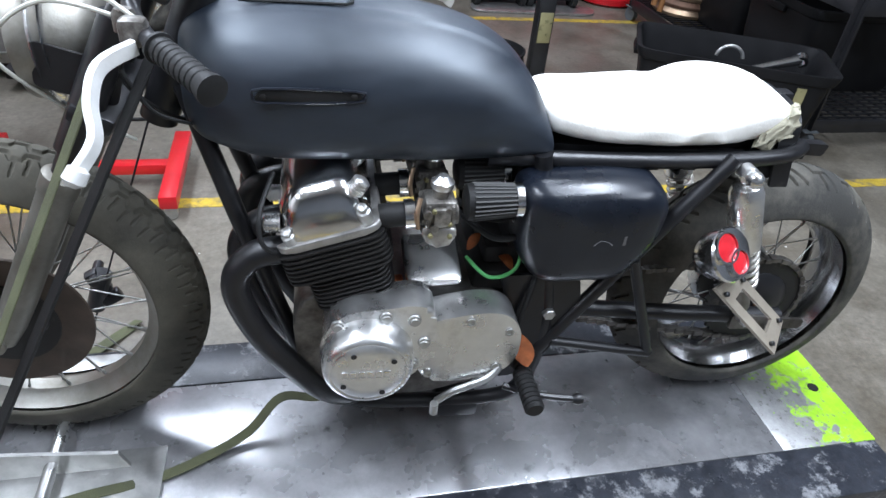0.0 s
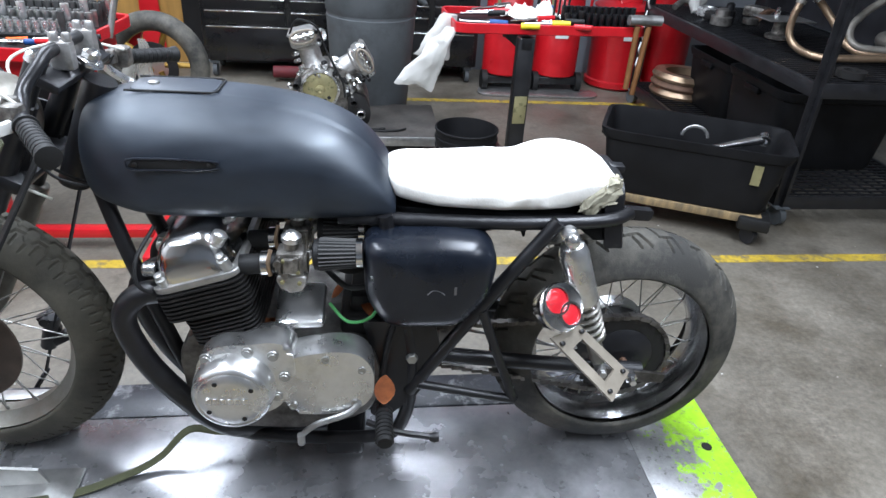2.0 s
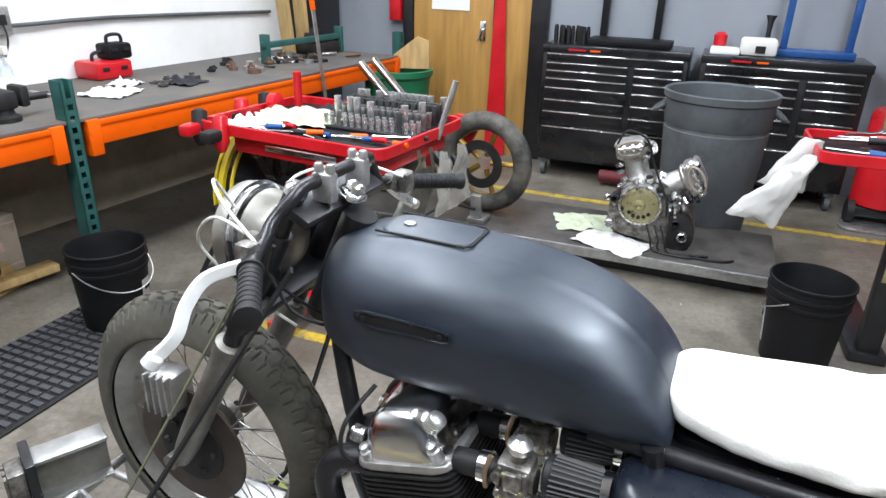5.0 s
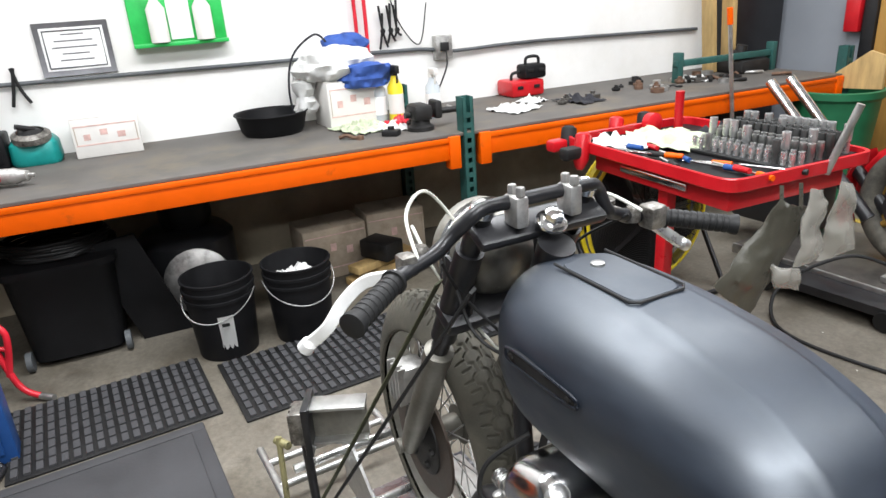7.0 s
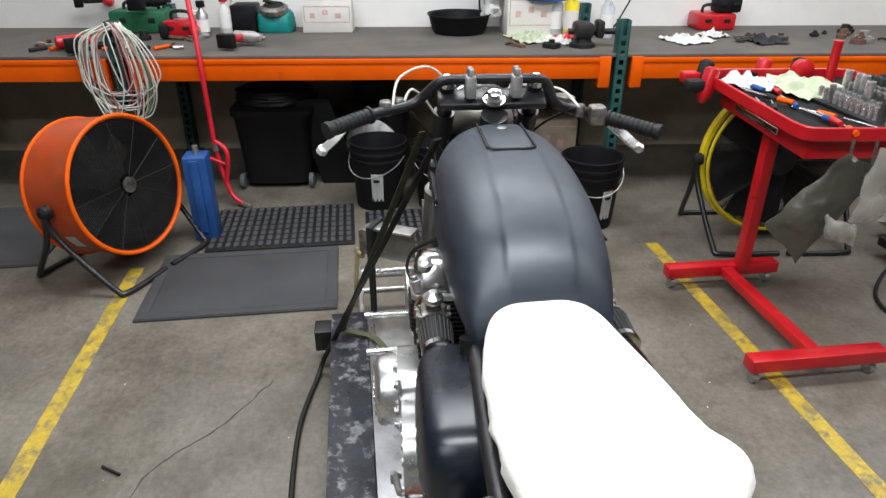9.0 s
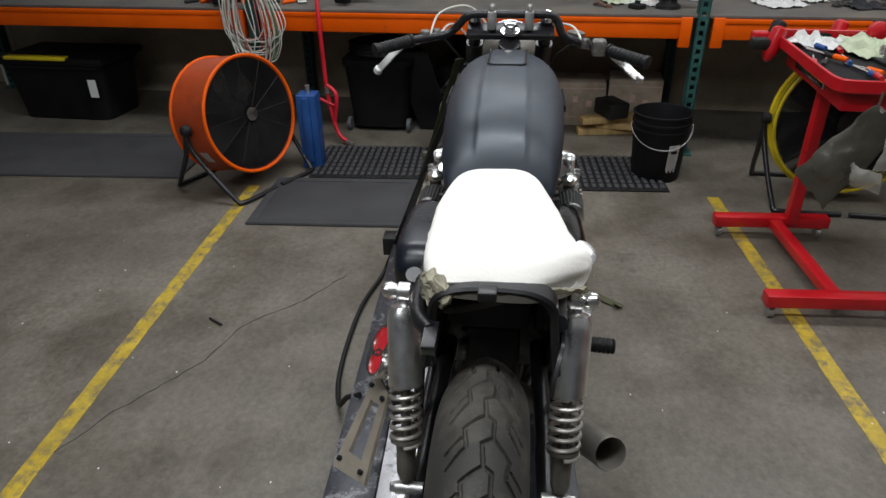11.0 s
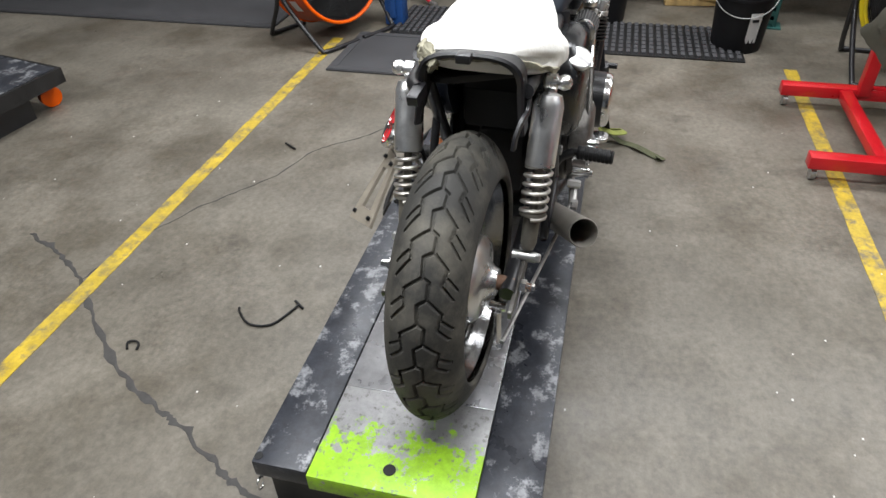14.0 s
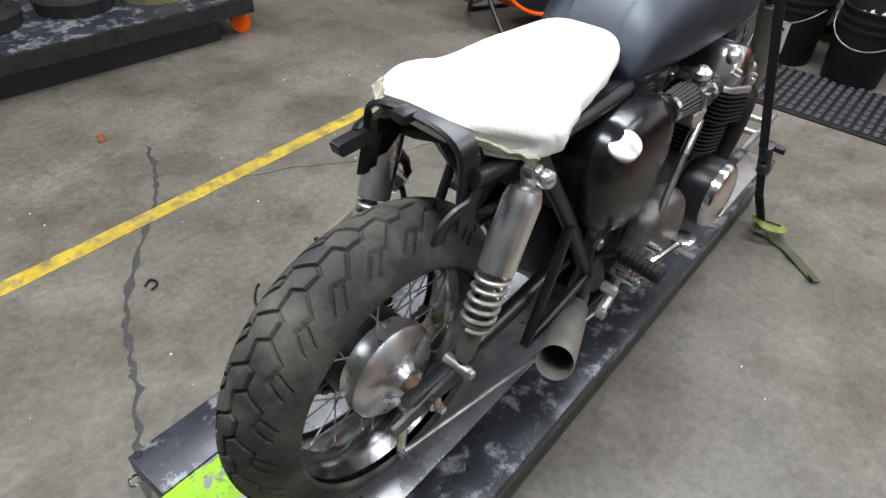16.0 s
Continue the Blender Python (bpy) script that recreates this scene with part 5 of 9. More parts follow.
# shocks
for s in (-1, 1):
    a, b = Vector((-0.168, s * 0.145, 0.84)), Vector((-0.045, s * 0.135, 0.5))
    d, L = (b - a).normalized(), (b - a).length
    bm = B()
    lathe(bm, [(0.02, 0.012), (0.024, 0.024), (0.034, 0.028), (0.045, 0.0305), (0.165, 0.0305), (0.167, 0.026)], a, d, 28)
    shock = part("shock_absorber", bm, ALLOY, bike, "chrome-shrouded rear shock absorber")
    bm = B()
    pts = []
    for i in range(0, 6 * 14 + 1):
        th = 2 * math.pi * i / 14
        u = d.cross(Vector((0, 1, 0))).normalized()
        w = d.cross(u)
        pts.append(a + d * (0.165 + 0.11 * i / 84) + (u * math.cos(th) + w * math.sin(th)) * 0.0262)
    tube(bm, pts, 0.0043, 8, 1)
    part("spring", bm, SPRING, shock, "bright coil spring")
    bm = B()
    rod(bm, a + d * 0.12, a + d * 0.27, 0.009)
    lathe(bm, [(0.262, 0.028), (0.27, 0.028), (0.274, 0.018), (0.33, 0.017), (0.345, 0.012)], a, d, 20)
    part("shock_body", bm, DIRTY_FORK, shock, "grimy lower shock body")
    bm = B()
    lathe(bm, [(-0.016, 0.008), (-0.01, 0.0165), (0.01, 0.0165), (0.016, 0.008)], a + d * 0.0, (0, 1, 0), 20)
    rod(bm, a, a + d * 0.03, 0.012)
    lathe(bm, [(0, 0.012), (0.01, 0.016), (0.02, 0.013), (0.026, 0.004)], a + Vector((0, s * 0.014, 0)), (0, s, 0.1), 18)
    part("top_mount", bm, ALLOY, shock)
    bm = B()
    rod(bm, b - Vector((0, s * 0.03, 0)), b + Vector((0, s * 0.02, 0)), 0.012)
    bolt(bm, b + Vector((0, s * 0.02, 0)), (0, s, 0), 0.01, 0.01)
    part("bottom_mount", bm, STEEL, shock)
# tail lamp and plate bracket
TL, TN = Vector((-0.176, -0.191, 0.7)), Vector((0.33, -0.77, 0.58)).normalized()
bm = B()
lathe(bm, [(-0.06, 0.012), (-0.055, 0.03), (-0.035, 0.044), (-0.005, 0.05), (0.004, 0.051), (0.008, 0.048), (0.006, 0.04), (0.006, 0.001)], TL, TN, 36)
tail = part("tail_lamp", bm, CHROME, bike, "round chrome tail lamp with two red lenses")
w = Vector((0.03, -0.007, -0.027))
w = (w - TN * w.dot(TN)).normalized()
for cw, r in ((-0.0195, 0.0265), (0.0225, 0.022)):
    c = TL + w * cw
    bm = B()
    lathe(bm, [(0.004, r), (0.0085, r * 0.96), (0.0105, r * 0.65), (0.0112, 0.001)], c, TN, 28)
    part("red_lens", bm, RED_LENS, tail, "red lens")
    bm = B()
    lathe(bm, [(0.006, r), (0.012, r), (0.012, r + 0.004), (0.006, r + 0.004)], c, TN, 28, closed=True)
    part("lens_ring", bm, CHROME, tail)
bm = B()
A0, B0, C0, D0 = Vector((-0.192, -0.209, 0.636)), Vector((-0.126, -0.174, 0.644)), Vector((-0.007, -0.2, 0.54)), Vector((-0.061, -0.271, 0.522))
nn = (B0 - A0).cross(D0 - A0).normalized() * 0.0035


def quad(a, b):
    return A0 + (B0 - A0) * a * (1 - b) + (D0 - A0) * b * (1 - a) + (C0 - A0) * a * b


outer = [quad(a, b) for a, b in ((0, 0), (1, 0), (1, 1), (0, 1))]
inner = [quad(a, b) for a, b in ((0.27, 0.24), (0.72, 0.2), (0.74, 0.8), (0.27, 0.8))]
ring_loft(bm, [[p + nn for p in outer], [p + nn for p in inner], [p - nn for p in inner], [p - nn for p in outer]], loop=True)
plate = part("plate_bracket", bm, BARE_ALLOY, bike, "slotted bare alloy number plate bracket")
for a, b in ((0.12, 0.12), (0.86, 0.1), (0.14, 0.9), (0.86, 0.9)):
    bm = B()
    lathe(bm, [(0, 0.005), (0.006, 0.005), (0.007, 0.003)], quad(a, b) - nn * 1.3, -nn if nn.y > 0 else nn, 12)
    part("bracket_hole", bm, BLACK_METAL, plate)
bm = B()
tube(bm, [TL - TN * 0.05, TL - TN * 0.05 + Vector((0.02, 0.03, -0.06)), (-0.12, -0.14, 0.62)], 0.006, 8)
part("bracket_arm", bm, BLACK_METAL, tail)
# pegs, shifter, stand
for s in (-1, 1):
    bm = B()
    prof = [(0, 0.008), (0.02, 0.009), (0.02, 0.017)]
    for k in range(8):
        prof += [(0.022 + k * 0.0105, 0.0185), (0.029 + k * 0.0105, 0.0185), (0.03 + k * 0.0105, 0.0165), (0.0325 + k * 0.0105, 0.0165)]
    lathe(bm, prof + [(0.108, 0.019), (0.113, 0.015)], (-0.525, s * 0.19, 0.445) if s < 0 else (-0.49, 0.165, 0.515), (0.03, s, -0.03), 18)
    part("footpeg", bm, SOFT_BLACK, bike, "ribbed rubber footpeg")
    bm = B()
    tube(bm, [(-0.53, s * 0.12, 0.4), (-0.53, s * 0.16, 0.43), (-0.525, s * 0.2, 0.445)] if s < 0 else [(-0.47, 0.13, 0.48), (-0.48, 0.145, 0.5), (-0.49, 0.175, 0.514)], 0.012, 10)
    part("peg_mount", bm, BLACK_METAL, bike)
bm = B()
tube(bm, [(-0.69, -0.235, 0.405), (-0.66, -0.24, 0.435), (-0.6, -0.235, 0.458), (-0.575, -0.225, 0.478)], 0.007, 8)
rod(bm, (-0.695, -0.245, 0.385), (-0.695, -0.245, 0.41), 0.008)
part("shift_lever", bm, STEEL, bike, "worn bare steel gear lever")
bm = B()
tube(bm, [(-0.56, -0.22, 0.42), (-0.5, -0.24, 0.412), (-0.42, -0.25, 0.405)], 0.007, 8)
lathe(bm, [(-0.01, 0.008), (0, 0.012), (0.01, 0.01)], (-0.418, -0.25, 0.405), (1, 0, 0), 12)
part("side_stand", bm, BLACK_METAL, bike, "black rod stand lever")
bm = B()
box(bm, -0.66, -0.57, -0.13, 0.13, 0.225, 0.27, 0.01)
part("centre_stand_mount", bm, BLACK_METAL, bike)
# right side: covers, kick lever, brake pedal
bm = B()
lathe(bm, [(0, 0.112), (0.03, 0.11), (0.045, 0.1), (0.052, 0.085), (0.053, 0.001)], (-0.65, 0.155, 0.475), (0, 1, 0), 48)
part("clutch_cover", bm, OILY_CASE, bike, "dull oily round clutch cover")
bm = B()
lathe(bm, [(0, 0.084), (0.06, 0.083), (0.066, 0.079)], (-0.868, 0.155, 0.492), (0, 1, 0), 40)
pts = part("points_housing", bm, BLACK_METAL, bike, "black round points housing")
bm = B()
lathe(bm, [(0.06, 0.08), (0.074, 0.08), (0.082, 0.075), (0.087, 0.06), (0.088, 0.001)], (-0.868, 0.155, 0.492), (0, 1, 0), 40)
part("points_cover", bm, CHROME, pts, "round chrome points cover")
bm = B()
tube(bm, [(-0.545, 0.2, 0.47), (-0.6, 0.196, 0.55), (-0.655, 0.186, 0.63), (-0.69, 0.18, 0.672)], 0.0085, 8)
kick = part("kick_lever", bm, OILY_CASE, bike, "kick start lever with a bright pedal")
bm = B()
rod(bm, (-0.685, 0.18, 0.665), (-0.734, 0.173, 0.724), 0.0105)
part("kick_pedal", bm, CHROME, kick)
for p, r in (((-0.545, 0.17, 0.468), 0.02), ((-0.515, 0.175, 0.44), 0.014), ((-0.57, 0.18, 0.5), 0.012)):
    bm = B()
    rod(bm, p, (p[0], p[1] + 0.045, p[2]), r, seg=16)
    bolt(bm, (p[0], p[1] + 0.044, p[2]), (0, 1, 0), r * 0.6, 0.01)
    part("kick_boss", bm, CHROME, kick)
bm = B()
tube(bm, [(-0.53, 0.17, 0.415), (-0.58, 0.2, 0.43), (-0.64, 0.215, 0.436), (-0.7, 0.222, 0.438)], 0.008, 8)
slab(bm, rounded([(-0.752, 0.198), (-0.698, 0.198), (-0.698, 0.25), (-0.752, 0.25)], 0.018), "z", 0.436, 0.447, 0.003)
part("brake_pedal", bm, CHROME, bike, "chrome brake pedal with an oval pad")
bm = B()
tube(bm, [(-0.53, 0.17, 0.415), (-0.49, 0.185, 0.4), (-0.44, 0.19, 0.385)], 0.011, 8)
bolt(bm, (-0.44, 0.19, 0.385), (0, 1, 0), 0.014, 0.014)
tube(bm, [(-0.44, 0.185, 0.385), (-0.25, 0.16, 0.37), (0.06, 0.11, 0.34)], 0.0045, 7)
link = part("linkage", bm, CAST, bike, "bright brake rod and lever")
for p in ((-0.47, 0.17, 0.43), (-0.5, 0.175, 0.48)):
    bm = B()
    bolt(bm, p, (0, 1, 0), 0.012, 0.034)
    part("bolt", bm, CAST, link)
# ---------- the workbench: its own line, turned a little from the bay ----------
BENCH = pose(-3.17, 0, 0, 0, 0, -5.45)


def on_bench(bm):
    for v in bm.verts:
        v.co = BENCH @ v.co
    return bm


def bpos(u, v, z=0.0):
    return tuple(BENCH @ Vector((u, v, z)))


bench = thing("workbench", "long workbench with orange beams, green posts and a dark top", "workbench", bpos(-0.4, 0))
for v0, v1 in ((-4.0, -1.52), (-1.41, 1.09), (1.2, 3.85)):
    bm = B()
    box(bm, -0.045, 0.0, v0, v1, 0.675, 0.782, 0.004)
    box(bm, -0.047, 0.006, v0, v1, 0.76, 0.784, 0.003)
    part("beam", on_bench(bm), ORANGE, bench, "scuffed orange steel rack beam")
    for v in (v0 + 0.03, v1 - 0.03):
        bm = B()
        box(bm, -0.05, 0.009, v - 0.03, v + 0.03, 0.63, 0.79, 0.003)
        part("beam_connector", on_bench(bm), ORANGE, bench)
bm = B()
box(bm, -0.96, -0.008, -4.05, 3.85, 0.785, 0.802, 0.003)
part("bench_top", on_bench(bm), BENCH_TOP, bench, "dark worn bench top")
for v in (-4.06, -1.465, 1.145, 3.9):
    for u in (-0.04, -0.9):
        bm = B()
        top = 0.97 if u > -0.5 else 0.95
        for a, b2, c2, d2 in ((u - 0.035, u + 0.035, v - 0.03, v - 0.026), (u - 0.035, u + 0.035, v + 0.026, v + 0.03), (u - 0.035, u - 0.031, v - 0.03, v + 0.03)):
            box(bm, a, b2, c2, d2, 0.0, top)
        box(bm, u + 0.031, u + 0.035, v - 0.03, v - 0.012, 0, top)
        box(bm, u + 0.031, u + 0.035, v + 0.012, v + 0.03, 0, top)
        for k in range(18):
            box(bm, u + 0.031, u + 0.0345, v - 0.013, v + 0.013, 0.02 + k * 0.05, 0.045 + k * 0.05)
        box(bm, u - 0.06, u + 0.06, v - 0.06, v + 0.06, 0, 0.008)
        part("rack_post", on_bench(bm), GREEN_POST, bench, "punched dark green steel rack post")


def top_thing(name, label, category, u, v, group=""):
    return thing(name, label, category, bpos(u, v, 0.802), group)


ZB = 0.802
# pan
bm = B()
lathe(bm, [(0, 0.15), (0.02, 0.165), (0.1, 0.185), (0.108, 0.195), (0.115, 0.193), (0.108, 0.182), (0.02, 0.155), (0.012, 0.0)], (-0.72, 0.33, ZB), (0, 0, 1), 40)
solid("drain_pan", on_bench(bm), PLASTIC_BLACK, "round black plastic drain pan on the bench", "pan")
# cartons
def carton(u, v, z, w, d, h, mat, label, turn=0.0, band=True, name="cardboard_box"):
    t = thing(name, label, "box", bpos(u, v, z), "cartons")
    m = Matrix.Translation((u, v, z)) @ Matrix.Rotation(turn, 4, "Z")
    bm = B()
    box(bm, -d / 2, d / 2, -w / 2, w / 2, 0.001, h, 0.004, m)
    part("carton", on_bench(bm), mat, t)
    for s in (-1, 1):
        bm = B()
        box(bm, -d / 2, d / 2, s * w / 4 - w / 4 + 0.002, s * w / 4 + w / 4 - 0.002, h, h + 0.003, 0.001, m)
        part("flap", on_bench(bm), mat, t)
    if band:
        for zz in (0.06, h - 0.04):
            bm = B()
            box(bm, d / 2, d / 2 + 0.001, -w / 2 + 0.01, w / 2 - 0.01, zz, zz + 0.006, 0, m)
            part("printed_stripe", on_bench(bm), FADED_RED, t, "faded red print stripe")
        for a in (-1, 1):
            bm = B()
            box(bm, d / 2, d / 2 + 0.001, a * (w / 2 - 0.014) - 0.002, a * (w / 2 - 0.014) + 0.002, 0.068, h - 0.042, 0, m)
            part("printed_edge", on_bench(bm), CARDBOARD, t)
        for k in range(3):
            bm = B()
            box(bm, d / 2, d / 2 + 0.001, -w * 0.34 + k * w * 0.25, -w * 0.34 + k * w * (0.25 + 0.01) + 0.03, h * (0.45 + 0.1 * (k % 2)), h * (0.6 + 0.1 * (k % 2)), 0, m)
            part("print", on_bench(bm), FADED_RED, t, "faded red print")
    return t


carton(-0.8, -0.47, ZB, 0.3, 0.16, 0.19, CARTON, "white carton with faint red printing on the bench")
carton(-0.7, 0.75, ZB, 0.3, 0.26, 0.24, CARTON, "open white carton holding a jacket", 0.05)
carton(-0.6, 0.52, 0.0, 0.36, 0.26, 0.29, CARDBOARD, "stained cardboard box on the floor under the bench", 0.06)
carton(-0.62, 0.9, 0.0, 0.34, 0.26, 0.31, CARDBOARD, "damp brown cardboard box under the bench", -0.05)
def bundle(u, v, z, lu, lv, h, seed, power=2.6):
    """A soft heap of cloth: a pillow with folds."""
    bm = B()
    prof = [(0.0, 0.82), (0.12, 0.97), (0.35, 1.0), (0.6, 0.94), (0.8, 0.78), (0.93, 0.52), (1.0, 0.2)]
    ring_loft(bm, [superring(u + 0.1 * lu * t, v, z + h * t, lu / 2 * k, lv / 2 * k, 56, power, "z") for t, k in prof])
    bmesh.ops.subdivide_edges(bm, edges=bm.edges[:], cuts=1, use_grid_fill=True)
    for w in bm.verts:
        p = w.co
        fold = noise.noise(Vector((p.x * 9 + seed, p.y * 5, p.z * 22))) * 0.045 + noise.noise(Vector((p.x * 30, p.y * 22 + seed, p.z * 34))) * 0.02
        out = Vector((p.x - u, p.y - v, 0))
        w.co = p + out.normalized() * fold + Vector((0, 0, max(0.0, p.z - z) * fold * 3))
    return on_bench(bm)


solid("grey_cover", bundle(-0.72, 0.7, ZB + 0.244, 0.3, 0.44, 0.17, 9.1, 2.2), GREY_CLOTH, "grey and white fabric bundle heaped on a carton", "clothing")
solid("hanging_cover", bundle(-0.76, 0.53, ZB + 0.08, 0.14, 0.12, 0.26, 2.4, 2.0), GREY_CLOTH, "grey fabric sleeve hanging beside the carton", "clothing")
solid("jacket", bundle(-0.62, 0.83, ZB + 0.2, 0.2, 0.3, 0.13, 3.1, 2.2), BLUE_CLOTH, "blue work jacket draped over a carton corner", "clothing")
solid("work_shirt", bundle(-0.8, 0.8, ZB + 0.38, 0.12, 0.26, 0.1, 5.3, 3.0), BLUE_CLOTH, "blue shirt lying on the grey bundle", "clothing")
bm = B()
tube(bm, [(-0.8, 0.48, ZB), (-0.8, 0.46, ZB + 0.2), (-0.78, 0.5, ZB + 0.38), (-0.75, 0.62, ZB + 0.48), (-0.74, 0.68, ZB + 0.44)], 0.006, 8)
solid("strap", on_bench(bm), BLACK_RAG, "black strap looped over the jacket", "strap")


def bottle(u, v, body, cap, h=0.24, r=0.04, spray=True, label="spray bottle on the bench", z=ZB):
    t = thing("spray_bottle", label, "bottle", bpos(u, v, z), "bottles on the bench")
    bm = B()
    lathe(bm, [(0.001, r * 0.9), (0.006, r), (h * 0.62, r), (h * 0.74, r * 0.55), (h * 0.8, r * 0.4), (h * 0.84, r * 0.4)], (u, v, z), (0, 0, 1), 20)
    part("bottle_body", on_bench(bm), body, t)
    bm = B()
    if spray:
        box(bm, u - 0.02, u + 0.06, v - 0.012, v + 0.012, z + h * 0.86, z + h, 0.005)
        tube(bm, [(u + 0.03, v, z + h * 0.88), (u + 0.045, v, z + h * 0.78), (u + 0.04, v, z + h * 0.7)], 0.006, 6)
        rod(bm, (u, v, z + h * 0.82), (u, v, z + h * 0.9), r * 0.45)
    else:
        lathe(bm, [(h * 0.83, r * 0.7), (h, r * 0.7)], (u, v, z), (0, 0, 1), 16)
    part("trigger" if spray else "cap", on_bench(bm), cap, t)
    bm = B()
    lathe(bm, [(h * 0.15, r + 0.0008), (h * 0.5, r + 0.0008)], (u, v, z), (0, 0, 1), 20)
    part("label_band", on_bench(bm), PAPER if body is not YELLOW_PLASTIC else CARTON, t)
    return t


bottle(-0.55, 0.98, YELLOW_PLASTIC, SOFT_BLACK, 0.3, 0.042, label="yellow spray bottle on the bench")
bottle(-0.6, 0.9, glass("clear_bottle", (0.6, 0.66, 0.7), 0.15, 0.6), YELLOW_PLASTIC, 0.28, label="clear spray bottle with a yellow trigger")
bottle(-0.5, 1.18, glass("clear_bottle_b", (0.62, 0.68, 0.72), 0.15, 0.6), CARTON, 0.27, label="clear spray bottle with a pale trigger")
bottle(-0.62, 0.86, CARTON, RED_PAINT, 0.2, 0.033, False, "white aerosol can with a red cap on the bench")
bottle(-0.72, -1.08, CARTON, RED_PAINT, 0.22, 0.035, False, "aerosol can with red and white label on the bench")
bottle(-0.6, -1.18, STEEL, PLASTIC_BLACK, 0.2, 0.035, False, "grey aerosol can on the bench")
for k, (u, v, sx, sy, h, a, mat, lab) in enumerate(((-0.45, 0.75, 0.3, 0.26, 0.07, 0.2, GREEN_RAG, "pale green rag heap on the bench"), (-0.38, 0.86, 0.22, 0.2, 0.06, 1.2, GREY_CLOTH, "light blue-grey rag on the bench"),
                                                      (-0.42, 0.95, 0.14, 0.14, 0.09, 0.5, RED_PLASTIC, "crumpled red shop cloth"), (-0.38, 1.62, 0.24, 0.22, 0.06, 0.4, GREY_CLOTH, "crumpled white rag on the bench"), (-0.55, 1.85, 0.16, 0.14, 0.05, 0.4, GREY_CLOTH, "small white rag on the bench"),
                                                      (-0.36, 2.05, 0.26, 0.16, 0.06, 0.2, BLACK_RAG, "black work gloves on the bench"), (-0.5, 3.05, 0.2, 0.18, 0.06, 0.9, GREY_CLOTH, "white rag among small parts"))):
    solid("rag", on_bench(rag(u, v, ZB, sx, sy, h, a, 2.0 + k * 1.7)), mat, lab, "rag", "rags on the bench")
# vise
t = top_thing("bench_vise", "heavy dark bench vise bolted to the bench edge", "vise", -0.22, 0.98)
bm = B()
lathe(bm, [(0, 0.07), (0.02, 0.07), (0.03, 0.05), (0.06, 0.045)], (-0.22, 0.98, ZB), (0, 0, 1), 20)
box(bm, -0.3, -0.16, 0.93, 1.03, ZB + 0.05, ZB + 0.13, 0.02)
part("vise_body", on_bench(bm), DARK_CAST, t)
bm = B()
box(bm, -0.28, -0.18, 1.05, 1.09, ZB + 0.05, ZB + 0.14, 0.012)
rod(bm, (-0.23, 0.9, ZB + 0.08), (-0.23, 1.2, ZB + 0.08), 0.016)
part("jaw", on_bench(bm), DARK_CAST, t)
bm = B()
rod(bm, (-0.12, 1.19, ZB + 0.08), (-0.34, 1.19, ZB + 0.08), 0.008)
part("handle", on_bench(bm), STEEL, t)


def power_tool(u, v, z, turn, mat, label):
    t = thing("cordless_driver", label, "power tool", bpos(u, v, z), "power tools")
    m = Matrix.Translation((u, v, z)) @ Matrix.Rotation(turn, 4, "Z")
    bm = B()
    lathe(bm, [(-0.09, 0.02), (-0.085, 0.032), (0.03, 0.034), (0.05, 0.026), (0.08, 0.022), (0.085, 0.01), (0.11, 0.009)], m @ Vector((0, 0, 0.045)), m.to_3x3() @ Vector((1, 0, 0)), 16)
    part("tool_body", on_bench(bm), mat, t)
    bm = B()
    box(bm, -0.05, -0.015, -0.14, 0.0, 0.03, 0.065, 0.01, m)
    part("handle", on_bench(bm), RED_PAINT if mat is CAST else SOFT_BLACK, t)
    bm = B()
    box(bm, -0.075, 0.02, -0.19, -0.14, 0.012, 0.085, 0.008, m)
    part("battery", on_bench(bm), PLASTIC_BLACK, t)
    return t


power_tool(-0.3, -0.85, ZB, 1.2, CAST, "impact wrench with alloy nose lying on the bench")
power_tool(-0.55, -1.22, ZB, 0.3, RED_PAINT, "red cordless driver lying on the bench")
power_tool(-0.2, -1.75, ZB, 2.2, RED_PAINT, "red cordless drill lying on the bench")


def tool_case(u, v, z, w, d, h, mat, label):
    t = thing("tool_case", label, "tool case", bpos(u, v, z), "cases on the bench")
    bm = B()
    box(bm, u - d / 2, u + d / 2, v - w / 2, v + w / 2, z + 0.001, z + h, 0.018)
    part("case_body", on_bench(bm), mat, t)
    bm = B()
    tube(bm, [(u + 0.01, v - w * 0.3, z + h - 0.01), (u + 0.01, v - w * 0.25, z + h + 0.04), (u + 0.01, v + w * 0.25, z + h + 0.04), (u + 0.01, v + w * 0.3, z + h - 0.01)], 0.01, 8)
    part("handle", on_bench(bm), SOFT_BLACK, t)
    for s in (-1, 1):
        bm = B()
        box(bm, u + d / 2, u + d / 2 + 0.006, v + s * w * 0.25 - 0.02, v + s * w * 0.25 + 0.02, z + h * 0.5, z + h * 0.7, 0.002)
        part("latch", on_bench(bm), SOFT_BLACK, t)
    return t


t = thing("battery_charger", "teal charger with a grey collar and black top on the bench", "charger", bpos(-0.8, -0.79, ZB))
bm = B()
ring_loft(bm, [superring(-0.8, -0.79, ZB + z, a, b2, 32, 4, "z") for z, a, b2 in ((0.001, 0.09, 0.1), (0.02, 0.1, 0.11), (0.1, 0.095, 0.105), (0.125, 0.075, 0.085))])
part("housing", on_bench(bm), TEAL, t)
bm = B()
lathe(bm, [(0.12, 0.06), (0.122, 0.085), (0.15, 0.085), (0.165, 0.06)], (-0.79, -0.79, ZB), (0.25, 0, 1), 28, closed=True)
part("collar", on_bench(bm), CARB, t, "dull grey collar")
bm = B()
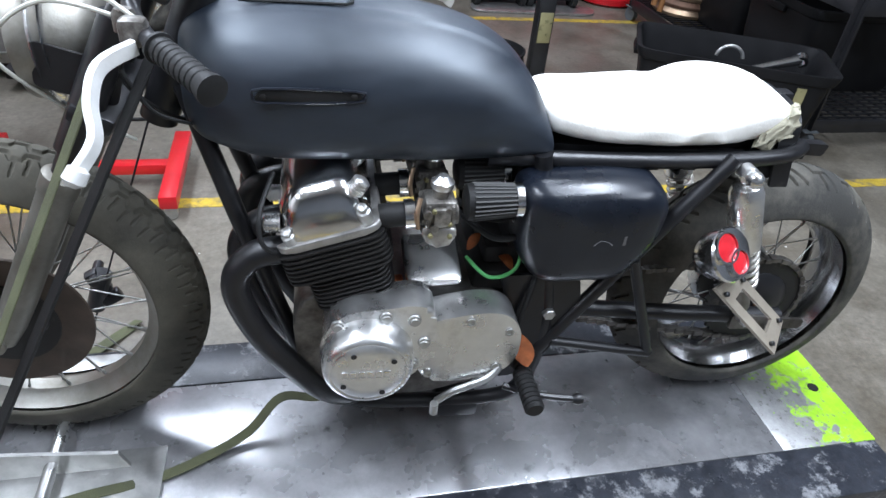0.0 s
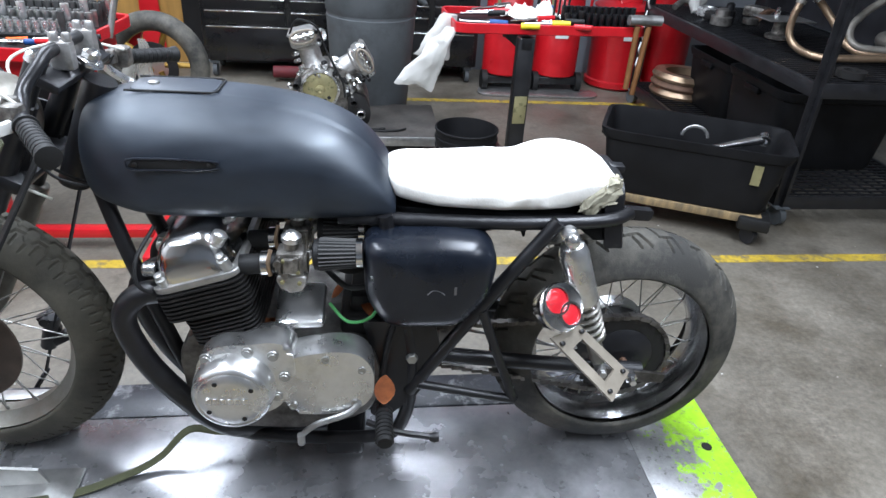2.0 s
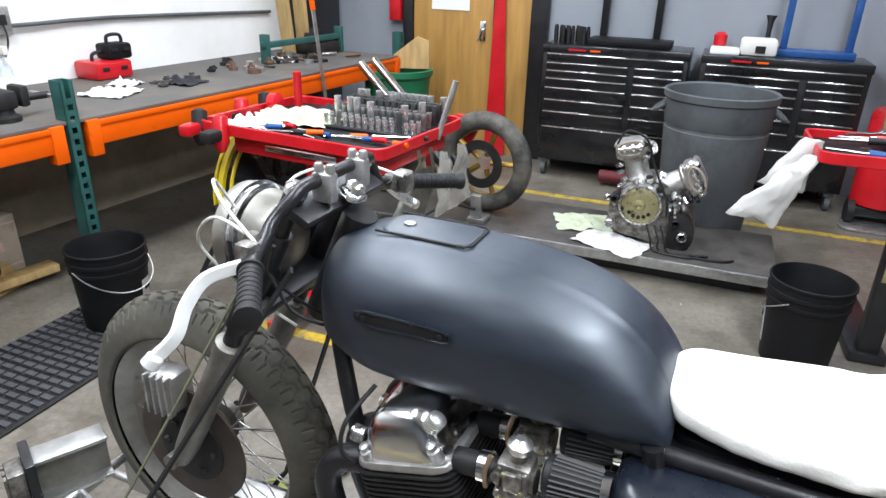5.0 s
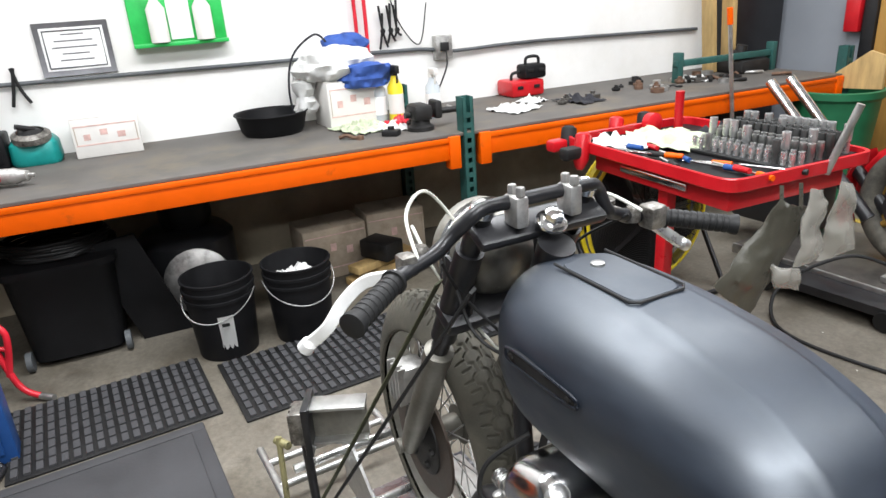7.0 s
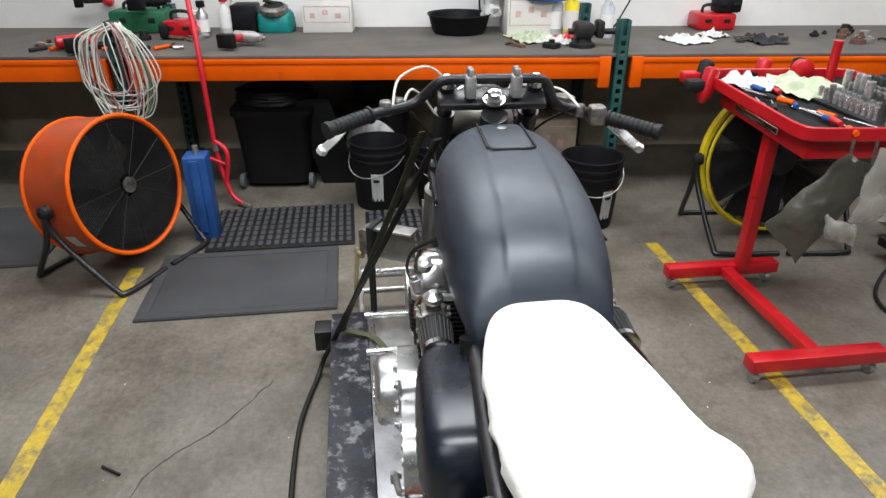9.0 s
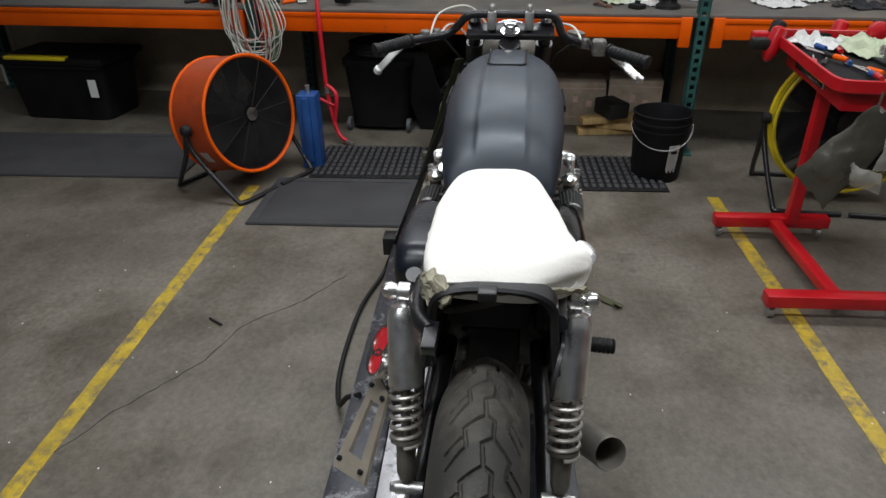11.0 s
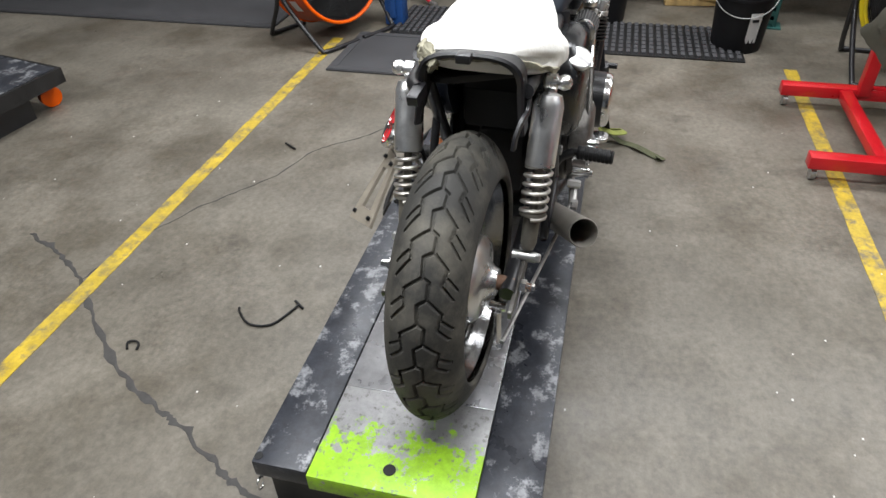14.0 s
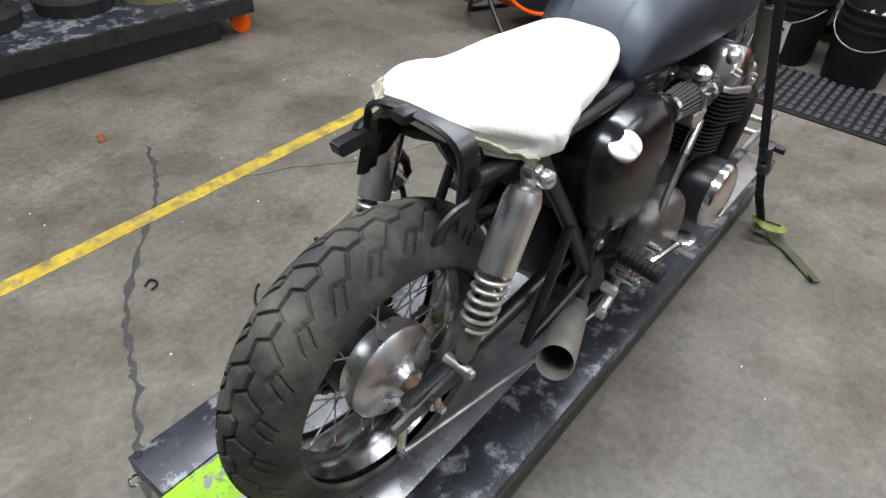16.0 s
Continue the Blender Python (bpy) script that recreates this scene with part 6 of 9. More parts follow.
lathe(bm, [(0.12, 0.06), (0.16, 0.05), (0.175, 0.02)], (-0.79, -0.79, ZB), (0.25, 0, 1), 20)
rod(bm, (-0.75, -0.77, ZB + 0.165), (-0.72, -0.84, ZB + 0.19), 0.012)
part("knob", on_bench(bm), SOFT_BLACK, t)
bm = B()
box(bm, -0.9, -0.72, -1.05, -0.9, ZB + 0.001, ZB + 0.16, 0.012)
box(bm, -0.715, -0.712, -1.03, -0.92, ZB + 0.03, ZB + 0.13, 0.002)
solid("black_box", on_bench(bm), PLASTIC_BLACK, "plain black equipment box on the bench", "box")
tool_case(-0.6, -1.3, ZB, 0.18, 0.16, 0.1, RED_PAINT, "low red case on the bench")
tool_case(-0.85, 1.95, ZB, 0.24, 0.2, 0.1, RED_PAINT, "red battery charger on the bench")
tool_case(-0.83, 2.02, ZB + 0.101, 0.16, 0.12, 0.09, PLASTIC_BLACK, "black battery on the red charger")
tool_case(-0.82, -1.6, ZB, 0.34, 0.22, 0.13, DARK_GREEN, "dark green tool box on the bench")
power_tool(-0.84, -1.8, ZB + 0.131, 0.4, RED_PAINT, "red and black grinder lying on the tool box")
power_tool(-0.8, -1.52, ZB + 0.131, 1.5, PLASTIC_BLACK, "black power tool lying on the tool box")
bottle(-0.66, -1.36, BLUE, BLUE, 0.1, 0.04, False, "small blue jar on the bench")
bottle(-0.72, -1.27, CARTON, CARTON, 0.13, 0.045, False, "white plastic jar on the bench")
# loose parts
rnd = random.Random(7)
for k in range(26):
    u, v = (-0.25 - rnd.random() * 0.5, 2.5 + rnd.random() * 1.2) if k < 16 else (-0.2 - rnd.random() * 0.5, -1.9 + rnd.random() * 0.7)
    bm = B()
    r = 0.025 + rnd.random() * 0.03
    if k % 3 == 0:
        lathe(bm, [(0, r), (0.02, r), (0.022, r * 0.6), (0.05, r * 0.55), (0.052, 0.004)], (u, v, ZB + 0.001), (0, 0, 1), 14)
    elif k % 3 == 1:
        tube(bm, [(u, v, ZB + 0.011), (u + 0.05, v + 0.03, ZB + 0.016), (u + 0.06, v + 0.1, ZB + 0.012)], 0.011, 8)
    else:
        lathe(bm, [(0, r), (0, r * 1.3), (0.025, r * 1.3), (0.025, r)], (u, v, ZB + 0.001), (0, 0, 1), 16, closed=True)
    solid("engine_part", on_bench(bm), (CAST, DARK_CAST, STEEL, RUST)[k % 4], "small loose greasy metal engine part on the bench", "engine part", "parts on the bench")
for k in range(9):
    v = -1.95 + k * 0.09
    bm = B()
    tube(bm, [(-0.12 - 0.03 * (k % 3), v, ZB + 0.012), (-0.2 - 0.04 * (k % 2), v + 0.05, ZB + 0.012)], 0.01, 8, 1)
    solid("hand_tool", on_bench(bm), (SOFT_BLACK, ORANGE, STEEL)[k % 3], "hand tool lying on the bench edge", "hand tool", "tools on the bench")

rnd = random.Random(41)
BITS = ((-0.42, 2.3, 0.5, 10), (-0.5, 3.0, 0.5, 12), (-0.3, 0.75, 0.25, 6), (-0.3, -1.5, 0.5, 8))
for u0, v0, spread, count in BITS:
    for k in range(count):
        u, v, r = u0 + rnd.uniform(-0.16, 0.16), v0 + rnd.uniform(-spread, spread), rnd.uniform(0.014, 0.036)
        bm = B()
        kind = rnd.randrange(3)
        if kind == 0:
            h = r * rnd.uniform(0.8, 1.8)
            lathe(bm, [(0, r * 0.7), (h * 0.3, r), (h * 0.7, r), (h * 0.75, r * 0.6), (h, r * 0.6)], (u, v, ZB), (0, 0, 1), 14)
            bolt(bm, (u, v, ZB + h - 0.001), (0, 0, 1), r * 0.4, r * 0.4)
        elif kind == 1:
            a = rnd.uniform(0, 3.1)
            d = Vector((math.cos(a), math.sin(a), 0)) * r * 2.4
            c = Vector((u, v, ZB + r * 0.4))
            tube(bm, [c - d, c - d * 0.3 + Vector((0, 0, r * 0.5)), c + d * 0.4, c + d], r * 0.4, 8)
            lathe(bm, [(-r * 0.4, r * 0.4), (-r * 0.4, r * 0.8), (r * 0.4, r * 0.8), (r * 0.4, r * 0.4)], c + d, (0, 0, 1), 12)
        else:
            box(bm, -r * 1.3, r * 1.3, -r, r, 0, r * 0.9, r * 0.2, Matrix.Translation((u, v, ZB)) @ Matrix.Rotation(rnd.uniform(0, 3), 4, "Z"))
            rod(bm, (u, v, ZB + r * 0.8), (u, v, ZB + r * 1.4), r * 0.5)
        solid("machine_part", on_bench(bm), (DARK_CAST, OILY_CASE, RUST, CAST, SOFT_BLACK)[rnd.randrange(5)], "small greasy machine part lying on the bench", "machine part", "parts on the bench")
# wall things behind the bench
UW = -0.955
bm = B()
box(bm, UW - 0.3, UW, -4.2, 4.2, 0, 3.4)
pad = on_bench(bm)
solid("wall_lining", pad, WHITE_WALL, "white painted wall lining behind the bench", "wall", kind="structure")
bm = B()
box(bm, UW, UW + 0.008, -4.0, 3.9, 0.0, 0.78)
solid("wall_dado", on_bench(bm), LOWER_WALL, "dirty cream lower wall under the bench", "wall", kind="structure")
t = thing("framed_certificate", "framed certificate with an ornate border hanging on the white wall", "picture frame", bpos(UW, -0.52, 1.18))
bm = B()
ring_loft(bm, [[(UW + 0.001, -0.69, 1.18), (UW + 0.001, -0.36, 1.18), (UW + 0.001, -0.36, 1.43), (UW + 0.001, -0.69, 1.43)], [(UW + 0.018, -0.69, 1.18), (UW + 0.018, -0.36, 1.18), (UW + 0.018, -0.36, 1.43), (UW + 0.018, -0.69, 1.43)], [(UW + 0.012, -0.673, 1.197), (UW + 0.012, -0.377, 1.197), (UW + 0.012, -0.377, 1.413), (UW + 0.012, -0.673, 1.413)]])
part("frame", on_bench(bm), TRIM, t)
bm = B()
box(bm, UW + 0.012, UW + 0.0135, -0.665, -0.385, 1.205, 1.405)
sheet = part("certificate", on_bench(bm), PAPER, t)
bm = B()
for k in range(5):
    w = (0.1, 0.17, 0.2, 0.12, 0.15)[k]
    box(bm, UW + 0.0136, UW + 0.0142, -0.525 - w / 2, -0.525 + w / 2, 1.37 - k * 0.03, 1.376 - k * 0.03)
ring = []
part("print", on_bench(bm), TRIM, sheet)
bm = B()
tube(bm, [(UW + 0.0142, -0.652, 1.218), (UW + 0.0142, -0.398, 1.218), (UW + 0.0142, -0.398, 1.392), (UW + 0.0142, -0.652, 1.392), (UW + 0.0142, -0.652, 1.218)], 0.004, 6, 1)
part("border", on_bench(bm), PLASTIC_GREY, sheet)
t = thing("eyewash_station", "green wall-mounted eyewash station with two bottles", "eyewash station", bpos(UW, -0.03, 1.27))
bm = B()
box(bm, UW + 0.001, UW + 0.03, -0.26, 0.2, 1.28, 1.6, 0.008)
box(bm, UW + 0.03, UW + 0.09, -0.26, 0.2, 1.28, 1.3, 0.004)
part("back_board", on_bench(bm), GREEN_PLASTIC, t)
for v in (-0.13, 0.09):
    bm = B()
    lathe(bm, [(0, 0.045), (0.16, 0.045), (0.2, 0.02), (0.22, 0.02)], (UW + 0.075, v, 1.302), (0, 0, 1), 20)
    part("bottle", on_bench(bm), CARTON, t)
bm = B()
box(bm, UW + 0.031, UW + 0.033, -0.075, 0.035, 1.31, 1.5)
part("notice", on_bench(bm), PAPER, t)
bm = B()
tube(bm, [(UW + 0.02, -4.0, 1.2), (UW + 0.02, -0.9, 1.165), (UW + 0.02, 0.42, 1.15), (UW + 0.02, 1.3, 1.14), (UW + 0.03, 1.5, 1.11), (UW + 0.02, 2.14, 1.12), (UW + 0.02, 3.5, 1.09)], 0.011, 10, 3)
pipe = solid("conduit_pipe", on_bench(bm), PLASTIC_GREY, "grey steel conduit running along the white wall", "pipe")
for v, z in ((-1.02, 1.15), (1.45, 1.12)):
    t = thing("outlet_box", "grey metal outlet box on the conduit", "outlet box", bpos(UW, v, z), "outlet boxes")
    bm = B()
    box(bm, UW + 0.001, UW + 0.06, v - 0.055, v + 0.055, z - 0.05, z + 0.09, 0.006)
    part("box_body", on_bench(bm), CAST, t)
    bm = B()
    box(bm, UW + 0.06, UW + 0.085, v - 0.03, v + 0.02, z, z + 0.05, 0.004)
    part("plug", on_bench(bm), SOFT_BLACK, t)
    bm = B()
    tube(bm, [(UW + 0.08, v, z), (UW + 0.11, v - 0.02, z - 0.1), (UW + 0.06, v - 0.1, z - 0.3), (UW + 0.1, v - 0.12, ZB + 0.02)], 0.005, 7)
    part("cord", on_bench(bm), WIRE_WHITE if v < 0 else SOFT_BLACK, t)
for v in (0.91, 0.97):
    bm = B()
    tube(bm, [(UW + 0.03, v, 0.98), (UW + 0.03, v + 0.005, 1.4), (UW + 0.03, v - 0.01, 2.0)], 0.011, 10)
    solid("air_hose", on_bench(bm), RED_PLASTIC, "red air hose hanging down the white wall", "hose", "air hoses")
for k, v in enumerate((1.07, 1.12, 1.16)):
    t = thing("hanging_tool", "black pliers hanging on the wall above the bench", "hand tool", bpos(UW, v, 1.2), "tools on the wall")
    bm = B()
    tube(bm, [(UW + 0.03, v - 0.02, 1.16 + 0.03 * k), (UW + 0.03, v, 1.26), (UW + 0.03, v + 0.01, 1.36 + 0.05 * k)], 0.007, 8)
    tube(bm, [(UW + 0.03, v + 0.03, 1.17 + 0.03 * k), (UW + 0.03, v + 0.005, 1.26), (UW + 0.03, v - 0.01, 1.4)], 0.007, 8)
    bolt(bm, (UW + 0.032, v + 0.003, 1.262), (1, 0, 0), 0.016, 0.012)
    part("tool", on_bench(bm), SOFT_BLACK, t)
bm = B()
tube(bm, [(UW + 0.03, 1.12, 1.5), (UW + 0.03, 1.18, 1.3), (UW + 0.03, 1.3, 1.17), (UW + 0.03, 1.36, 1.4)], 0.004, 6)
solid("power_cord", on_bench(bm), SOFT_BLACK, "thin black cord hanging on the wall", "cord")
t = thing("pliers", "pliers hanging from the conduit", "hand tool", bpos(UW, -0.82, 1.1))
bm = B()
tube(bm, [(UW + 0.03, -0.85, 1.06), (UW + 0.03, -0.83, 1.14), (UW + 0.03, -0.81, 1.24)], 0.008, 8)
tube(bm, [(UW + 0.03, -0.77, 1.07), (UW + 0.03, -0.8, 1.14), (UW + 0.03, -0.82, 1.24)], 0.008, 8)
part("tool", on_bench(bm), SOFT_BLACK, t)
for k, (v, a) in enumerate(((3.42, 0.06), (3.56, 0.02))):
    bm = B()
    box(bm, -0.05, 0.05, -0.02, 0.02, 0, 2.3, 0.003, Matrix.Translation((UW + 0.25 + 0.03 * k, v, 0.805)) @ Matrix.Rotation(-a, 4, "Y") @ Matrix.Rotation(0.05, 4, "X"))
    solid("wooden_plank", on_bench(bm), PINE, "pine plank leaning upright against the wall", "plank", "leaning planks")
bm = B()
box(bm, UW + 0.001, UW + 0.16, 3.66, 4.2, 0.0, 3.3, 0.004)
solid("dark_column", on_bench(bm), BLACK_METAL, "black steel column at the room corner", "column", kind="structure")
bm = B()
tube(bm, [(0.03, 2.9, 0.45), (0.02, 2.8, 1.18)], 0.012, 8, 1)
bar = solid("pry_bar", on_bench(bm), STEEL, "steel bar with an orange grip leaning on the bench edge", "bar")
bm = B()
tube(bm, [(0.02, 2.8, 1.18), (0.018, 2.788, 1.27)], 0.017, 10, 1)
part("grip", on_bench(bm), ORANGE, bar, "orange plastic grip")
t = thing("parts_stand", "dark green steel stand holding greasy parts on the bench", "stand", bpos(-0.5, 3.35, ZB))
bm = B()
box(bm, -0.52, -0.48, 2.9, 3.8, ZB + 0.1, ZB + 0.14, 0.004)
part("rail", on_bench(bm), GREEN_POST, t)
for v in (2.93, 3.77):
    bm = B()
    box(bm, -0.53, -0.47, v - 0.02, v + 0.02, ZB, ZB + 0.19, 0.003)
    part("leg", on_bench(bm), GREEN_POST, t)
bm = B()
box(bm, -0.7, -0.45, 3.45, 3.72, ZB + 0.001, ZB + 0.09, 0.02)
lathe(bm, [(0, 0.07), (0.05, 0.075), (0.06, 0.04), (0.1, 0.035)], (-0.58, 3.55, ZB + 0.085), (0.2, 0.1, 1), 20)
solid("gearbox_casting", on_bench(bm), DARK_CAST, "dark oily gearbox casting on the bench", "engine part")

# hanging wires and red hose at the bench front
t = thing("cable_bundle", "tangled bundle of white, green and red wires hanging from the bench", "cable bundle", bpos(0.02, -1.48, 0.78))
rnd = random.Random(3)
for k in range(22):
    v, w, h = -1.462 + rnd.uniform(-0.04, 0.04), rnd.uniform(0.07, 0.2), rnd.uniform(0.16, 0.37)
    u = 0.012 + rnd.random() * 0.05
    lean = rnd.uniform(-0.03, 0.05)
    bm = B()
    tube(bm, [(u - 0.06, v - 0.01, 0.96 - 0.02 * rnd.random()), (u, v - w * 0.75, 0.89), (u + 0.01, v - w * 0.95 + lean, 0.8 - h * 0.45), (u + 0.015, v - w * 0.45 + lean, 0.8 - h * 0.95), (u + 0.015, v + w * 0.1 + lean, 0.8 - h), (u + 0.01, v + w * 0.6 + lean, 0.8 - h * 0.9), (u + 0.02, v + w * 1.05, 0.8 - h * 0.4), (u, v + w * 0.7, 0.88), (u - 0.06, v + 0.01, 0.965)], 0.0034, 6, 6)
    part("wire", on_bench(bm), (WIRE_WHITE, WIRE_WHITE, WIRE_GREEN, WIRE_WHITE, WIRE_RED)[k % 5], t)
t = thing("drop_hose", "red air hose dropping past the bench to the floor", "hose", bpos(0.03, -1.0, 0))
bm = B()
tube(bm, [(-0.9, -1.2, 2.6), (-0.3, -1.15, 1.5), (0.01, -1.04, 0.86), (0.025, -1.03, 0.5), (0.03, -1.02, 0.3), (0.06, -0.97, 0.08), (0.09, -0.9, 0.02)], 0.013, 10)
part("hose", on_bench(bm), RED_PLASTIC, t)
bm = B()
tube(bm, [(0.03, -1.02, 0.36), (0.05, -0.96, 0.3), (0.05, -0.99, 0.12)], 0.013, 10)
rod(bm, (0.03, -1.09, 0.28), (0.05, -0.96, 0.23), 0.01)
part("hose_end", on_bench(bm), RED_PLASTIC, t)
bm = B()
rod(bm, (0.03, -1.02, 0.31), (0.03, -1.02, 0.35), 0.019)
part("coupling", on_bench(bm), STEEL, t)
bm = B()
rod(bm, (0.09, -0.9, 0.02), (0.13, -0.85, 0.018), 0.014)
part("coupling", on_bench(bm), STEEL, t)

# under the bench
def bucket(x, y, label, tilt=0.0, tag=True, rag_in=False, ang=0.0):
    t = thing("bucket", label, "bucket", (x, y, 0), "black buckets")
    bm = B()
    lathe(bm, [(0.001, 0.128), (0.01, 0.13), (0.27, 0.147), (0.272, 0.153), (0.285, 0.153), (0.287, 0.148), (0.31, 0.15), (0.312, 0.156), (0.325, 0.156), (0.327, 0.15), (0.355, 0.152), (0.358, 0.157), (0.366, 0.157), (0.368, 0.15), (0.36, 0.147), (0.02, 0.124), (0.015, 0.001)], (x, y, 0), (0, 0, 1), 40)
    part("pail", bm, PLASTIC_BLACK, t)
    bm = B()
    c, s = math.cos(ang), math.sin(ang)
    pts = []
    for k in range(13):
        a = math.pi * k / 12
        px, py = 0.162 * math.cos(a), 0.165 * math.sin(a)
        pts.append((x + c * py - s * px, y + s * py + c * px, 0.3 - 0.1 * math.sin(a)))
    tube(bm, pts, 0.0028, 6, 2)
    part("bail", bm, STEEL, t)
    if tag:
        bm = B()
        m = Matrix.Translation((x, y, 0)) @ Matrix.Rotation(ang, 4, "Z")
        ringv = []
        for k in range(6):
            a = 0.25 + 0.09 * k
            ringv.append((a, 0))
        lo = [m @ Vector(((0.131 + 0.002) * math.cos(a), (0.131 + 0.002) * math.sin(a), 0.06)) for a, _ in ringv]
        hi = [m @ Vector(((0.144 + 0.002) * math.cos(a), (0.144 + 0.002) * math.sin(a), 0.22)) for a, _ in ringv]
        ring_loft(bm, [lo, hi], closed=False, caps=False)
        bmesh.ops.solidify(bm, geom=bm.faces[:], thickness=0.001)
        lab = part("paper_label", bm, PAPER, t, "white printed label")
        for k in (2,):
            bm = B()
            p = m @ Vector((0.1465 * math.cos(0.45), 0.1465 * math.sin(0.45), 0.11 + 0.035 * k))
            box(bm, -0.002, 0.002, -0.016, 0.016, -0.006, 0.008, 0, Matrix.Translation(p) @ Matrix.Rotation(0.45 + ang, 4, "Z"))
            part("print", bm, SOFT_BLACK, lab)
    return t


bucket(-3.14, -0.15, "black plastic bucket with a white label under the bench", ang=-0.6)
bucket(-3.08, 0.19, "black plastic bucket with a rag inside on the mat", tag=False)
solid("rag", rag(-3.08, 0.19, 0.27, 0.18, 0.18, 0.1, 0, 5.5), GREY_CLOTH, "pale green rag stuffed into the bucket", "rag")
bucket(-2.75, 0.92, "black plastic bucket with wire bail and label on the mat", ang=-0.1)
bucket(-0.05, 1.82, "empty black plastic bucket beside the tool cart", ang=2.6)
# wheeled bin with hose
t = thing("wheeled_bin", "black wheeled bin with a coiled hose on top under the bench", "bin", bpos(-0.4, -0.72, 0))
bm = B()
ring_loft(bm, [superring(-0.38, -0.76, z, a, b2, 32, 6, "z") for z, a, b2 in ((0.03, 0.19, 0.19), (0.42, 0.22, 0.22), (0.44, 0.235, 0.235), (0.47, 0.235, 0.235))])
part("bin_body", on_bench(bm), PLASTIC_BLACK, t)
for v in (-0.96, -0.56):
    bm = B()
    lathe(bm, [(-0.012, 0.025), (-0.012, 0.045), (0.012, 0.045), (0.012, 0.025)], (-0.2, v, 0.046), (0, 1, 0), 20)
    part("wheel", on_bench(bm), PLASTIC_GREY, t)
t = thing("coiled_hose", "black hose coiled on top of the bin", "hose", bpos(-0.4, -0.76, 0.47))
rnd = random.Random(5)
for k in range(6):
    bm = B()
    pts = []
    for i in range(19):
        a = 2 * math.pi * i / 18
        pts.append((-0.38 + (0.16 + 0.02 * rnd.random()) * math.cos(a), -0.76 + (0.19 + 0.03 * rnd.random()) * math.sin(a), 0.482 + 0.013 * k + 0.006 * rnd.random()))
    pts[-1] = pts[0]
    tube(bm, pts, 0.008, 7, 3)
    part("coil", on_bench(bm), SOFT_BLACK, t)
bm = B()
slab(bm, [(-0.5, 0.0), (-0.28, 0.0), (-0.44, 0.52), (-0.66, 0.5)], "x", -0.28, -0.26, 0.004)
solid("sheet_panel", on_bench(bm), PLASTIC_BLACK, "black sheet panel leaning under the bench", "panel")
t = thing("air_tank", "dark drum-shaped air tank lying under the bench", "tank", bpos(-0.55, -0.2, 0))
bm = B()
lathe(bm, [(0, 0.1), (0.02, 0.2), (0.06, 0.24), (0.36, 0.24), (0.4, 0.2), (0.42, 0.1)], (-0.62, -0.22, 0.001), (0, 0, 1), 32)
part("tank_body", on_bench(bm), BLACK_METAL, t)
bm = B()
lathe(bm, [(0.4, 0.1), (0.46, 0.13), (0.54, 0.13), (0.56, 0.11)], (-0.62, -0.2, 0), (0, 0, 1), 24)
part("top_drum", on_bench(bm), SOFT_BLACK, t)
bm = B()
lathe(bm, [(0, 0.16), (0.03, 0.165), (0.05, 0.12), (0.055, 0.02)], (-0.36, -0.2, 0.2), (1, -0.2, 0.1), 24)
solid("metal_disc", on_bench(bm), CAST, "dull grey round lid leaning on the air tank", "disc")
for k, (u, v, a, L) in enumerate(((-0.36, 0.78, 0.2, 0.5), (-0.33, 0.88, -0.1, 0.45), (-0.34, 0.74, 0.35, 0.4))):
    bm = B()
    box(bm, -0.045, 0.045, -L / 2, L / 2, 0.0, 0.04, 0.004, Matrix.Translation((u, v, 0.001 + 0.041 * k)) @ Matrix.Rotation(a, 4, "Z"))
    solid("wood_block", on_bench(bm), PINE, "rough yellow pine block under the bench", "wood block", "wood blocks")
bm = B()
box(bm, -0.1, 0.1, -0.07, 0.07, 0, 0.1, 0.012, Matrix.Translation((-0.33, 0.74, 0.125)) @ Matrix.Rotation(0.5, 4, "Z"))
solid("dark_block", on_bench(bm), DARK_CAST, "dark oily block lying on the timber", "block")
# tote with yellow lid stripe
t = thing("storage_tote", "black storage tote with yellow lid handle under the bench", "storage tote", bpos(-0.35, -3.0, 0))
bm = B()
ring_loft(bm, [superring(-0.36, -3.05, z, a, b2, 36, 8, "z") for z, a, b2 in ((0.002, 0.2, 0.34), (0.36, 0.23, 0.38), (0.365, 0.245, 0.395), (0.385, 0.245, 0.395))])
part("tub", on_bench(bm), PLASTIC_BLACK, t)
bm = B()
box(bm, -0.62, -0.11, -3.46, -2.64, 0.386, 0.44, 0.015)
lid = part("lid", on_bench(bm), PLASTIC_BLACK, t)
bm = B()
box(bm, -0.16, -0.095, -3.36, -2.9, 0.425, 0.452, 0.01)
part("lid_handle", on_bench(bm), YELLOW_PLASTIC, lid, "yellow lid handle")
bm = B()
box(bm, -0.118, -0.114, -2.78, -2.72, 0.18, 0.3)
part("sticker", on_bench(bm), PAPER, t)

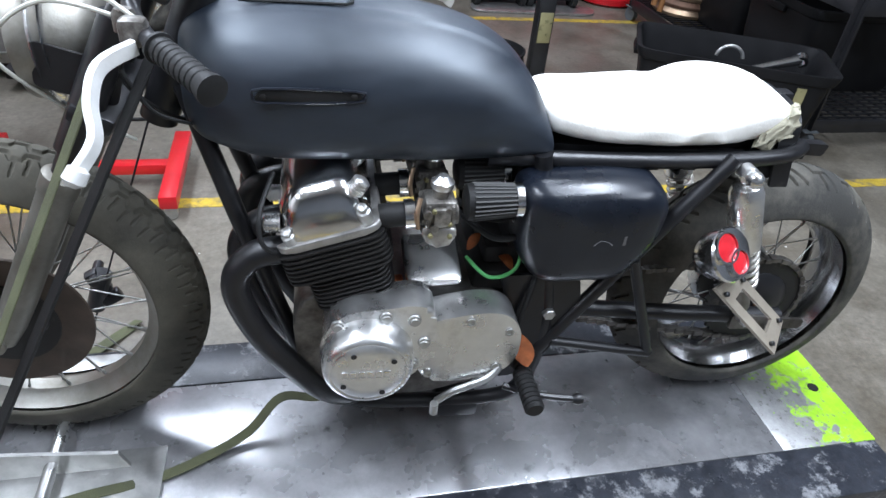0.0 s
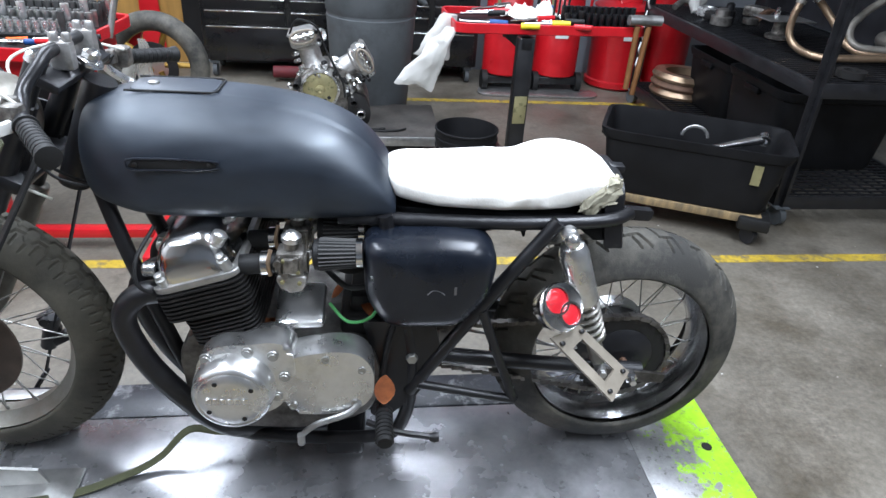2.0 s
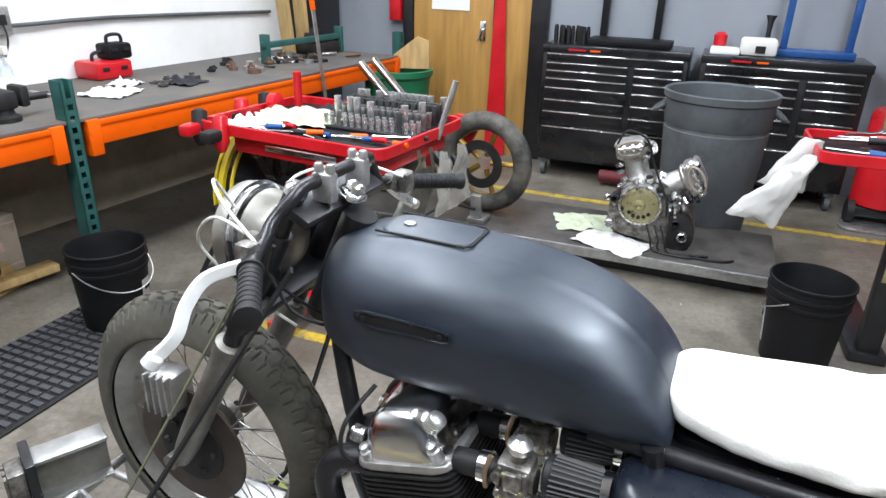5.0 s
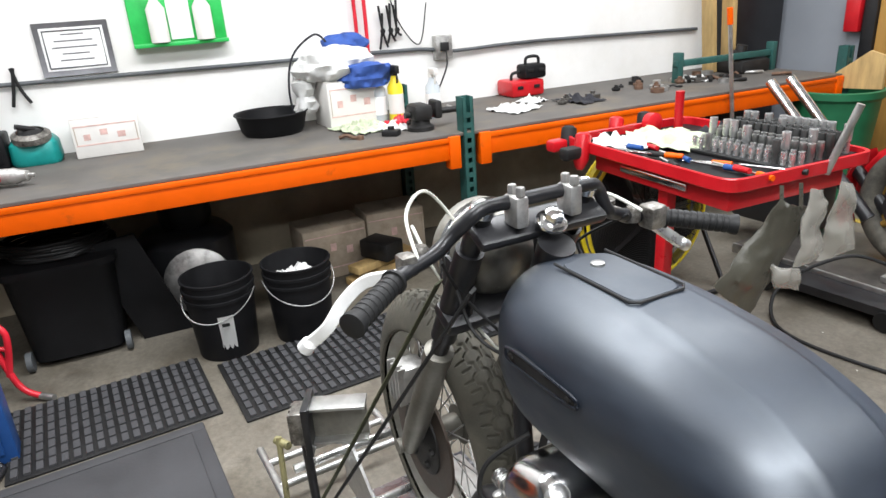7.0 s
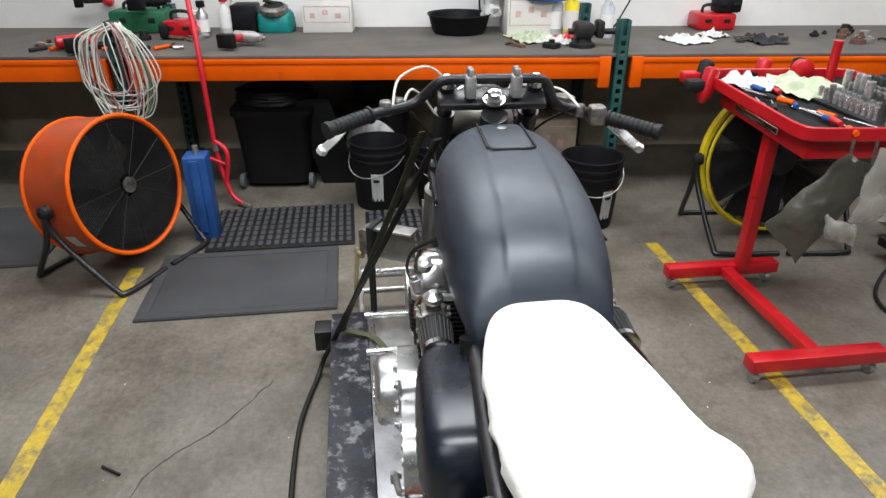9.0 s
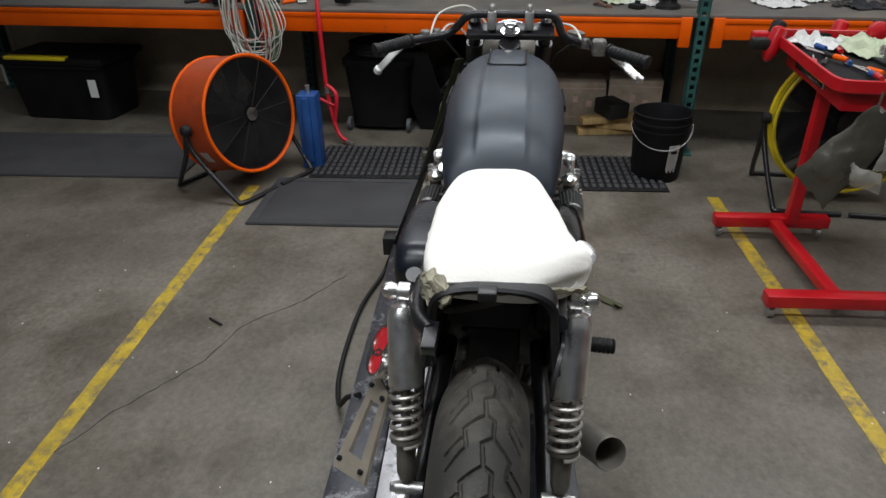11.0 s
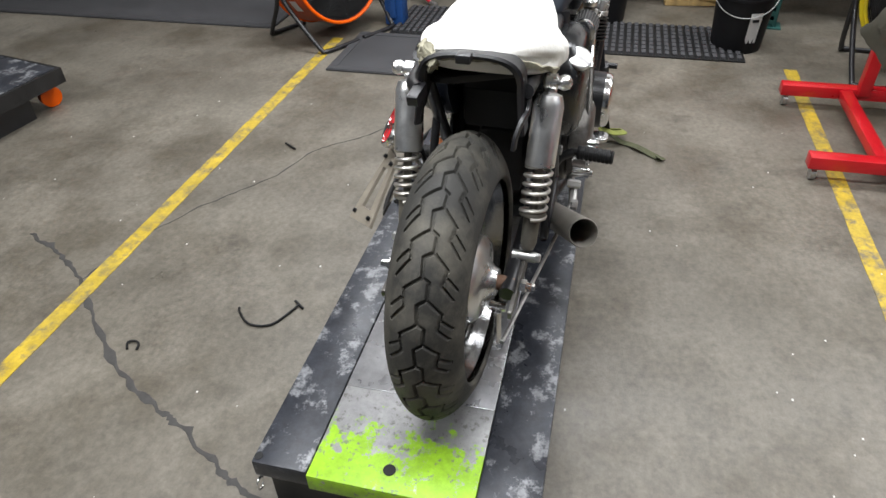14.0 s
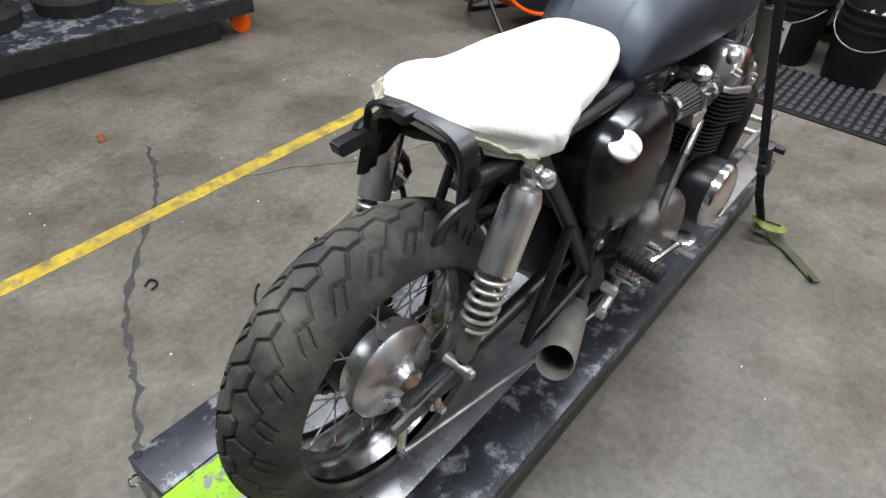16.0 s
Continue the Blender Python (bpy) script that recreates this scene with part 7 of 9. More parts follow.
# mats
def mat_sheet(x0, x1, y0, y1, label, studs=False):
    t = thing("floor_mat", label, "floor mat", ((x0 + x1) / 2, (y0 + y1) / 2, 0), "floor mats")
    bm = B()
    box(bm, x0, x1, y0, y1, 0.001, 0.01, 0.004)
    part("mat_body", bm, SOFT_BLACK if studs else MAT, t)
    if not studs:
        for a0, a1, b0, b1 in ((x0 + 0.004, x0 + 0.05, y0 + 0.004, y1 - 0.004), (x1 - 0.05, x1 - 0.004, y0 + 0.004, y1 - 0.004), (x0 + 0.05, x1 - 0.05, y0 + 0.004, y0 + 0.05), (x0 + 0.05, x1 - 0.05, y1 - 0.05, y1 - 0.004)):
            bm = B()
            box(bm, a0, a1, b0, b1, 0.009, 0.0135, 0.002)
            part("border", bm, MAT, t)
    if studs:
        bm = B()
        nx, ny = int((x1 - x0) / 0.062), int((y1 - y0) / 0.04)
        for i in range(ny):
            y = y0 + 0.01 + (y1 - y0 - 0.02) * (i + 0.5) / ny
            for j in range(nx):
                x = x0 + 0.01 + (x1 - x0 - 0.02) * (j + 0.5) / nx
                box(bm, x - 0.024, x + 0.024, y - 0.011, y + 0.011, 0.009, 0.02)
        o = part("ribs", bm, MAT, t)
        o["kind"] = "stuff"
    return t


mat_sheet(-2.6, -2.03, -1.19, -0.38, "smooth grey rubber floor mat in front of the bench")
mat_sheet(-3.12, -2.62, -1.02, -0.3, "ribbed drainage floor mat by the bench", True)
mat_sheet(-3.0, -2.5, -0.24, 0.95, "ribbed drainage floor mat under the front wheel", True)
mat_sheet(-3.3, -2.58, -4.2, -1.75, "dark rubber mat along the bench")

# orange drum fan
def fan(c, R, depth, turn, tilt, drum_mat, ring_mat, label, ring_only=False):
    c = Vector(c)
    t = thing("drum_fan", label, "fan", (c.x, c.y, 0), "workshop fans")
    m = Matrix.Translation(c) @ Matrix.Rotation(turn, 4, "Z") @ Matrix.Rotation(tilt, 4, "Y")
    ax = m.to_3x3() @ Vector((1, 0, 0))
    bm = B()
    if ring_only:
        lathe(bm, [(-0.015, R), (-0.015, R + 0.02), (0.015, R + 0.02), (0.015, R)], c, ax, 48, closed=True)
    else:
        lathe(bm, [(-depth / 2, R - 0.012), (-depth / 2, R), (depth / 2, R), (depth / 2, R - 0.012)], c, ax, 48, closed=True)
    drum = part("drum", bm, drum_mat, t)
    if not ring_only:
        bm = B()
        lathe(bm, [(-depth / 2 + 0.01, R - 0.013), (depth / 2 - 0.01, R - 0.013), (depth / 2 - 0.01, R - 0.016), (-depth / 2 + 0.01, R - 0.016)], c, ax, 48, closed=True)
        part("liner", bm, SOFT_BLACK, drum, "black inner face")
    for s in (-1, 1):
        bm = B()
        pts = [m @ Vector((s * (depth / 2 if not ring_only else 0.05), R * math.cos(2 * math.pi * k / 48), R * math.sin(2 * math.pi * k / 48))) for k in range(48)]
        tube(bm, pts, 0.009, 8, 1, loop=True)
        part("rim", bm, ring_mat, t)
        bm = B()
        h = s * (depth / 2 - 0.005 if not ring_only else 0.05)
        for r in np.linspace(0.05, R - 0.008, 34):
            pts = [m @ Vector((h, r * math.cos(2 * math.pi * k / 40), r * math.sin(2 * math.pi * k / 40))) for k in range(40)]
            tube(bm, pts, 0.0021, 4, 1, loop=True)
        for k in range(12):
            a = 2 * math.pi * k / 12
            rod(bm, m @ Vector((h, 0.04 * math.cos(a), 0.04 * math.sin(a))), m @ Vector((h, R * math.cos(a), R * math.sin(a))), 0.0025, seg=5)
        part("grille", bm, SOFT_BLACK, t, "black wire grille")
    bm = B()
    lathe(bm, [(-0.08, 0.07), (0.06, 0.07), (0.07, 0.05)], c, ax, 20)
    part("motor", bm, BLACK_METAL, t)
    for k in range(6):
        a = 2 * math.pi * k / 6 + 0.3
        bm = B()
        rows = []
        for r, tw in ((0.06, 0.9), (0.6 * R, 0.6), (R - 0.03, 0.4)):
            d = Vector((0, math.cos(a), math.sin(a)))
            w = Vector((0, -math.sin(a), math.cos(a)))
            q = 0.07 + 0.06 * r / R
            f = Vector((math.sin(tw), 0, 0)) + w * math.cos(tw)
            n2 = Vector((math.cos(tw), 0, 0)) - w * math.sin(tw)
            rows.append([m @ (d * r + f * q + n2 * 0.002), m @ (d * r - f * q + n2 * 0.002), m @ (d * r - f * q - n2 * 0.002), m @ (d * r + f * q - n2 * 0.002)])
        ring_loft(bm, rows)
        part("blade", bm, SOFT_BLACK, t)
    bm = B()
    lathe(bm, [(0, 0.035), (0.008, 0.035), (0.012, 0.02)], m @ Vector((depth / 2 if not ring_only else 0.052, 0, 0)), ax, 20)
    part("badge", bm, OILY_CASE, t)
    # tubular stand
    f = Matrix.Rotation(turn, 4, "Z")
    for s in (-1, 1):
        bm = B()
        e = lambda x, y, z: c + (f @ Vector((x, y, 0))) + Vector((0, 0, z - c.z))
        tube(bm, [e(0, s * (R + 0.03), c.z), e(0.02, s * (R + 0.02), c.z * 0.7), e(0.22, s * (R - 0.02), 0.04), e(0.26, s * (R - 0.06), 0.014), e(0.26, s * 0.02, 0.014)], 0.013, 10)
        tube(bm, [e(0, s * (R + 0.03), c.z), e(-0.05, s * (R + 0.02), c.z * 0.6), e(-0.2, s * (R - 0.02), 0.04), e(-0.23, s * (R - 0.06), 0.014), e(-0.23, s * 0.02, 0.014)], 0.013, 10)
        part("stand_leg", bm, BLACK_METAL, t)
        bm = B()
        lathe(bm, [(0, 0.03), (0.03, 0.028), (0.04, 0.015)], e(0, s * (R + 0.012), c.z), f @ Vector((0, s, 0)), 12)
        part("knob", bm, SOFT_BLACK, t)
    if not ring_only:
        bm = B()
        a0 = -2.45
        lo = [m @ Vector((x, (R + 0.002) * math.cos(a), (R + 0.002) * math.sin(a))) for x, a in ((-0.02, a0), (-0.02, a0 - 0.12), (-0.02, a0 - 0.25))]
        hi = [m @ Vector((x, (R + 0.002) * math.cos(a), (R + 0.002) * math.sin(a))) for x, a in ((0.04, a0), (0.04, a0 - 0.12), (0.04, a0 - 0.25))]
        ring_loft(bm, [lo, hi], closed=False, caps=False)
        bmesh.ops.solidify(bm, geom=bm.faces[:], thickness=0.001)
        part("sticker", bm, PAPER, drum)
    return t


fan((-2.6, -1.375, 0.375), 0.3, 0.26, 1.08, -0.16, FAN_ORANGE, ORANGE, "scuffed orange drum fan on a black tube stand")
fan((-2.5, 1.75, 0.4), 0.35, 0.2, -0.1, -0.05, YELLOW_PLASTIC, YELLOW_PLASTIC, "large black fan with a bright yellow rim", True)
# blue jack stand
t = thing("bottle_jack", "blue steel hydraulic lift post standing by the fan", "jack", (-2.82, -1.03, 0))
bm = B()
box(bm, -2.88, -2.76, -1.085, -0.975, 0.002, 0.43, 0.008)
part("post", bm, BLUE, t)
bm = B()
box(bm, -2.755, -2.74, -1.05, -1.01, 0.05, 0.42, 0.004)
part("rib", bm, BLUE, t)
bm = B()
rod(bm, (-2.83, -1.03, 0.43), (-2.83, -1.03, 0.47), 0.014)
part("pin", bm, STEEL, t)

# ---------- red tool carts ----------
def cart(name_label, m, feet_z=0.07, post_mat=RED_PAINT, w=1.0, d=0.5, h=0.8, base=True):
    t = thing("tool_cart", name_label, "tool cart", tuple(m.translation), "rolling tool carts")
    bm = B()
    ring_loft(bm, [[m @ Vector(p) for p in superring(0, 0, z, w / 2 - k, d / 2 - k, 48, 14, "z")] for z, k in ((h - 0.048, 0.004), (h - 0.044, 0.0), (h - 0.003, 0.0), (h, 0.003), (h, 0.009), (h - 0.003, 0.012), (h - 0.04, 0.012))])
    tray = part("tray", bm, RED_PAINT, t, "red sheet metal tray")
    bm = B()
    box(bm, -w / 2 + 0.02, w / 2 - 0.02, -d / 2 + 0.02, d / 2 - 0.02, h - 0.0395, h - 0.034, 0.002, m)
    part("liner", bm, PLASTIC_BLACK, tray, "oily black foam liner")
    return t, tray


M1 = pose(-2.05, 1.6, 0, 0, 0, -6)
c1, _ = cart("red rolling tool cart with a crowded tray of sockets", M1, w=0.94, d=0.7, h=0.83)
bm = B()
box(bm, -0.3, 0.42, -0.3, 0.25, 0.705, 0.78, 0.006, M1)
dr = part("drawer", bm, RED_PAINT, c1, "shallow red drawer")
bm = B()
box(bm, -0.12, 0.24, -0.314, -0.3, 0.735, 0.762, 0.004, M1)
part("drawer_handle", bm, CHROME, dr)
for x in (-1.37, -2.03):
    bm = B()
    box(bm, x - 0.03, x + 0.03, 1.03, 1.535, 0.055, 0.105, 0.004)
    bar = part("foot_bar", bm, RED_PAINT, c1, "scuffed red foot bar")
    for y in (1.06, 1.5):
        bm = B()
        lathe(bm, [(-0.01, 0.012), (-0.01, 0.024), (0.01, 0.024), (0.01, 0.012)], (x, y, 0.025), (0, 1, 0), 16)
        rod(bm, (x, y, 0.03), (x, y, 0.06), 0.012)
        part("caster", bm, STEEL, bar)
bm = B()
box(bm, -2.0, -1.4, 1.265, 1.315, 0.06, 0.1, 0.004)
part("base_bar", bm, RED_PAINT, c1)
bm = B()
box(bm, -2.033, -1.985, 1.337, 1.385, 0.08, 0.72, 0.004)
part("post", bm, RED_PAINT, c1, "red square post")


def sockets(m, nx, ny, dx, dy, mat_list, label, hmin=0.03, hmax=0.07, r=0.012, n=12):
    t = thing("socket_set", label, "socket set", tuple(m.translation), "socket sets")
    bm = B()
    box(bm, -dx * 0.7, dx * (nx - 0.3), -dy * 0.7, dy * (ny - 0.3), 0.001, 0.012, 0.002, m)
    part("rail", bm, SOFT_BLACK, t)
    rnd = random.Random(nx * 10 + ny)
    meshes = []
    for k in range(4):
        bm = B()
        h = hmin + (hmax - hmin) * k / 3
        rr = r * (0.8 + 0.12 * k)
        lathe(bm, [(0, rr * 0.8), (h * 0.4, rr * 0.8), (h * 0.45, rr), (h, rr), (h, rr * 0.65), (h * 0.6, rr * 0.65), (h * 0.6, 0.001)], (0, 0, 0.012), (0, 0, 1), n)
        meshes.append(mesh_of(bm, "socket", mat_list[k % len(mat_list)]))
    for i in range(nx):
        for j in range(ny):
            o = new("socket", meshes[min(3, (j * 4) // ny) if rnd.random() < 0.75 else rnd.randrange(4)])
            o.parent = t
            o.matrix_parent_inverse = world_of(t).inverted()
            o.matrix_basis = m @ Matrix.Translation((i * dx, j * dy, 0))
    return t


sockets(M1 @ pose(-0.02, -0.03, 0.797, 0, 0, 4), 14, 7, 0.0325, 0.05, (SOCKET, STEEL, GUNMETAL, SOCKET), "rows of chrome sockets standing in the cart tray", 0.045, 0.105, 0.0135)
solid("rag", rag(*(M1 @ Vector((-0.2, -0.02, 0.797))), 0.4, 0.26, 0.09, 0.15, 8.0), GREEN_RAG, "pale green rag in the cart tray", "rag")
solid("rag", rag(*(M1 @ Vector((-0.27, -0.2, 0.8))), 0.22, 0.2, 0.07, 0.8, 31.0), GREY_CLOTH, "pale rag lying in the cart tray", "rag")
solid("glove", rag(*(M1 @ Vector((-0.08, 0.2, 0.8))), 0.26, 0.2, 0.08, 0.4, 22.0), BLACK_RAG, "black work glove in the cart tray", "glove")
rnd = random.Random(11)
for k in range(14):
    p = M1 @ Vector((-0.4 + 0.055 * k, -0.29 + 0.2 * rnd.random(), 0.803 + 0.004 * (k % 3)))
    q = p + Vector((0.16 * rnd.uniform(0.4, 1), rnd.uniform(-0.05, 0.05), 0.004))
    t = thing("hand_tool", "screwdriver or wrench lying in the cart tray", "hand tool", tuple(p), "tools in the cart")
    bm = B()
    rod(bm, p, q, 0.005)
    part("shaft", bm, CHROME, t)
    bm = B()
    rod(bm, q, q + (q - p).normalized() * 0.07, 0.012, 0.01)
    part("grip", bm, (SOFT_BLACK, ORANGE, BLUE, RED_PAINT)[k % 4], t)
for k, (u, v) in enumerate(((-0.49, -0.05), (-0.46, -0.33), (-0.3, -0.37), (-0.5, 0.12))):
    o = M1 @ Vector((u, v, 0.74))
    t = thing("cordless_driver", "red and black cordless driver hanging on the cart edge", "power tool", tuple(o), "power tools")
    bm = B()
    lathe(bm, [(-0.08, 0.02), (-0.07, 0.033), (0.03, 0.034), (0.06, 0.022), (0.075, 0.012)], o + Vector((0, 0, 0.05)), (0.2, -0.3, -0.9), 16)
    part("tool_body", bm, RED_PAINT if k % 2 == 0 else SOFT_BLACK, t)
    bm = B()
    box(bm, o.x - 0.03, o.x + 0.03, o.y - 0.1, o.y - 0.02, o.z + 0.03, o.z + 0.08, 0.012)
    part("battery", bm, SOFT_BLACK if k % 2 == 0 else RED_PAINT, t)
bm = B()
rod(bm, M1 @ Vector((-0.36, 0.2, 0.78)), M1 @ Vector((-0.36, 0.2, 0.97)), 0.02)
lathe(bm, [(0, 0.02), (0.01, 0.045), (0.05, 0.045), (0.06, 0.02)], M1 @ Vector((-0.45, 0.1, 0.83)), (1, 0, 0.1), 20)
solid("mallet", bm, RED_PAINT, "red-headed mallet in the cart tray", "mallet")
bm = B()
rod(bm, M1 @ Vector((0.46, 0.1, 0.78)), M1 @ Vector((0.52, 0.14, 1.02)), 0.013)
solid("extension_bar", bm, STEEL, "steel extension bar standing in the cart", "bar")


def pouch(c, along, corners, thick, seed):
    """A flat soft pouch, puffed in the middle, hanging by one edge."""
    c, h = Vector(c), Vector(along).normalized()
    nrm = h.cross(Vector((0, 0, 1)))
    k00, k10, k11, k01 = (Vector(q) for q in corners)
    n = 16
    rows = []
    for i in range(n + 1):
        a = i / n
        row = []
        for side in (1, -1):
            for j in (range(n + 1) if side > 0 else range(n, -1, -1)):
                b = j / n
                q = (k00 * (1 - a) + k10 * a) * (1 - b) + (k01 * (1 - a) + k11 * a) * b
                puff = thick * (16 * a * (1 - a) * b * (1 - b)) ** 0.6 + 0.002
                p = c + h * q.x + Vector((0, 0, q.y)) + nrm * side * puff
                row.append(p + Vector(noise.noise_vector(p * 11 + Vector((seed, 0, 0)))) * 0.022 + Vector(noise.noise_vector(p * 34)) * 0.007)
        rows.append(row)
    bm = B()
    ring_loft(bm, rows)
    return bm


t = thing("storage_pouch", "olive-grey film pouch hanging askew from the cart", "pouch", (-1.52, 1.25, 0.55))
part("pouch", pouch((-1.52, 1.25, 0.57), (0.36, 0.93, 0), ((0.04, 0.21), (0.15, 0.17), (-0.02, -0.2), (-0.15, -0.07)), 0.022, 2.0), OLIVE_FILM, t)
for dx, z0, z1 in ((0.05, 0.76, 0.82), (0.12, 0.74, 0.82)):
    bm = B()
    tube(bm, [(-1.52 + 0.36 * dx, 1.25 + 0.93 * dx, z0), (-1.53 + 0.3 * dx, 1.26 + 0.93 * dx, z1)], 0.004, 7, 2, flat=(0.002, 0.014))
    part("strap", bm, OLIVE_FILM, t)
part("inner_bag", pouch((-1.48, 1.28, 0.52), (0.36, 0.93, 0), ((-0.03, 0.06), (0.07, 0.03), (0.09, -0.04), (-0.01, -0.03)), 0.02, 7.0), FILM, t, "small clear bag tucked into the pouch")
for du, zc, wide, seed in ((0.1, 0.69, 0.055, 4.0), (0.2, 0.7, 0.07, 6.0)):
    t = pouch((-1.47 + 0.36 * du, 1.27 + 0.93 * du, zc), (0.36, 0.93, 0), ((-0.02, 0.12), (0.02, 0.12), (wide, -0.1), (-wide, -0.13)), 0.012, seed)
    solid("plastic_bag", t, FILM, "small clear plastic bag hanging from the cart", "plastic bag", "plastic bags")

M2 = pose(0.36, 2.22, 0, 0, 0, 3)
c2, _ = cart("red rolling tool cart on a black post with impact sockets", M2, w=0.98, d=0.46, h=0.83)
bm = B()
box(bm, -0.19, -0.11, -0.3, -0.24, 0.02, 0.78, 0.004, M2)
post = part("post", bm, BLACK_METAL, c2, "black square post")
bm = B()
box(bm, -0.182, -0.118, -0.306, -0.301, 0.36, 0.5, 0.001, M2)
part("warning_label", bm, BROWN_OIL, post, "faded yellow label")
bm = B()
box(bm, -0.18, -0.12, -0.3, 0.25, 0.72, 0.78, 0.004, M2)
part("tray_bracket", bm, BLACK_METAL, c2)
bm = B()
box(bm, -0.22, -0.08, -0.32, 0.3, 0.003, 0.045, 0.006, M2)
part("base_bar", bm, BLACK_METAL, c2)
sockets(M2 @ pose(0.08, -0.17, 0.797), 11, 2, 0.036, 0.05, (BLACK_METAL, DARK_CAST), "row of black impact sockets in the cart tray", 0.07, 0.11, 0.0165)
for k in range(16):
    p = M2 @ Vector((-0.44 + 0.034 * k, -0.17 + 0.33 * rnd.random(), 0.812 + 0.006 * (k % 4)))
    q = p + Vector((0.14, rnd.uniform(-0.08, 0.08), 0.01))
    t = thing("hand_tool", "screwdriver or ratchet lying in the cart tray", "hand tool", tuple(p), "tools in the cart")
    bm = B()
    rod(bm, p, q, 0.006)
    part("shaft", bm, CHROME, t)
    bm = B()
    rod(bm, q, q + (q - p).normalized() * 0.09, 0.016, 0.013)
    part("grip", bm, (BLUE, SOFT_BLACK, RED_PAINT, CHROME, YELLOW_PLASTIC)[k % 5], t)
solid("rag", rag(*(M2 @ Vector((-0.04, 0.06, 0.81))), 0.3, 0.24, 0.15, 0.3, 12.0), CLOTH_WHITE, "white rag heaped in the cart tray", "rag")
for c, corners, seed in (((-0.22, 1.98, 0.66), ((0.06, 0.15), (0.13, 0.13), (0.0, -0.17), (-0.2, -0.1)), 7.0), ((-0.19, 2.1, 0.74), ((0.03, 0.12), (0.1, 0.1), (0.06, -0.12), (-0.12, -0.08)), 9.0)):
    solid("plastic_bag", pouch(c, (0.9, 0.3, 0), corners, 0.035, seed), WHITE_FILM, "milky plastic bag hanging askew from the cart corner", "plastic bag", "plastic bags")
for k, x in enumerate((0.42, 0.48)):
    t = thing("hammer", "hammer with a wooden handle hanging from the cart", "hammer", tuple(M2 @ Vector((x, -0.25, 0.6))), "hammers")
    bm = B()
    rod(bm, M2 @ Vector((x - 0.02 * k, -0.25, 0.53 - 0.03 * k)), M2 @ Vector((x, -0.25, 0.84)), 0.014)
    part("handle", bm, material("hammer_wood_%d" % k, (0.2, 0.09, 0.03), 0.5), t)
    bm = B()
    rod(bm, M2 @ Vector((x - 0.05, -0.25, 0.87)), M2 @ Vector((x + 0.06, -0.25, 0.87)), 0.025)
    part("head", bm, STEEL, t)
for k in range(4):
    bm = B()
    rod(bm, M2 @ Vector((0.06 + 0.025 * k, -0.02, 0.8)), M2 @ Vector((0.065 + 0.025 * k, -0.01, 1.0 - 0.02 * k)), 0.006)
    solid("hex_key", bm, BLACK_METAL, "long black hex key standing in the cart tray", "hex key", "hex keys")

# ---------- the grey wall ----------
bm = B()
box(bm, -2.9, -2.22, YG - 0.035, YG - 0.003, 0.0, 2.1, 0.004)
door = solid("door_1", bm, WOOD, "varnished yellow-brown wooden door", "door", kind="structure")
bm = B()
rod(bm, (-2.3, YG - 0.04, 0.98), (-2.3, YG - 0.09, 0.98), 0.012)
box(bm, -2.325, -2.275, YG - 0.045, YG - 0.036, 0.9, 1.05, 0.004)
tube(bm, [(-2.3, YG - 0.09, 0.98), (-2.31, YG - 0.092, 0.93), (-2.33, YG - 0.09, 0.9)], 0.01, 8)
part("door_handle", bm, CHROME, door)
bm = B()
box(bm, -2.74, -2.42, YG - 0.043, YG - 0.036, 1.12, 1.4)
part("notice", bm, PAPER, door, "framed white notice")
bm = B()
box(bm, -2.19, -1.92, YG - 0.035, YG - 0.003, 0.0, 2.1, 0.004)
solid("door_leaf", bm, WOOD, "narrow varnished wooden side panel", "door", kind="structure")
for x0, x1 in ((-2.99, -2.905), (-1.915, -1.78), (-2.215, -2.195)):
    bm = B()
    box(bm, x0, x1, YG - 0.06, YG - 0.003, 0, 2.2, 0.003)
    solid("door_frame", bm, BLACK_METAL, "black door frame post", "door frame", "door frames", "structure")
bm = B()
slab(bm, [(-2.235, 0.05), (-2.06, 0.0), (-2.15, 1.9), (-2.18, 1.9)], "y", YG - 0.075, YG - 0.062)
solid("red_banner", bm, RED_PAINT, "red strip leaning against the door frame", "strip")
t = thing("fire_box", "small red wall box beside the door", "alarm box", (-3.05, YG, 1.1))
bm = B()
box(bm, -3.1, -3.0, YG - 0.09, YG - 0.002, 1.02, 1.3, 0.008)
part("box_body", bm, RED_PAINT, t)
# green bin in the corner and yellow board
bm = B()
lathe(bm, [(0.001, 0.2), (0.66, 0.25), (0.68, 0.27), (0.72, 0.27), (0.725, 0.25), (0.66, 0.24), (0.02, 0.19), (0.02, 0.001)], (-2.78, 3.75, 0), (0, 0, 1), 36)
solid("green_bin", bm, DARK_GREEN, "dark green plastic bin in the corner", "bin")
bm = B()
slab(bm, [(-3.0, 0.7), (-2.56, 0.72), (-2.56, 0.92), (-2.66, 0.95)], "y", 3.84, 3.86)
solid("yellow_board", bm, PINE, "pale yellow board standing in the green bin", "board")


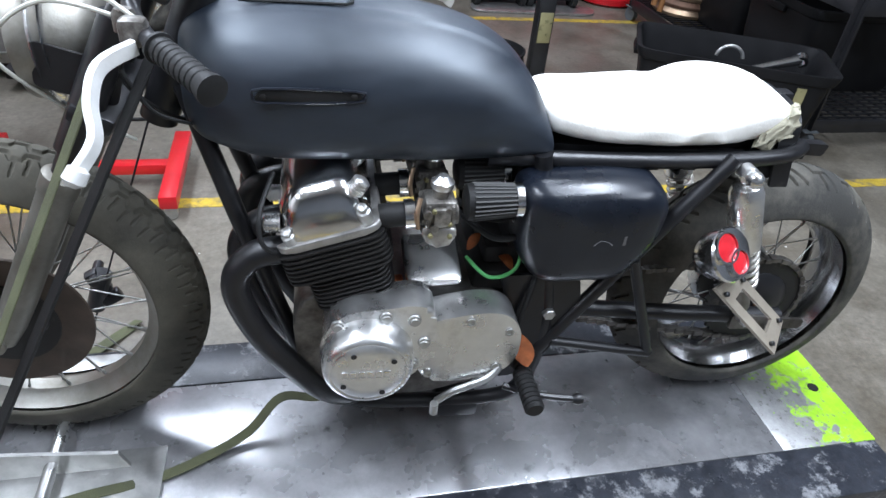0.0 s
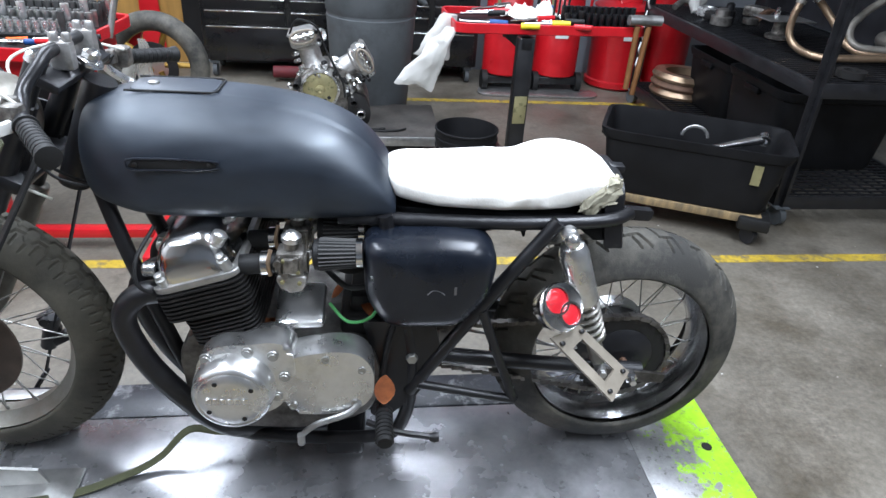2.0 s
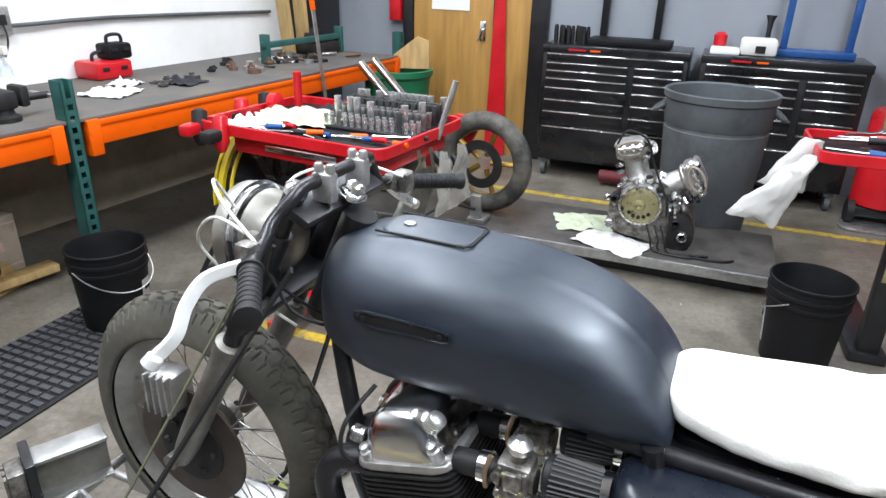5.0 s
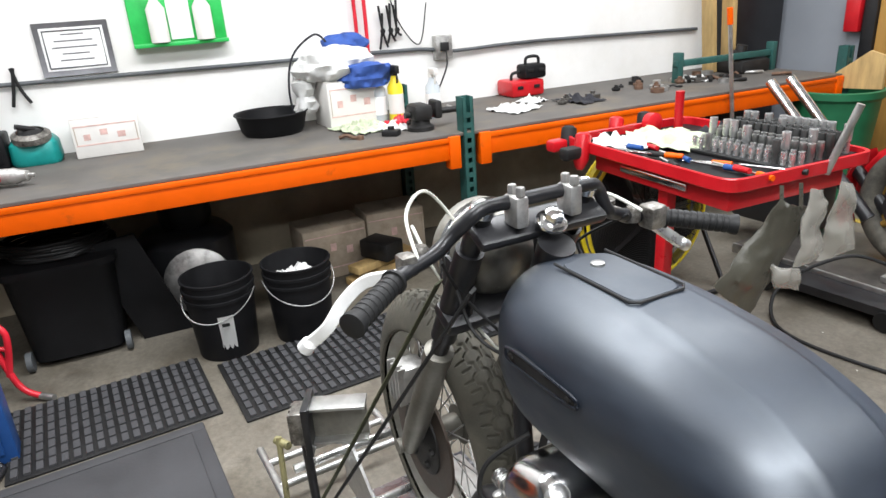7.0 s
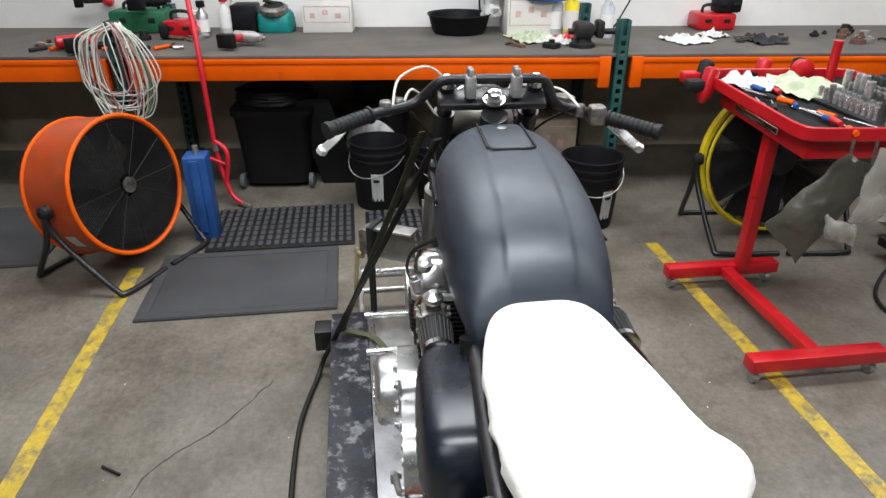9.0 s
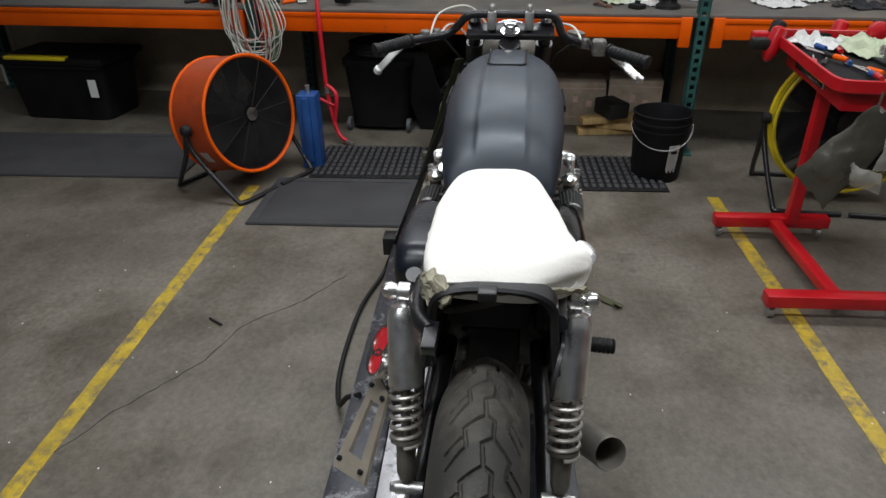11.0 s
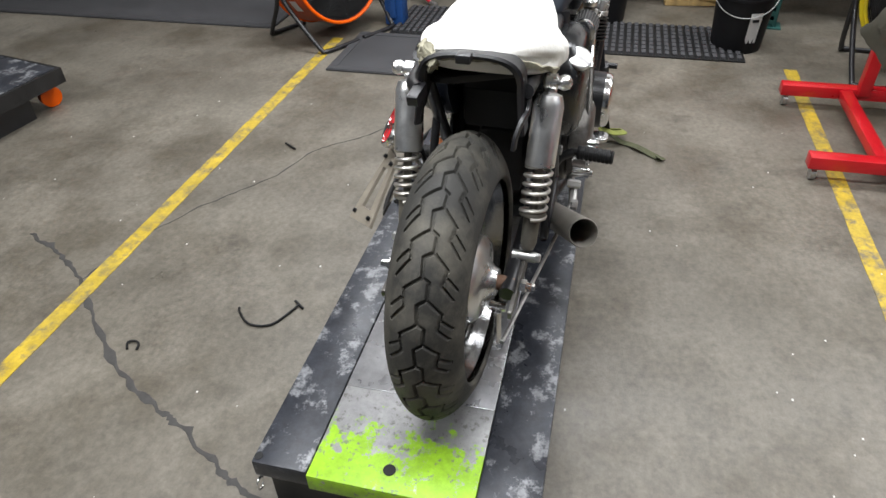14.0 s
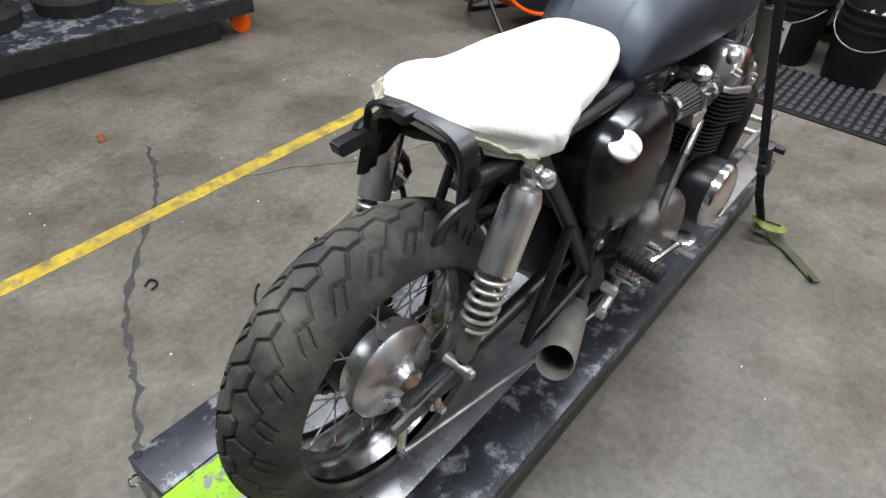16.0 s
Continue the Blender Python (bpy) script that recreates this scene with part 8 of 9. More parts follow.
def chest(x0, label):
    x1, y0, y1 = x0 + 0.985, 3.9, 4.3
    t = thing("tool_chest", label, "tool chest", ((x0 + x1) / 2, 4.1, 0), "tool chests")
    bm = B()
    box(bm, x0, x1, y0, y1, 0.13, 0.945, 0.008)
    part("chest_body", bm, CHEST_BLACK, t)
    bm = B()
    box(bm, x0 - 0.005, x1 + 0.005, y0 - 0.012, y1, 0.9, 0.955, 0.006)
    top = part("top_rim", bm, CHEST_BLACK, t)
    rows = [(0.845, 0.9, 1), (0.79, 0.838, 2), (0.735, 0.784, 2), (0.67, 0.729, 2), (0.585, 0.664, 2), (0.5, 0.579, 2), (0.395, 0.494, 2), (0.15, 0.385, 1)]
    for z0, z1, n in rows:
        cols = [(x0 + 0.03, x1 - 0.03)] if n == 1 and z0 > 0.8 else [(x0 + 0.03, x0 + 0.6), (x0 + 0.64, x1 - 0.03)]
        if z0 < 0.2:
            cols = [(x0 + 0.03, x1 - 0.03)]
        for a, b2 in cols:
            bm = B()
            box(bm, a, b2, y0 - 0.014, y0 - 0.001, z0, z1, 0.004)
            d = part("drawer", bm, CHEST_BLACK, t, "black drawer front")
            bm = B()
            box(bm, a + 0.005, b2 - 0.005, y0 - 0.024, y0 - 0.013, z1 - 0.012, z1 - 0.002, 0.003)
            part("drawer_pull", bm, CHROME, d, "bright full-width drawer pull")
    for x in (x0 + 0.06, x1 - 0.06):
        for y in (3.95, 4.25):
            bm = B()
            lathe(bm, [(-0.015, 0.02), (-0.015, 0.05), (0.015, 0.05), (0.015, 0.02)], (x, y, 0.051), (1, 0, 0), 20)
            box(bm, x - 0.03, x + 0.03, y - 0.03, y + 0.03, 0.1, 0.13, 0.003)
            part("caster", bm, PLASTIC_GREY, t)
    bm = B()
    box(bm, x0 + 0.18, x0 + 0.3, y0 - 0.0135, y0 - 0.0125, 0.92, 0.932)
    part("badge", bm, RED_PAINT, t)
    bm = B()
    box(bm, x0 + 0.33, x0 + 0.4, y0 - 0.0135, y0 - 0.0125, 0.92, 0.932)
    part("badge", bm, ORANGE, t)
    return t


chest(-1.7, "wide black steel tool chest with bright drawer pulls")
chest(-0.64, "second black steel tool chest with a cluttered top")
bm = B()
rod(bm, (-1.2, 3.84, 0.07), (-0.78, 3.84, 0.07), 0.045)
solid("red_cylinder", bm, DULL_RED, "dull red bar lying under the tool chest", "cylinder")
# things on the chests
t = thing("black_tray", "flat black tray on the tool chest", "tray", (-1.1, 4.1, 0.955))
bm = B()
box(bm, -1.42, -0.85, 3.98, 4.24, 0.956, 1.0, 0.008)
part("tray_body", bm, PLASTIC_BLACK, t)
rnd = random.Random(2)
for k in range(12):
    x = -1.66 + 0.022 * k
    bm = B()
    lathe(bm, [(0, 0.014), (0.05 + 0.05 * rnd.random(), 0.016), (0.12, 0.01)], (x, 3.98 + 0.1 * rnd.random(), 0.956), (0, 0, 1), 10)
    solid("small_bottle", bm, SOFT_BLACK, "small black bottle on the tool chest", "bottle", "chest bottles")
for x in (-1.36, -0.98):
    bm = B()
    box(bm, x - 0.025, x + 0.025, YG - 0.05, YG - 0.003, 0.96, 2.6, 0.003)
    solid("wall_upright", bm, BLACK_METAL, "black upright shelf standard on the grey wall", "upright", "wall uprights", "structure")
t = thing("press_frame", "blue steel press frame standing on the tool chest", "press", (0.05, 4.12, 0.955))
for x in (-0.16, 0.22):
    bm = B()
    box(bm, x - 0.02, x + 0.02, 4.1, 4.16, 1.0, 1.6, 0.003)
    part("upright", bm, BLUE, t)
bm = B()
box(bm, -0.2, 0.26, 4.06, 4.2, 0.956, 1.0, 0.005)
part("base", bm, BLUE, t)
t = thing("label_printer", "white desktop label printer on the tool chest", "printer", (-0.33, 4.05, 0.955))
bm = B()
box(bm, -0.42, -0.2, 3.96, 4.16, 0.956, 1.06, 0.02)
part("printer_body", bm, CARTON, t)
bm = B()
box(bm, -0.33, -0.27, 3.955, 3.96, 0.975, 1.02)
part("front_panel", bm, SOFT_BLACK, t)
bm = B()
lathe(bm, [(0, 0.05), (0.01, 0.05), (0.02, 0.02), (0.14, 0.015), (0.2, 0.02), (0.24, 0.035)], (-0.26, 4.2, 0.956), (0, 0, 1), 16)
solid("bench_lamp", bm, BLACK_METAL, "small black lamp stand on the tool chest", "lamp")
bm = B()
box(bm, -0.6, -0.42, 3.95, 4.2, 0.956, 0.985, 0.005)
solid("paper_stack", bm, PAPER, "stack of papers on the tool chest", "paper")
bm = B()
lathe(bm, [(0, 0.04), (0.1, 0.045), (0.12, 0.02)], (-0.55, 4.22, 0.956), (0, 0, 1), 14)
solid("red_bottle", bm, RED_PAINT, "red bottle on the tool chest", "bottle")
t = thing("wall_sign", "dark wall sign with pale lettering bars", "sign", (0.1, YG, 1.5))
bm = B()
box(bm, -0.45, 0.6, YG - 0.02, YG - 0.003, 1.38, 1.7, 0.004)
part("board", bm, BLACK_METAL, t)
bm = B()
for k in range(4):
    box(bm, 0.1 + 0.1 * k, 0.17 + 0.1 * k, YG - 0.022, YG - 0.02, 1.42, 1.46)
part("lettering", bm, GREEN_RAG, t)

# trash can
t = thing("trash_can", "large scuffed grey plastic trash can", "trash can", (-0.49, 3.15, 0))
bm = B()
lathe(bm, [(0.001, 0.235), (0.02, 0.24), (0.64, 0.283), (0.645, 0.278), (0.66, 0.278), (0.67, 0.286), (0.8, 0.292), (0.81, 0.305), (0.845, 0.307), (0.85, 0.298), (0.84, 0.288), (0.03, 0.23), (0.03, 0.001)], (-0.49, 3.15, 0), (0, 0, 1), 56)
part("can_body", bm, PLASTIC_GREY, t)
for s in (-1, 1):
    bm = B()
    tube(bm, [(-0.49 + s * 0.285, 3.08, 0.76), (-0.49 + s * 0.34, 3.1, 0.72), (-0.49 + s * 0.34, 3.2, 0.72), (-0.49 + s * 0.285, 3.22, 0.76)], 0.012, 8)
    part("handle", bm, PLASTIC_GREY, t)

# oil drainers
for x, lab in ((0.56, "red oil drainer with a raised pan and hose"), (0.96, "red oil drainer with a red handle and raised pan")):
    t = thing("oil_drainer", lab, "oil drainer", (x, 3.85, 0), "oil drainers")
    bm = B()
    lathe(bm, [(0.12, 0.15), (0.13, 0.17), (0.68, 0.17), (0.71, 0.15), (0.72, 0.05)], (x, 3.85, 0), (0, 0, 1), 36)
    part("barrel", bm, RED_PAINT, t)
    bm = B()
    lathe(bm, [(0.98, 0.04), (1.0, 0.16), (1.07, 0.175), (1.08, 0.175), (1.075, 0.165), (1.02, 0.15), (1.02, 0.001)], (x, 3.85, 0), (0, 0, 1), 36)
    part("pan", bm, RED_PAINT, t)
    bm = B()
    rod(bm, (x, 3.85, 0.7), (x, 3.85, 1.0), 0.02)
    part("stem", bm, STEEL, t)
    bm = B()
    tube(bm, [(x + 0.1, 3.75, 0.7), (x + 0.12, 3.68, 0.82), (x, 3.66, 0.86), (x - 0.12, 3.68, 0.78), (x - 0.1, 3.66, 0.5)], 0.014, 8)
    part("hose", bm, BROWN_OIL, t)
    bm = B()
    tube(bm, [(x + 0.02, 3.72, 0.62), (x + 0.03, 3.68, 0.88), (x + 0.17, 3.68, 0.9), (x + 0.18, 3.72, 0.62)], 0.012, 8)
    part("push_handle", bm, BLACK_METAL if x < 0.7 else RED_PAINT, t)
    for s in (-1, 1):
        bm = B()
        lathe(bm, [(-0.02, 0.03), (-0.02, 0.075), (0.02, 0.075), (0.02, 0.03)], (x + s * 0.17, 3.76, 0.076), (1, 0, 0), 24)
        part("wheel", bm, SOFT_BLACK, t)
    bm = B()
    box(bm, x - 0.07, x + 0.03, 3.675, 3.682, 0.42, 0.56)
    part("sticker", bm, PAPER if x > 0.7 else SOFT_BLACK, t)
    bm = B()
    box(bm, x - 0.16, x + 0.16, 3.72, 3.98, 0.06, 0.12, 0.01)
    part("frame", bm, BLACK_METAL, t)
bm = B()
slab(bm, rounded([(0.32, 3.58), (1.25, 3.55), (1.3, 3.75), (0.35, 3.8)], 0.1), "z", 0.003, 0.016, 0.003)
solid("drip_tray", bm, STEEL, "flat oily metal drip tray on the floor", "tray")
t = thing("waste_can", "red oily-waste can with a sloped lid", "waste can", (1.52, 4.0, 0))
bm = B()
lathe(bm, [(0.001, 0.21), (0.02, 0.235), (0.06, 0.235), (0.07, 0.22), (0.6, 0.23), (0.62, 0.245), (0.64, 0.22), (0.68, 0.1)], (1.52, 4.0, 0), (0, 0, 1), 40)
part("can", bm, RED_PAINT, t)
bm = B()
slab(bm, [(3.85, 0.62), (4.1, 0.66), (4.12, 0.8), (3.98, 0.82), (3.88, 0.72)], "x", 1.42, 1.6, 0.01)
part("lid", bm, RED_PAINT, t)
bm = B()
box(bm, 1.46, 1.56, 3.765, 3.772, 0.4, 0.56)
part("sticker", bm, CARTON, t)
bm = B()
lathe(bm, [(0.001, 0.2), (0.8, 0.2), (0.82, 0.18)], (1.95, 4.1, 0), (0, 0, 1), 36)
solid("red_drum", bm, RED_PAINT, "red steel drum standing behind the rack", "drum")

# ---------- shelving rack ----------
rack = thing("shelving_rack", "dark steel wire shelving rack on casters loaded with engine parts", "shelving rack", (1.85, 2.5, 0))
RX0, RX1, RY0, RY1 = 1.5, 2.35, 1.5, 3.5
for x in (RX0, RX1):
    for y in (RY0, RY1):
        bm = B()
        for k in range(2):
            box(bm, x - 0.003 if k else x - 0.035, x + 0.003 if k else x + 0.035, y - 0.03 if k else y - 0.003, y + 0.03 if k else y + 0.003, 0.1, 2.1)
        for k in range(38):
            box(bm, x - 0.012, x + 0.012, y - 0.0045, y + 0.0045, 0.14 + k * 0.05, 0.165 + k * 0.05)
        part("post", bm, BLACK_METAL, rack, "punched dark steel post")
        bm = B()
        lathe(bm, [(-0.018, 0.02), (-0.018, 0.048), (0.018, 0.048), (0.018, 0.02)], (x, y, 0.049), (1, 0.3, 0), 20)
        box(bm, x - 0.04, x + 0.04, y - 0.04, y + 0.04, 0.098, 0.104, 0.001)
        part("caster", bm, PLASTIC_GREY, rack, "grey rubber caster")
for z in (0.16, 0.72, 1.26):
    bm = B()
    box(bm, RX0 - 0.03, RX0 - 0.004, RY0, RY1, z - 0.07, z, 0.004)
    box(bm, RX1 + 0.004, RX1 + 0.03, RY0, RY1, z - 0.07, z, 0.004)
    box(bm, RX0, RX1, RY0 - 0.02, RY0 - 0.004, z - 0.07, z, 0.004)
    box(bm, RX0, RX1, RY1 + 0.004, RY1 + 0.02, z - 0.07, z, 0.004)
    shelf = part("shelf", bm, BLACK_METAL, rack, "dark steel shelf edge")
    bm = B()
    for k in range(48):
        y = RY0 + (k + 0.5) * (RY1 - RY0) / 48
        box(bm, RX0, RX1, y - 0.004, y + 0.004, z - 0.01, z - 0.002)
    for k in range(12):
        x = RX0 + (k + 0.5) * (RX1 - RX0) / 12
        box(bm, x - 0.004, x + 0.004, RY0, RY1, z - 0.018, z - 0.01)
    part("wire_deck", bm, BLACK_METAL, shelf)["kind"] = "stuff"

# A wavy black sheet is added to darken the rack's open back.
bm = B()
cols = 60
rings = []
for i in range(cols + 1):
    y = RY0 + 0.3 + (RY1 - RY0 - 0.32) * i / cols
    w = 0.012 * math.sin(i * 0.9) + 0.02 * noise.noise(Vector((i * 0.21, 3.0, 1.0)))
    rings.append([(RX1 - 0.06 + w, y, 0.74), (RX1 - 0.06 + 0.6 * w, y, 1.24), (RX1 - 0.055 + 0.6 * w, y, 1.24), (RX1 - 0.055 + w, y, 0.74)])
ring_loft(bm, rings)
solid("rack_backing", bm, BLACK_RAG, "dull black sheet added to darken the back of the rack", "tarpaulin")


def tub(m, L, W, H, label, tagit=True):
    t = thing("plastic_tub", label, "tub", tuple(m.translation), "black tubs")
    bm = B()
    prof = []
    for z, f in ((0.002, 0.86), (0.02, 0.88), (H - 0.05, 0.97), (H - 0.045, 1.0), (H - 0.012, 1.03), (H, 1.03), (H, 0.985), (H - 0.04, 0.945), (0.03, 0.86)):
        prof.append([m @ Vector(p) for p in superring(0, 0, z, L / 2 * f, W / 2 * f, 48, 9, "z")])
    ring_loft(bm, prof)
    body = part("tub_body", bm, PLASTIC_BLACK, t)
    for s in (-1, 1):
        bm = B()
        box(bm, s * L / 2 * 1.0 - 0.012, s * L / 2 * 1.0 + 0.012, -0.07, 0.07, H - 0.075, H - 0.04, 0.006, m)
        part("grip_handle", bm, PLASTIC_BLACK, t)
    if tagit:
        bm = B()
        box(bm, 0.26, 0.3, -0.488 * W - 0.002, -0.488 * W, H * 0.5, H * 0.8, 0, m @ Matrix.Rotation(0.0, 4, "Z"))
        lab = part("sticker", bm, BROWN_OIL, t, "worn paper sticker")
    return t


MT = pose(1.02, 1.6, 0.15, 0, 0, -25)
tub(MT, 0.84, 0.44, 0.31, "black plastic tub with a few parts, standing on a dolly")
dolly = thing("dolly", "wooden furniture dolly with casters and black corner caps", "dolly", tuple(MT.translation))
bm = B()
box(bm, -0.36, 0.36, -0.2, 0.2, -0.04, 0.0, 0.006, MT)
part("deck", bm, DOLLY_WOOD, dolly)
for sx in (-1, 1):
    for sy in (-1, 1):
        bm = B()
        box(bm, sx * 0.33 - 0.07, sx * 0.33 + 0.07, sy * 0.17 - 0.06, sy * 0.17 + 0.06, -0.065, -0.002, 0.012, MT)
        part("corner_cap", bm, SOFT_BLACK, dolly)
        bm = B()
        p = MT @ Vector((sx * 0.33, sy * 0.17, -0.11))
        lathe(bm, [(-0.015, 0.015), (-0.015, 0.04), (0.015, 0.04), (0.015, 0.015)], p, (1, 0.4, 0), 18)
        rod(bm, p, p + Vector((0, 0, 0.05)), 0.014)
        part("caster", bm, BLACK_METAL, dolly)
t = thing("chrome_lever", "chrome kick lever lying in the tub", "lever", tuple(MT @ Vector((0.2, 0, 0.25))))
bm = B()
rod(bm, MT @ Vector((0.08, -0.05, 0.24)), MT @ Vector((0.3, 0.05, 0.29)), 0.016, 0.024)
lathe(bm, [(-0.02, 0.015), (-0.02, 0.028), (0.02, 0.028), (0.02, 0.015)], MT @ Vector((0.31, 0.05, 0.29)), (0.6, 1, 0.4), 18, closed=True)
part("lever", bm, CHROME, t)
bm = B()
tube(bm, [MT @ Vector((0.0 + 0.06 * math.cos(a), 0.03, 0.25 + 0.06 * math.sin(a))) for a in np.linspace(0.2, 3, 9)], 0.008, 8)
solid("clamp_ring", bm, STEEL, "curved steel clamp ring in the tub", "clamp")
bm = B()
rows = [superring(0, 0, z, 0.33, 0.16, 20, 6, "z") for z in (0.032, 0.1)]
ring_loft(bm, [[MT @ Vector(p) for p in r] for r in rows])
crumple(bm, 0.03, 8)
solid("scrap_heap", bm, SOFT_BLACK, "dark heap of scrap parts in the tub", "scrap", kind="stuff")
tub(pose(1.92, 2.1, 0.161, 0, 0, 0), 0.72, 0.62, 0.42, "black plastic tub on the lowest rack shelf", False)
tub(pose(1.98, 2.85, 0.161, 0, 0, 0), 0.6, 0.6, 0.36, "black plastic tub further along the rack shelf", False)
# wheels and parts on the rack
for k in range(3):
    bm = B()
    lathe(bm, [(0, 0.14), (0, 0.22), (0.02, 0.23), (0.05, 0.21), (0.05, 0.14)], (1.74, 3.22, 0.162 + 0.052 * k), (0.02 * k, 0, 1), 32, closed=True)
    solid("bare_wheel", bm, RUST if k == 1 else HEADER, "tarnished wheel rim stacked on the low rack shelf", "bare wheel", "stacked wheels")
t = thing("exhaust_header", "heat-stained exhaust header pipes on the rack shelf", "exhaust", (1.75, 1.9, 0.72))
PIPES = [[(1.705, 2.12, 0.975), (1.685, 2.118, 0.9), (1.685, 2.11, 0.81), (1.71, 2.06, 0.757), (1.72, 1.93, 0.745), (1.8, 1.86, 0.748), (2.05, 1.83, 0.76), (2.3, 1.78, 0.77)],
         [(1.775, 2.1, 0.998), (1.82, 2.09, 0.955), (1.87, 2.03, 0.88), (1.91, 1.96, 0.8), (2.0, 1.9, 0.766), (2.28, 1.86, 0.77)],
         [(2.14, 2.02, 1.04), (2.03, 2.03, 0.96), (1.94, 2.0, 0.87), (1.94, 1.92, 0.8), (2.1, 1.88, 0.79), (2.28, 1.84, 0.79)]]
for k, pts in enumerate(PIPES):
    bm = B()
    tube(bm, pts, 0.019, 12)
    pipe = part("header_pipe", bm, HEADER if k < 2 else EXHAUST, t)
    bm = B()
    d = Vector(pts[0]) - Vector(pts[1])
    lathe(bm, [(-0.012, 0.02), (-0.012, 0.026), (0.008, 0.026), (0.01, 0.018), (-0.006, 0.015)], pts[0], d, 16)
    part("flange", bm, CHROME if k else EXHAUST, pipe)
bm = B()
tube(bm, [(2.25, 2.1, 0.8), (2.15, 1.98, 0.82), (2.2, 1.82, 0.8)], 0.045, 14)
part("collector", bm, EXHAUST, t, "grey welded collector box")
bm = B()
lathe(bm, [(0.002, 0.062), (0.006, 0.07), (0.05, 0.07), (0.056, 0.064), (0.06, 0.05), (0.05, 0.044), (0.02, 0.042), (0.02, 0.001)], (1.72, 3.1, 0.72), (0, 0, 1), 28)
solid("alloy_housing", bm, SOCKET, "bright round alloy housing on the rack shelf", "engine part")
solid("plastic_bag", pouch((1.69, 3.2, 0.83), (0.6, 0.8, 0), ((-0.03, 0.11), (0.02, 0.12), (0.11, -0.1), (-0.12, -0.1)), 0.05, 4.0), WHITE_FILM, "crumpled clear plastic bag on the rack shelf", "plastic bag", "plastic bags")
t = thing("studded_plate", "bright steel plate with chrome studs on a dark hub", "engine part", (1.85, 2.45, 0.72))
bm = B()
lathe(bm, [(0.002, 0.075), (0.02, 0.075), (0.03, 0.045), (0.1, 0.04), (0.11, 0.03)], (1.85, 2.45, 0.72), (0, 0, 1), 20)
part("hub", bm, CARB, t)
bm = B()
box(bm, 1.7, 1.98, 2.33, 2.52, 0.83, 0.838, 0.003)
part("plate", bm, STEEL, t)
for dx, dy in ((-0.03, 0.02), (0.04, -0.02)):
    bm = B()
    lathe(bm, [(0, 0.016), (0.03, 0.016), (0.034, 0.011), (0.05, 0.011), (0.054, 0.006)], (1.85 + dx, 2.45 + dy, 0.838), (0, 0, 1), 14)
    part("stud", bm, CHROME, t)
rnd = random.Random(21)
for k in range(34):
    z = 0.72 if k < 20 else 1.26
    x, y = rnd.uniform(RX0 + 0.08, RX1 - 0.2), rnd.uniform(RY0 + 0.1, RY1 - 0.15)
    r = rnd.uniform(0.03, 0.085)
    if k < 20 and 1.62 < y < 2.65:
        continue
    bm = B()
    if k % 4 == 0:
        lathe(bm, [(0.002, r), (0.05, r), (0.055, r * 0.7), (0.09, r * 0.65), (0.1, r * 0.3)], (x, y, z), (0, 0, 1), 16)
    elif k % 4 == 1:
        box(bm, -r, r, -r * 1.4, r * 1.4, 0.002, r * 1.3, 0.012, pose(x, y, z, 0, 0, rnd.uniform(0, 90)))
    elif k % 4 == 2:
        tube(bm, [(x - 0.1, y, z + 0.03), (x, y + 0.06, z + 0.06), (x + 0.12, y + 0.02, z + 0.03)], 0.022, 10)
    else:
        lathe(bm, [(0.002, r * 0.7), (0.002, r * 1.3), (0.035, r * 1.3), (0.035, r * 0.7)], (x, y, z), (0, 0, 1), 24, closed=True)
    solid("engine_part", bm, (OILY_CASE, BLACK_METAL, CARB, DARK_CAST, RUST)[k % 5], "used metal engine part lying on the rack shelf", "engine part", "parts on the rack")
bm = B()
for k in range(14):
    z = 0.35 + 0.11 * k
    tube(bm, [(1.47, 3.46, z), (1.455, 3.44, z - 0.05), (1.47, 3.43, z - 0.09)], 0.008, 6)
solid("chain_hooks", bm, STEEL, "string of small steel clips hanging on the rack post", "clips", kind="stuff")

# ---------- second lift with another motorcycle and an engine ----------
lift2 = thing("motorcycle_lift", "second low black lift table with steel edges", "lift table", (-1.3, 2.7, 0))
bm = B()
box(bm, -2.4, -0.1, 2.34, 2.95, 0.075, 0.12, 0.005)
part("deck", bm, LIFT_DECK, lift2, "worn dark deck")
bm = B()
box(bm, -2.4, -0.1, 2.325, 2.34, 0.07, 0.122, 0.003)
part("edge_rail", bm, STEEL, lift2, "bright worn edge rail")
bm = B()
box(bm, -2.3, -0.2, 2.4, 2.9, 0.0, 0.075)
part("base", bm, BLACK_METAL, lift2)
bm = B()
slab(bm, rounded([(-2.2, 2.16), (-1.4, 2.2), (-1.4, 2.33), (-2.2, 2.33)], 0.02), "z", 0.06, 0.1, 0.003)
part("side_wing", bm, BLACK_METAL, lift2)
for x in (-2.1, -1.55):
    bm = B()
    lathe(bm, [(-0.02, 0.02), (-0.02, 0.045), (0.02, 0.045), (0.02, 0.02)], (x, 2.2, 0.046), (0, 1, 0), 18)
    part("caster", bm, SOFT_BLACK, lift2)

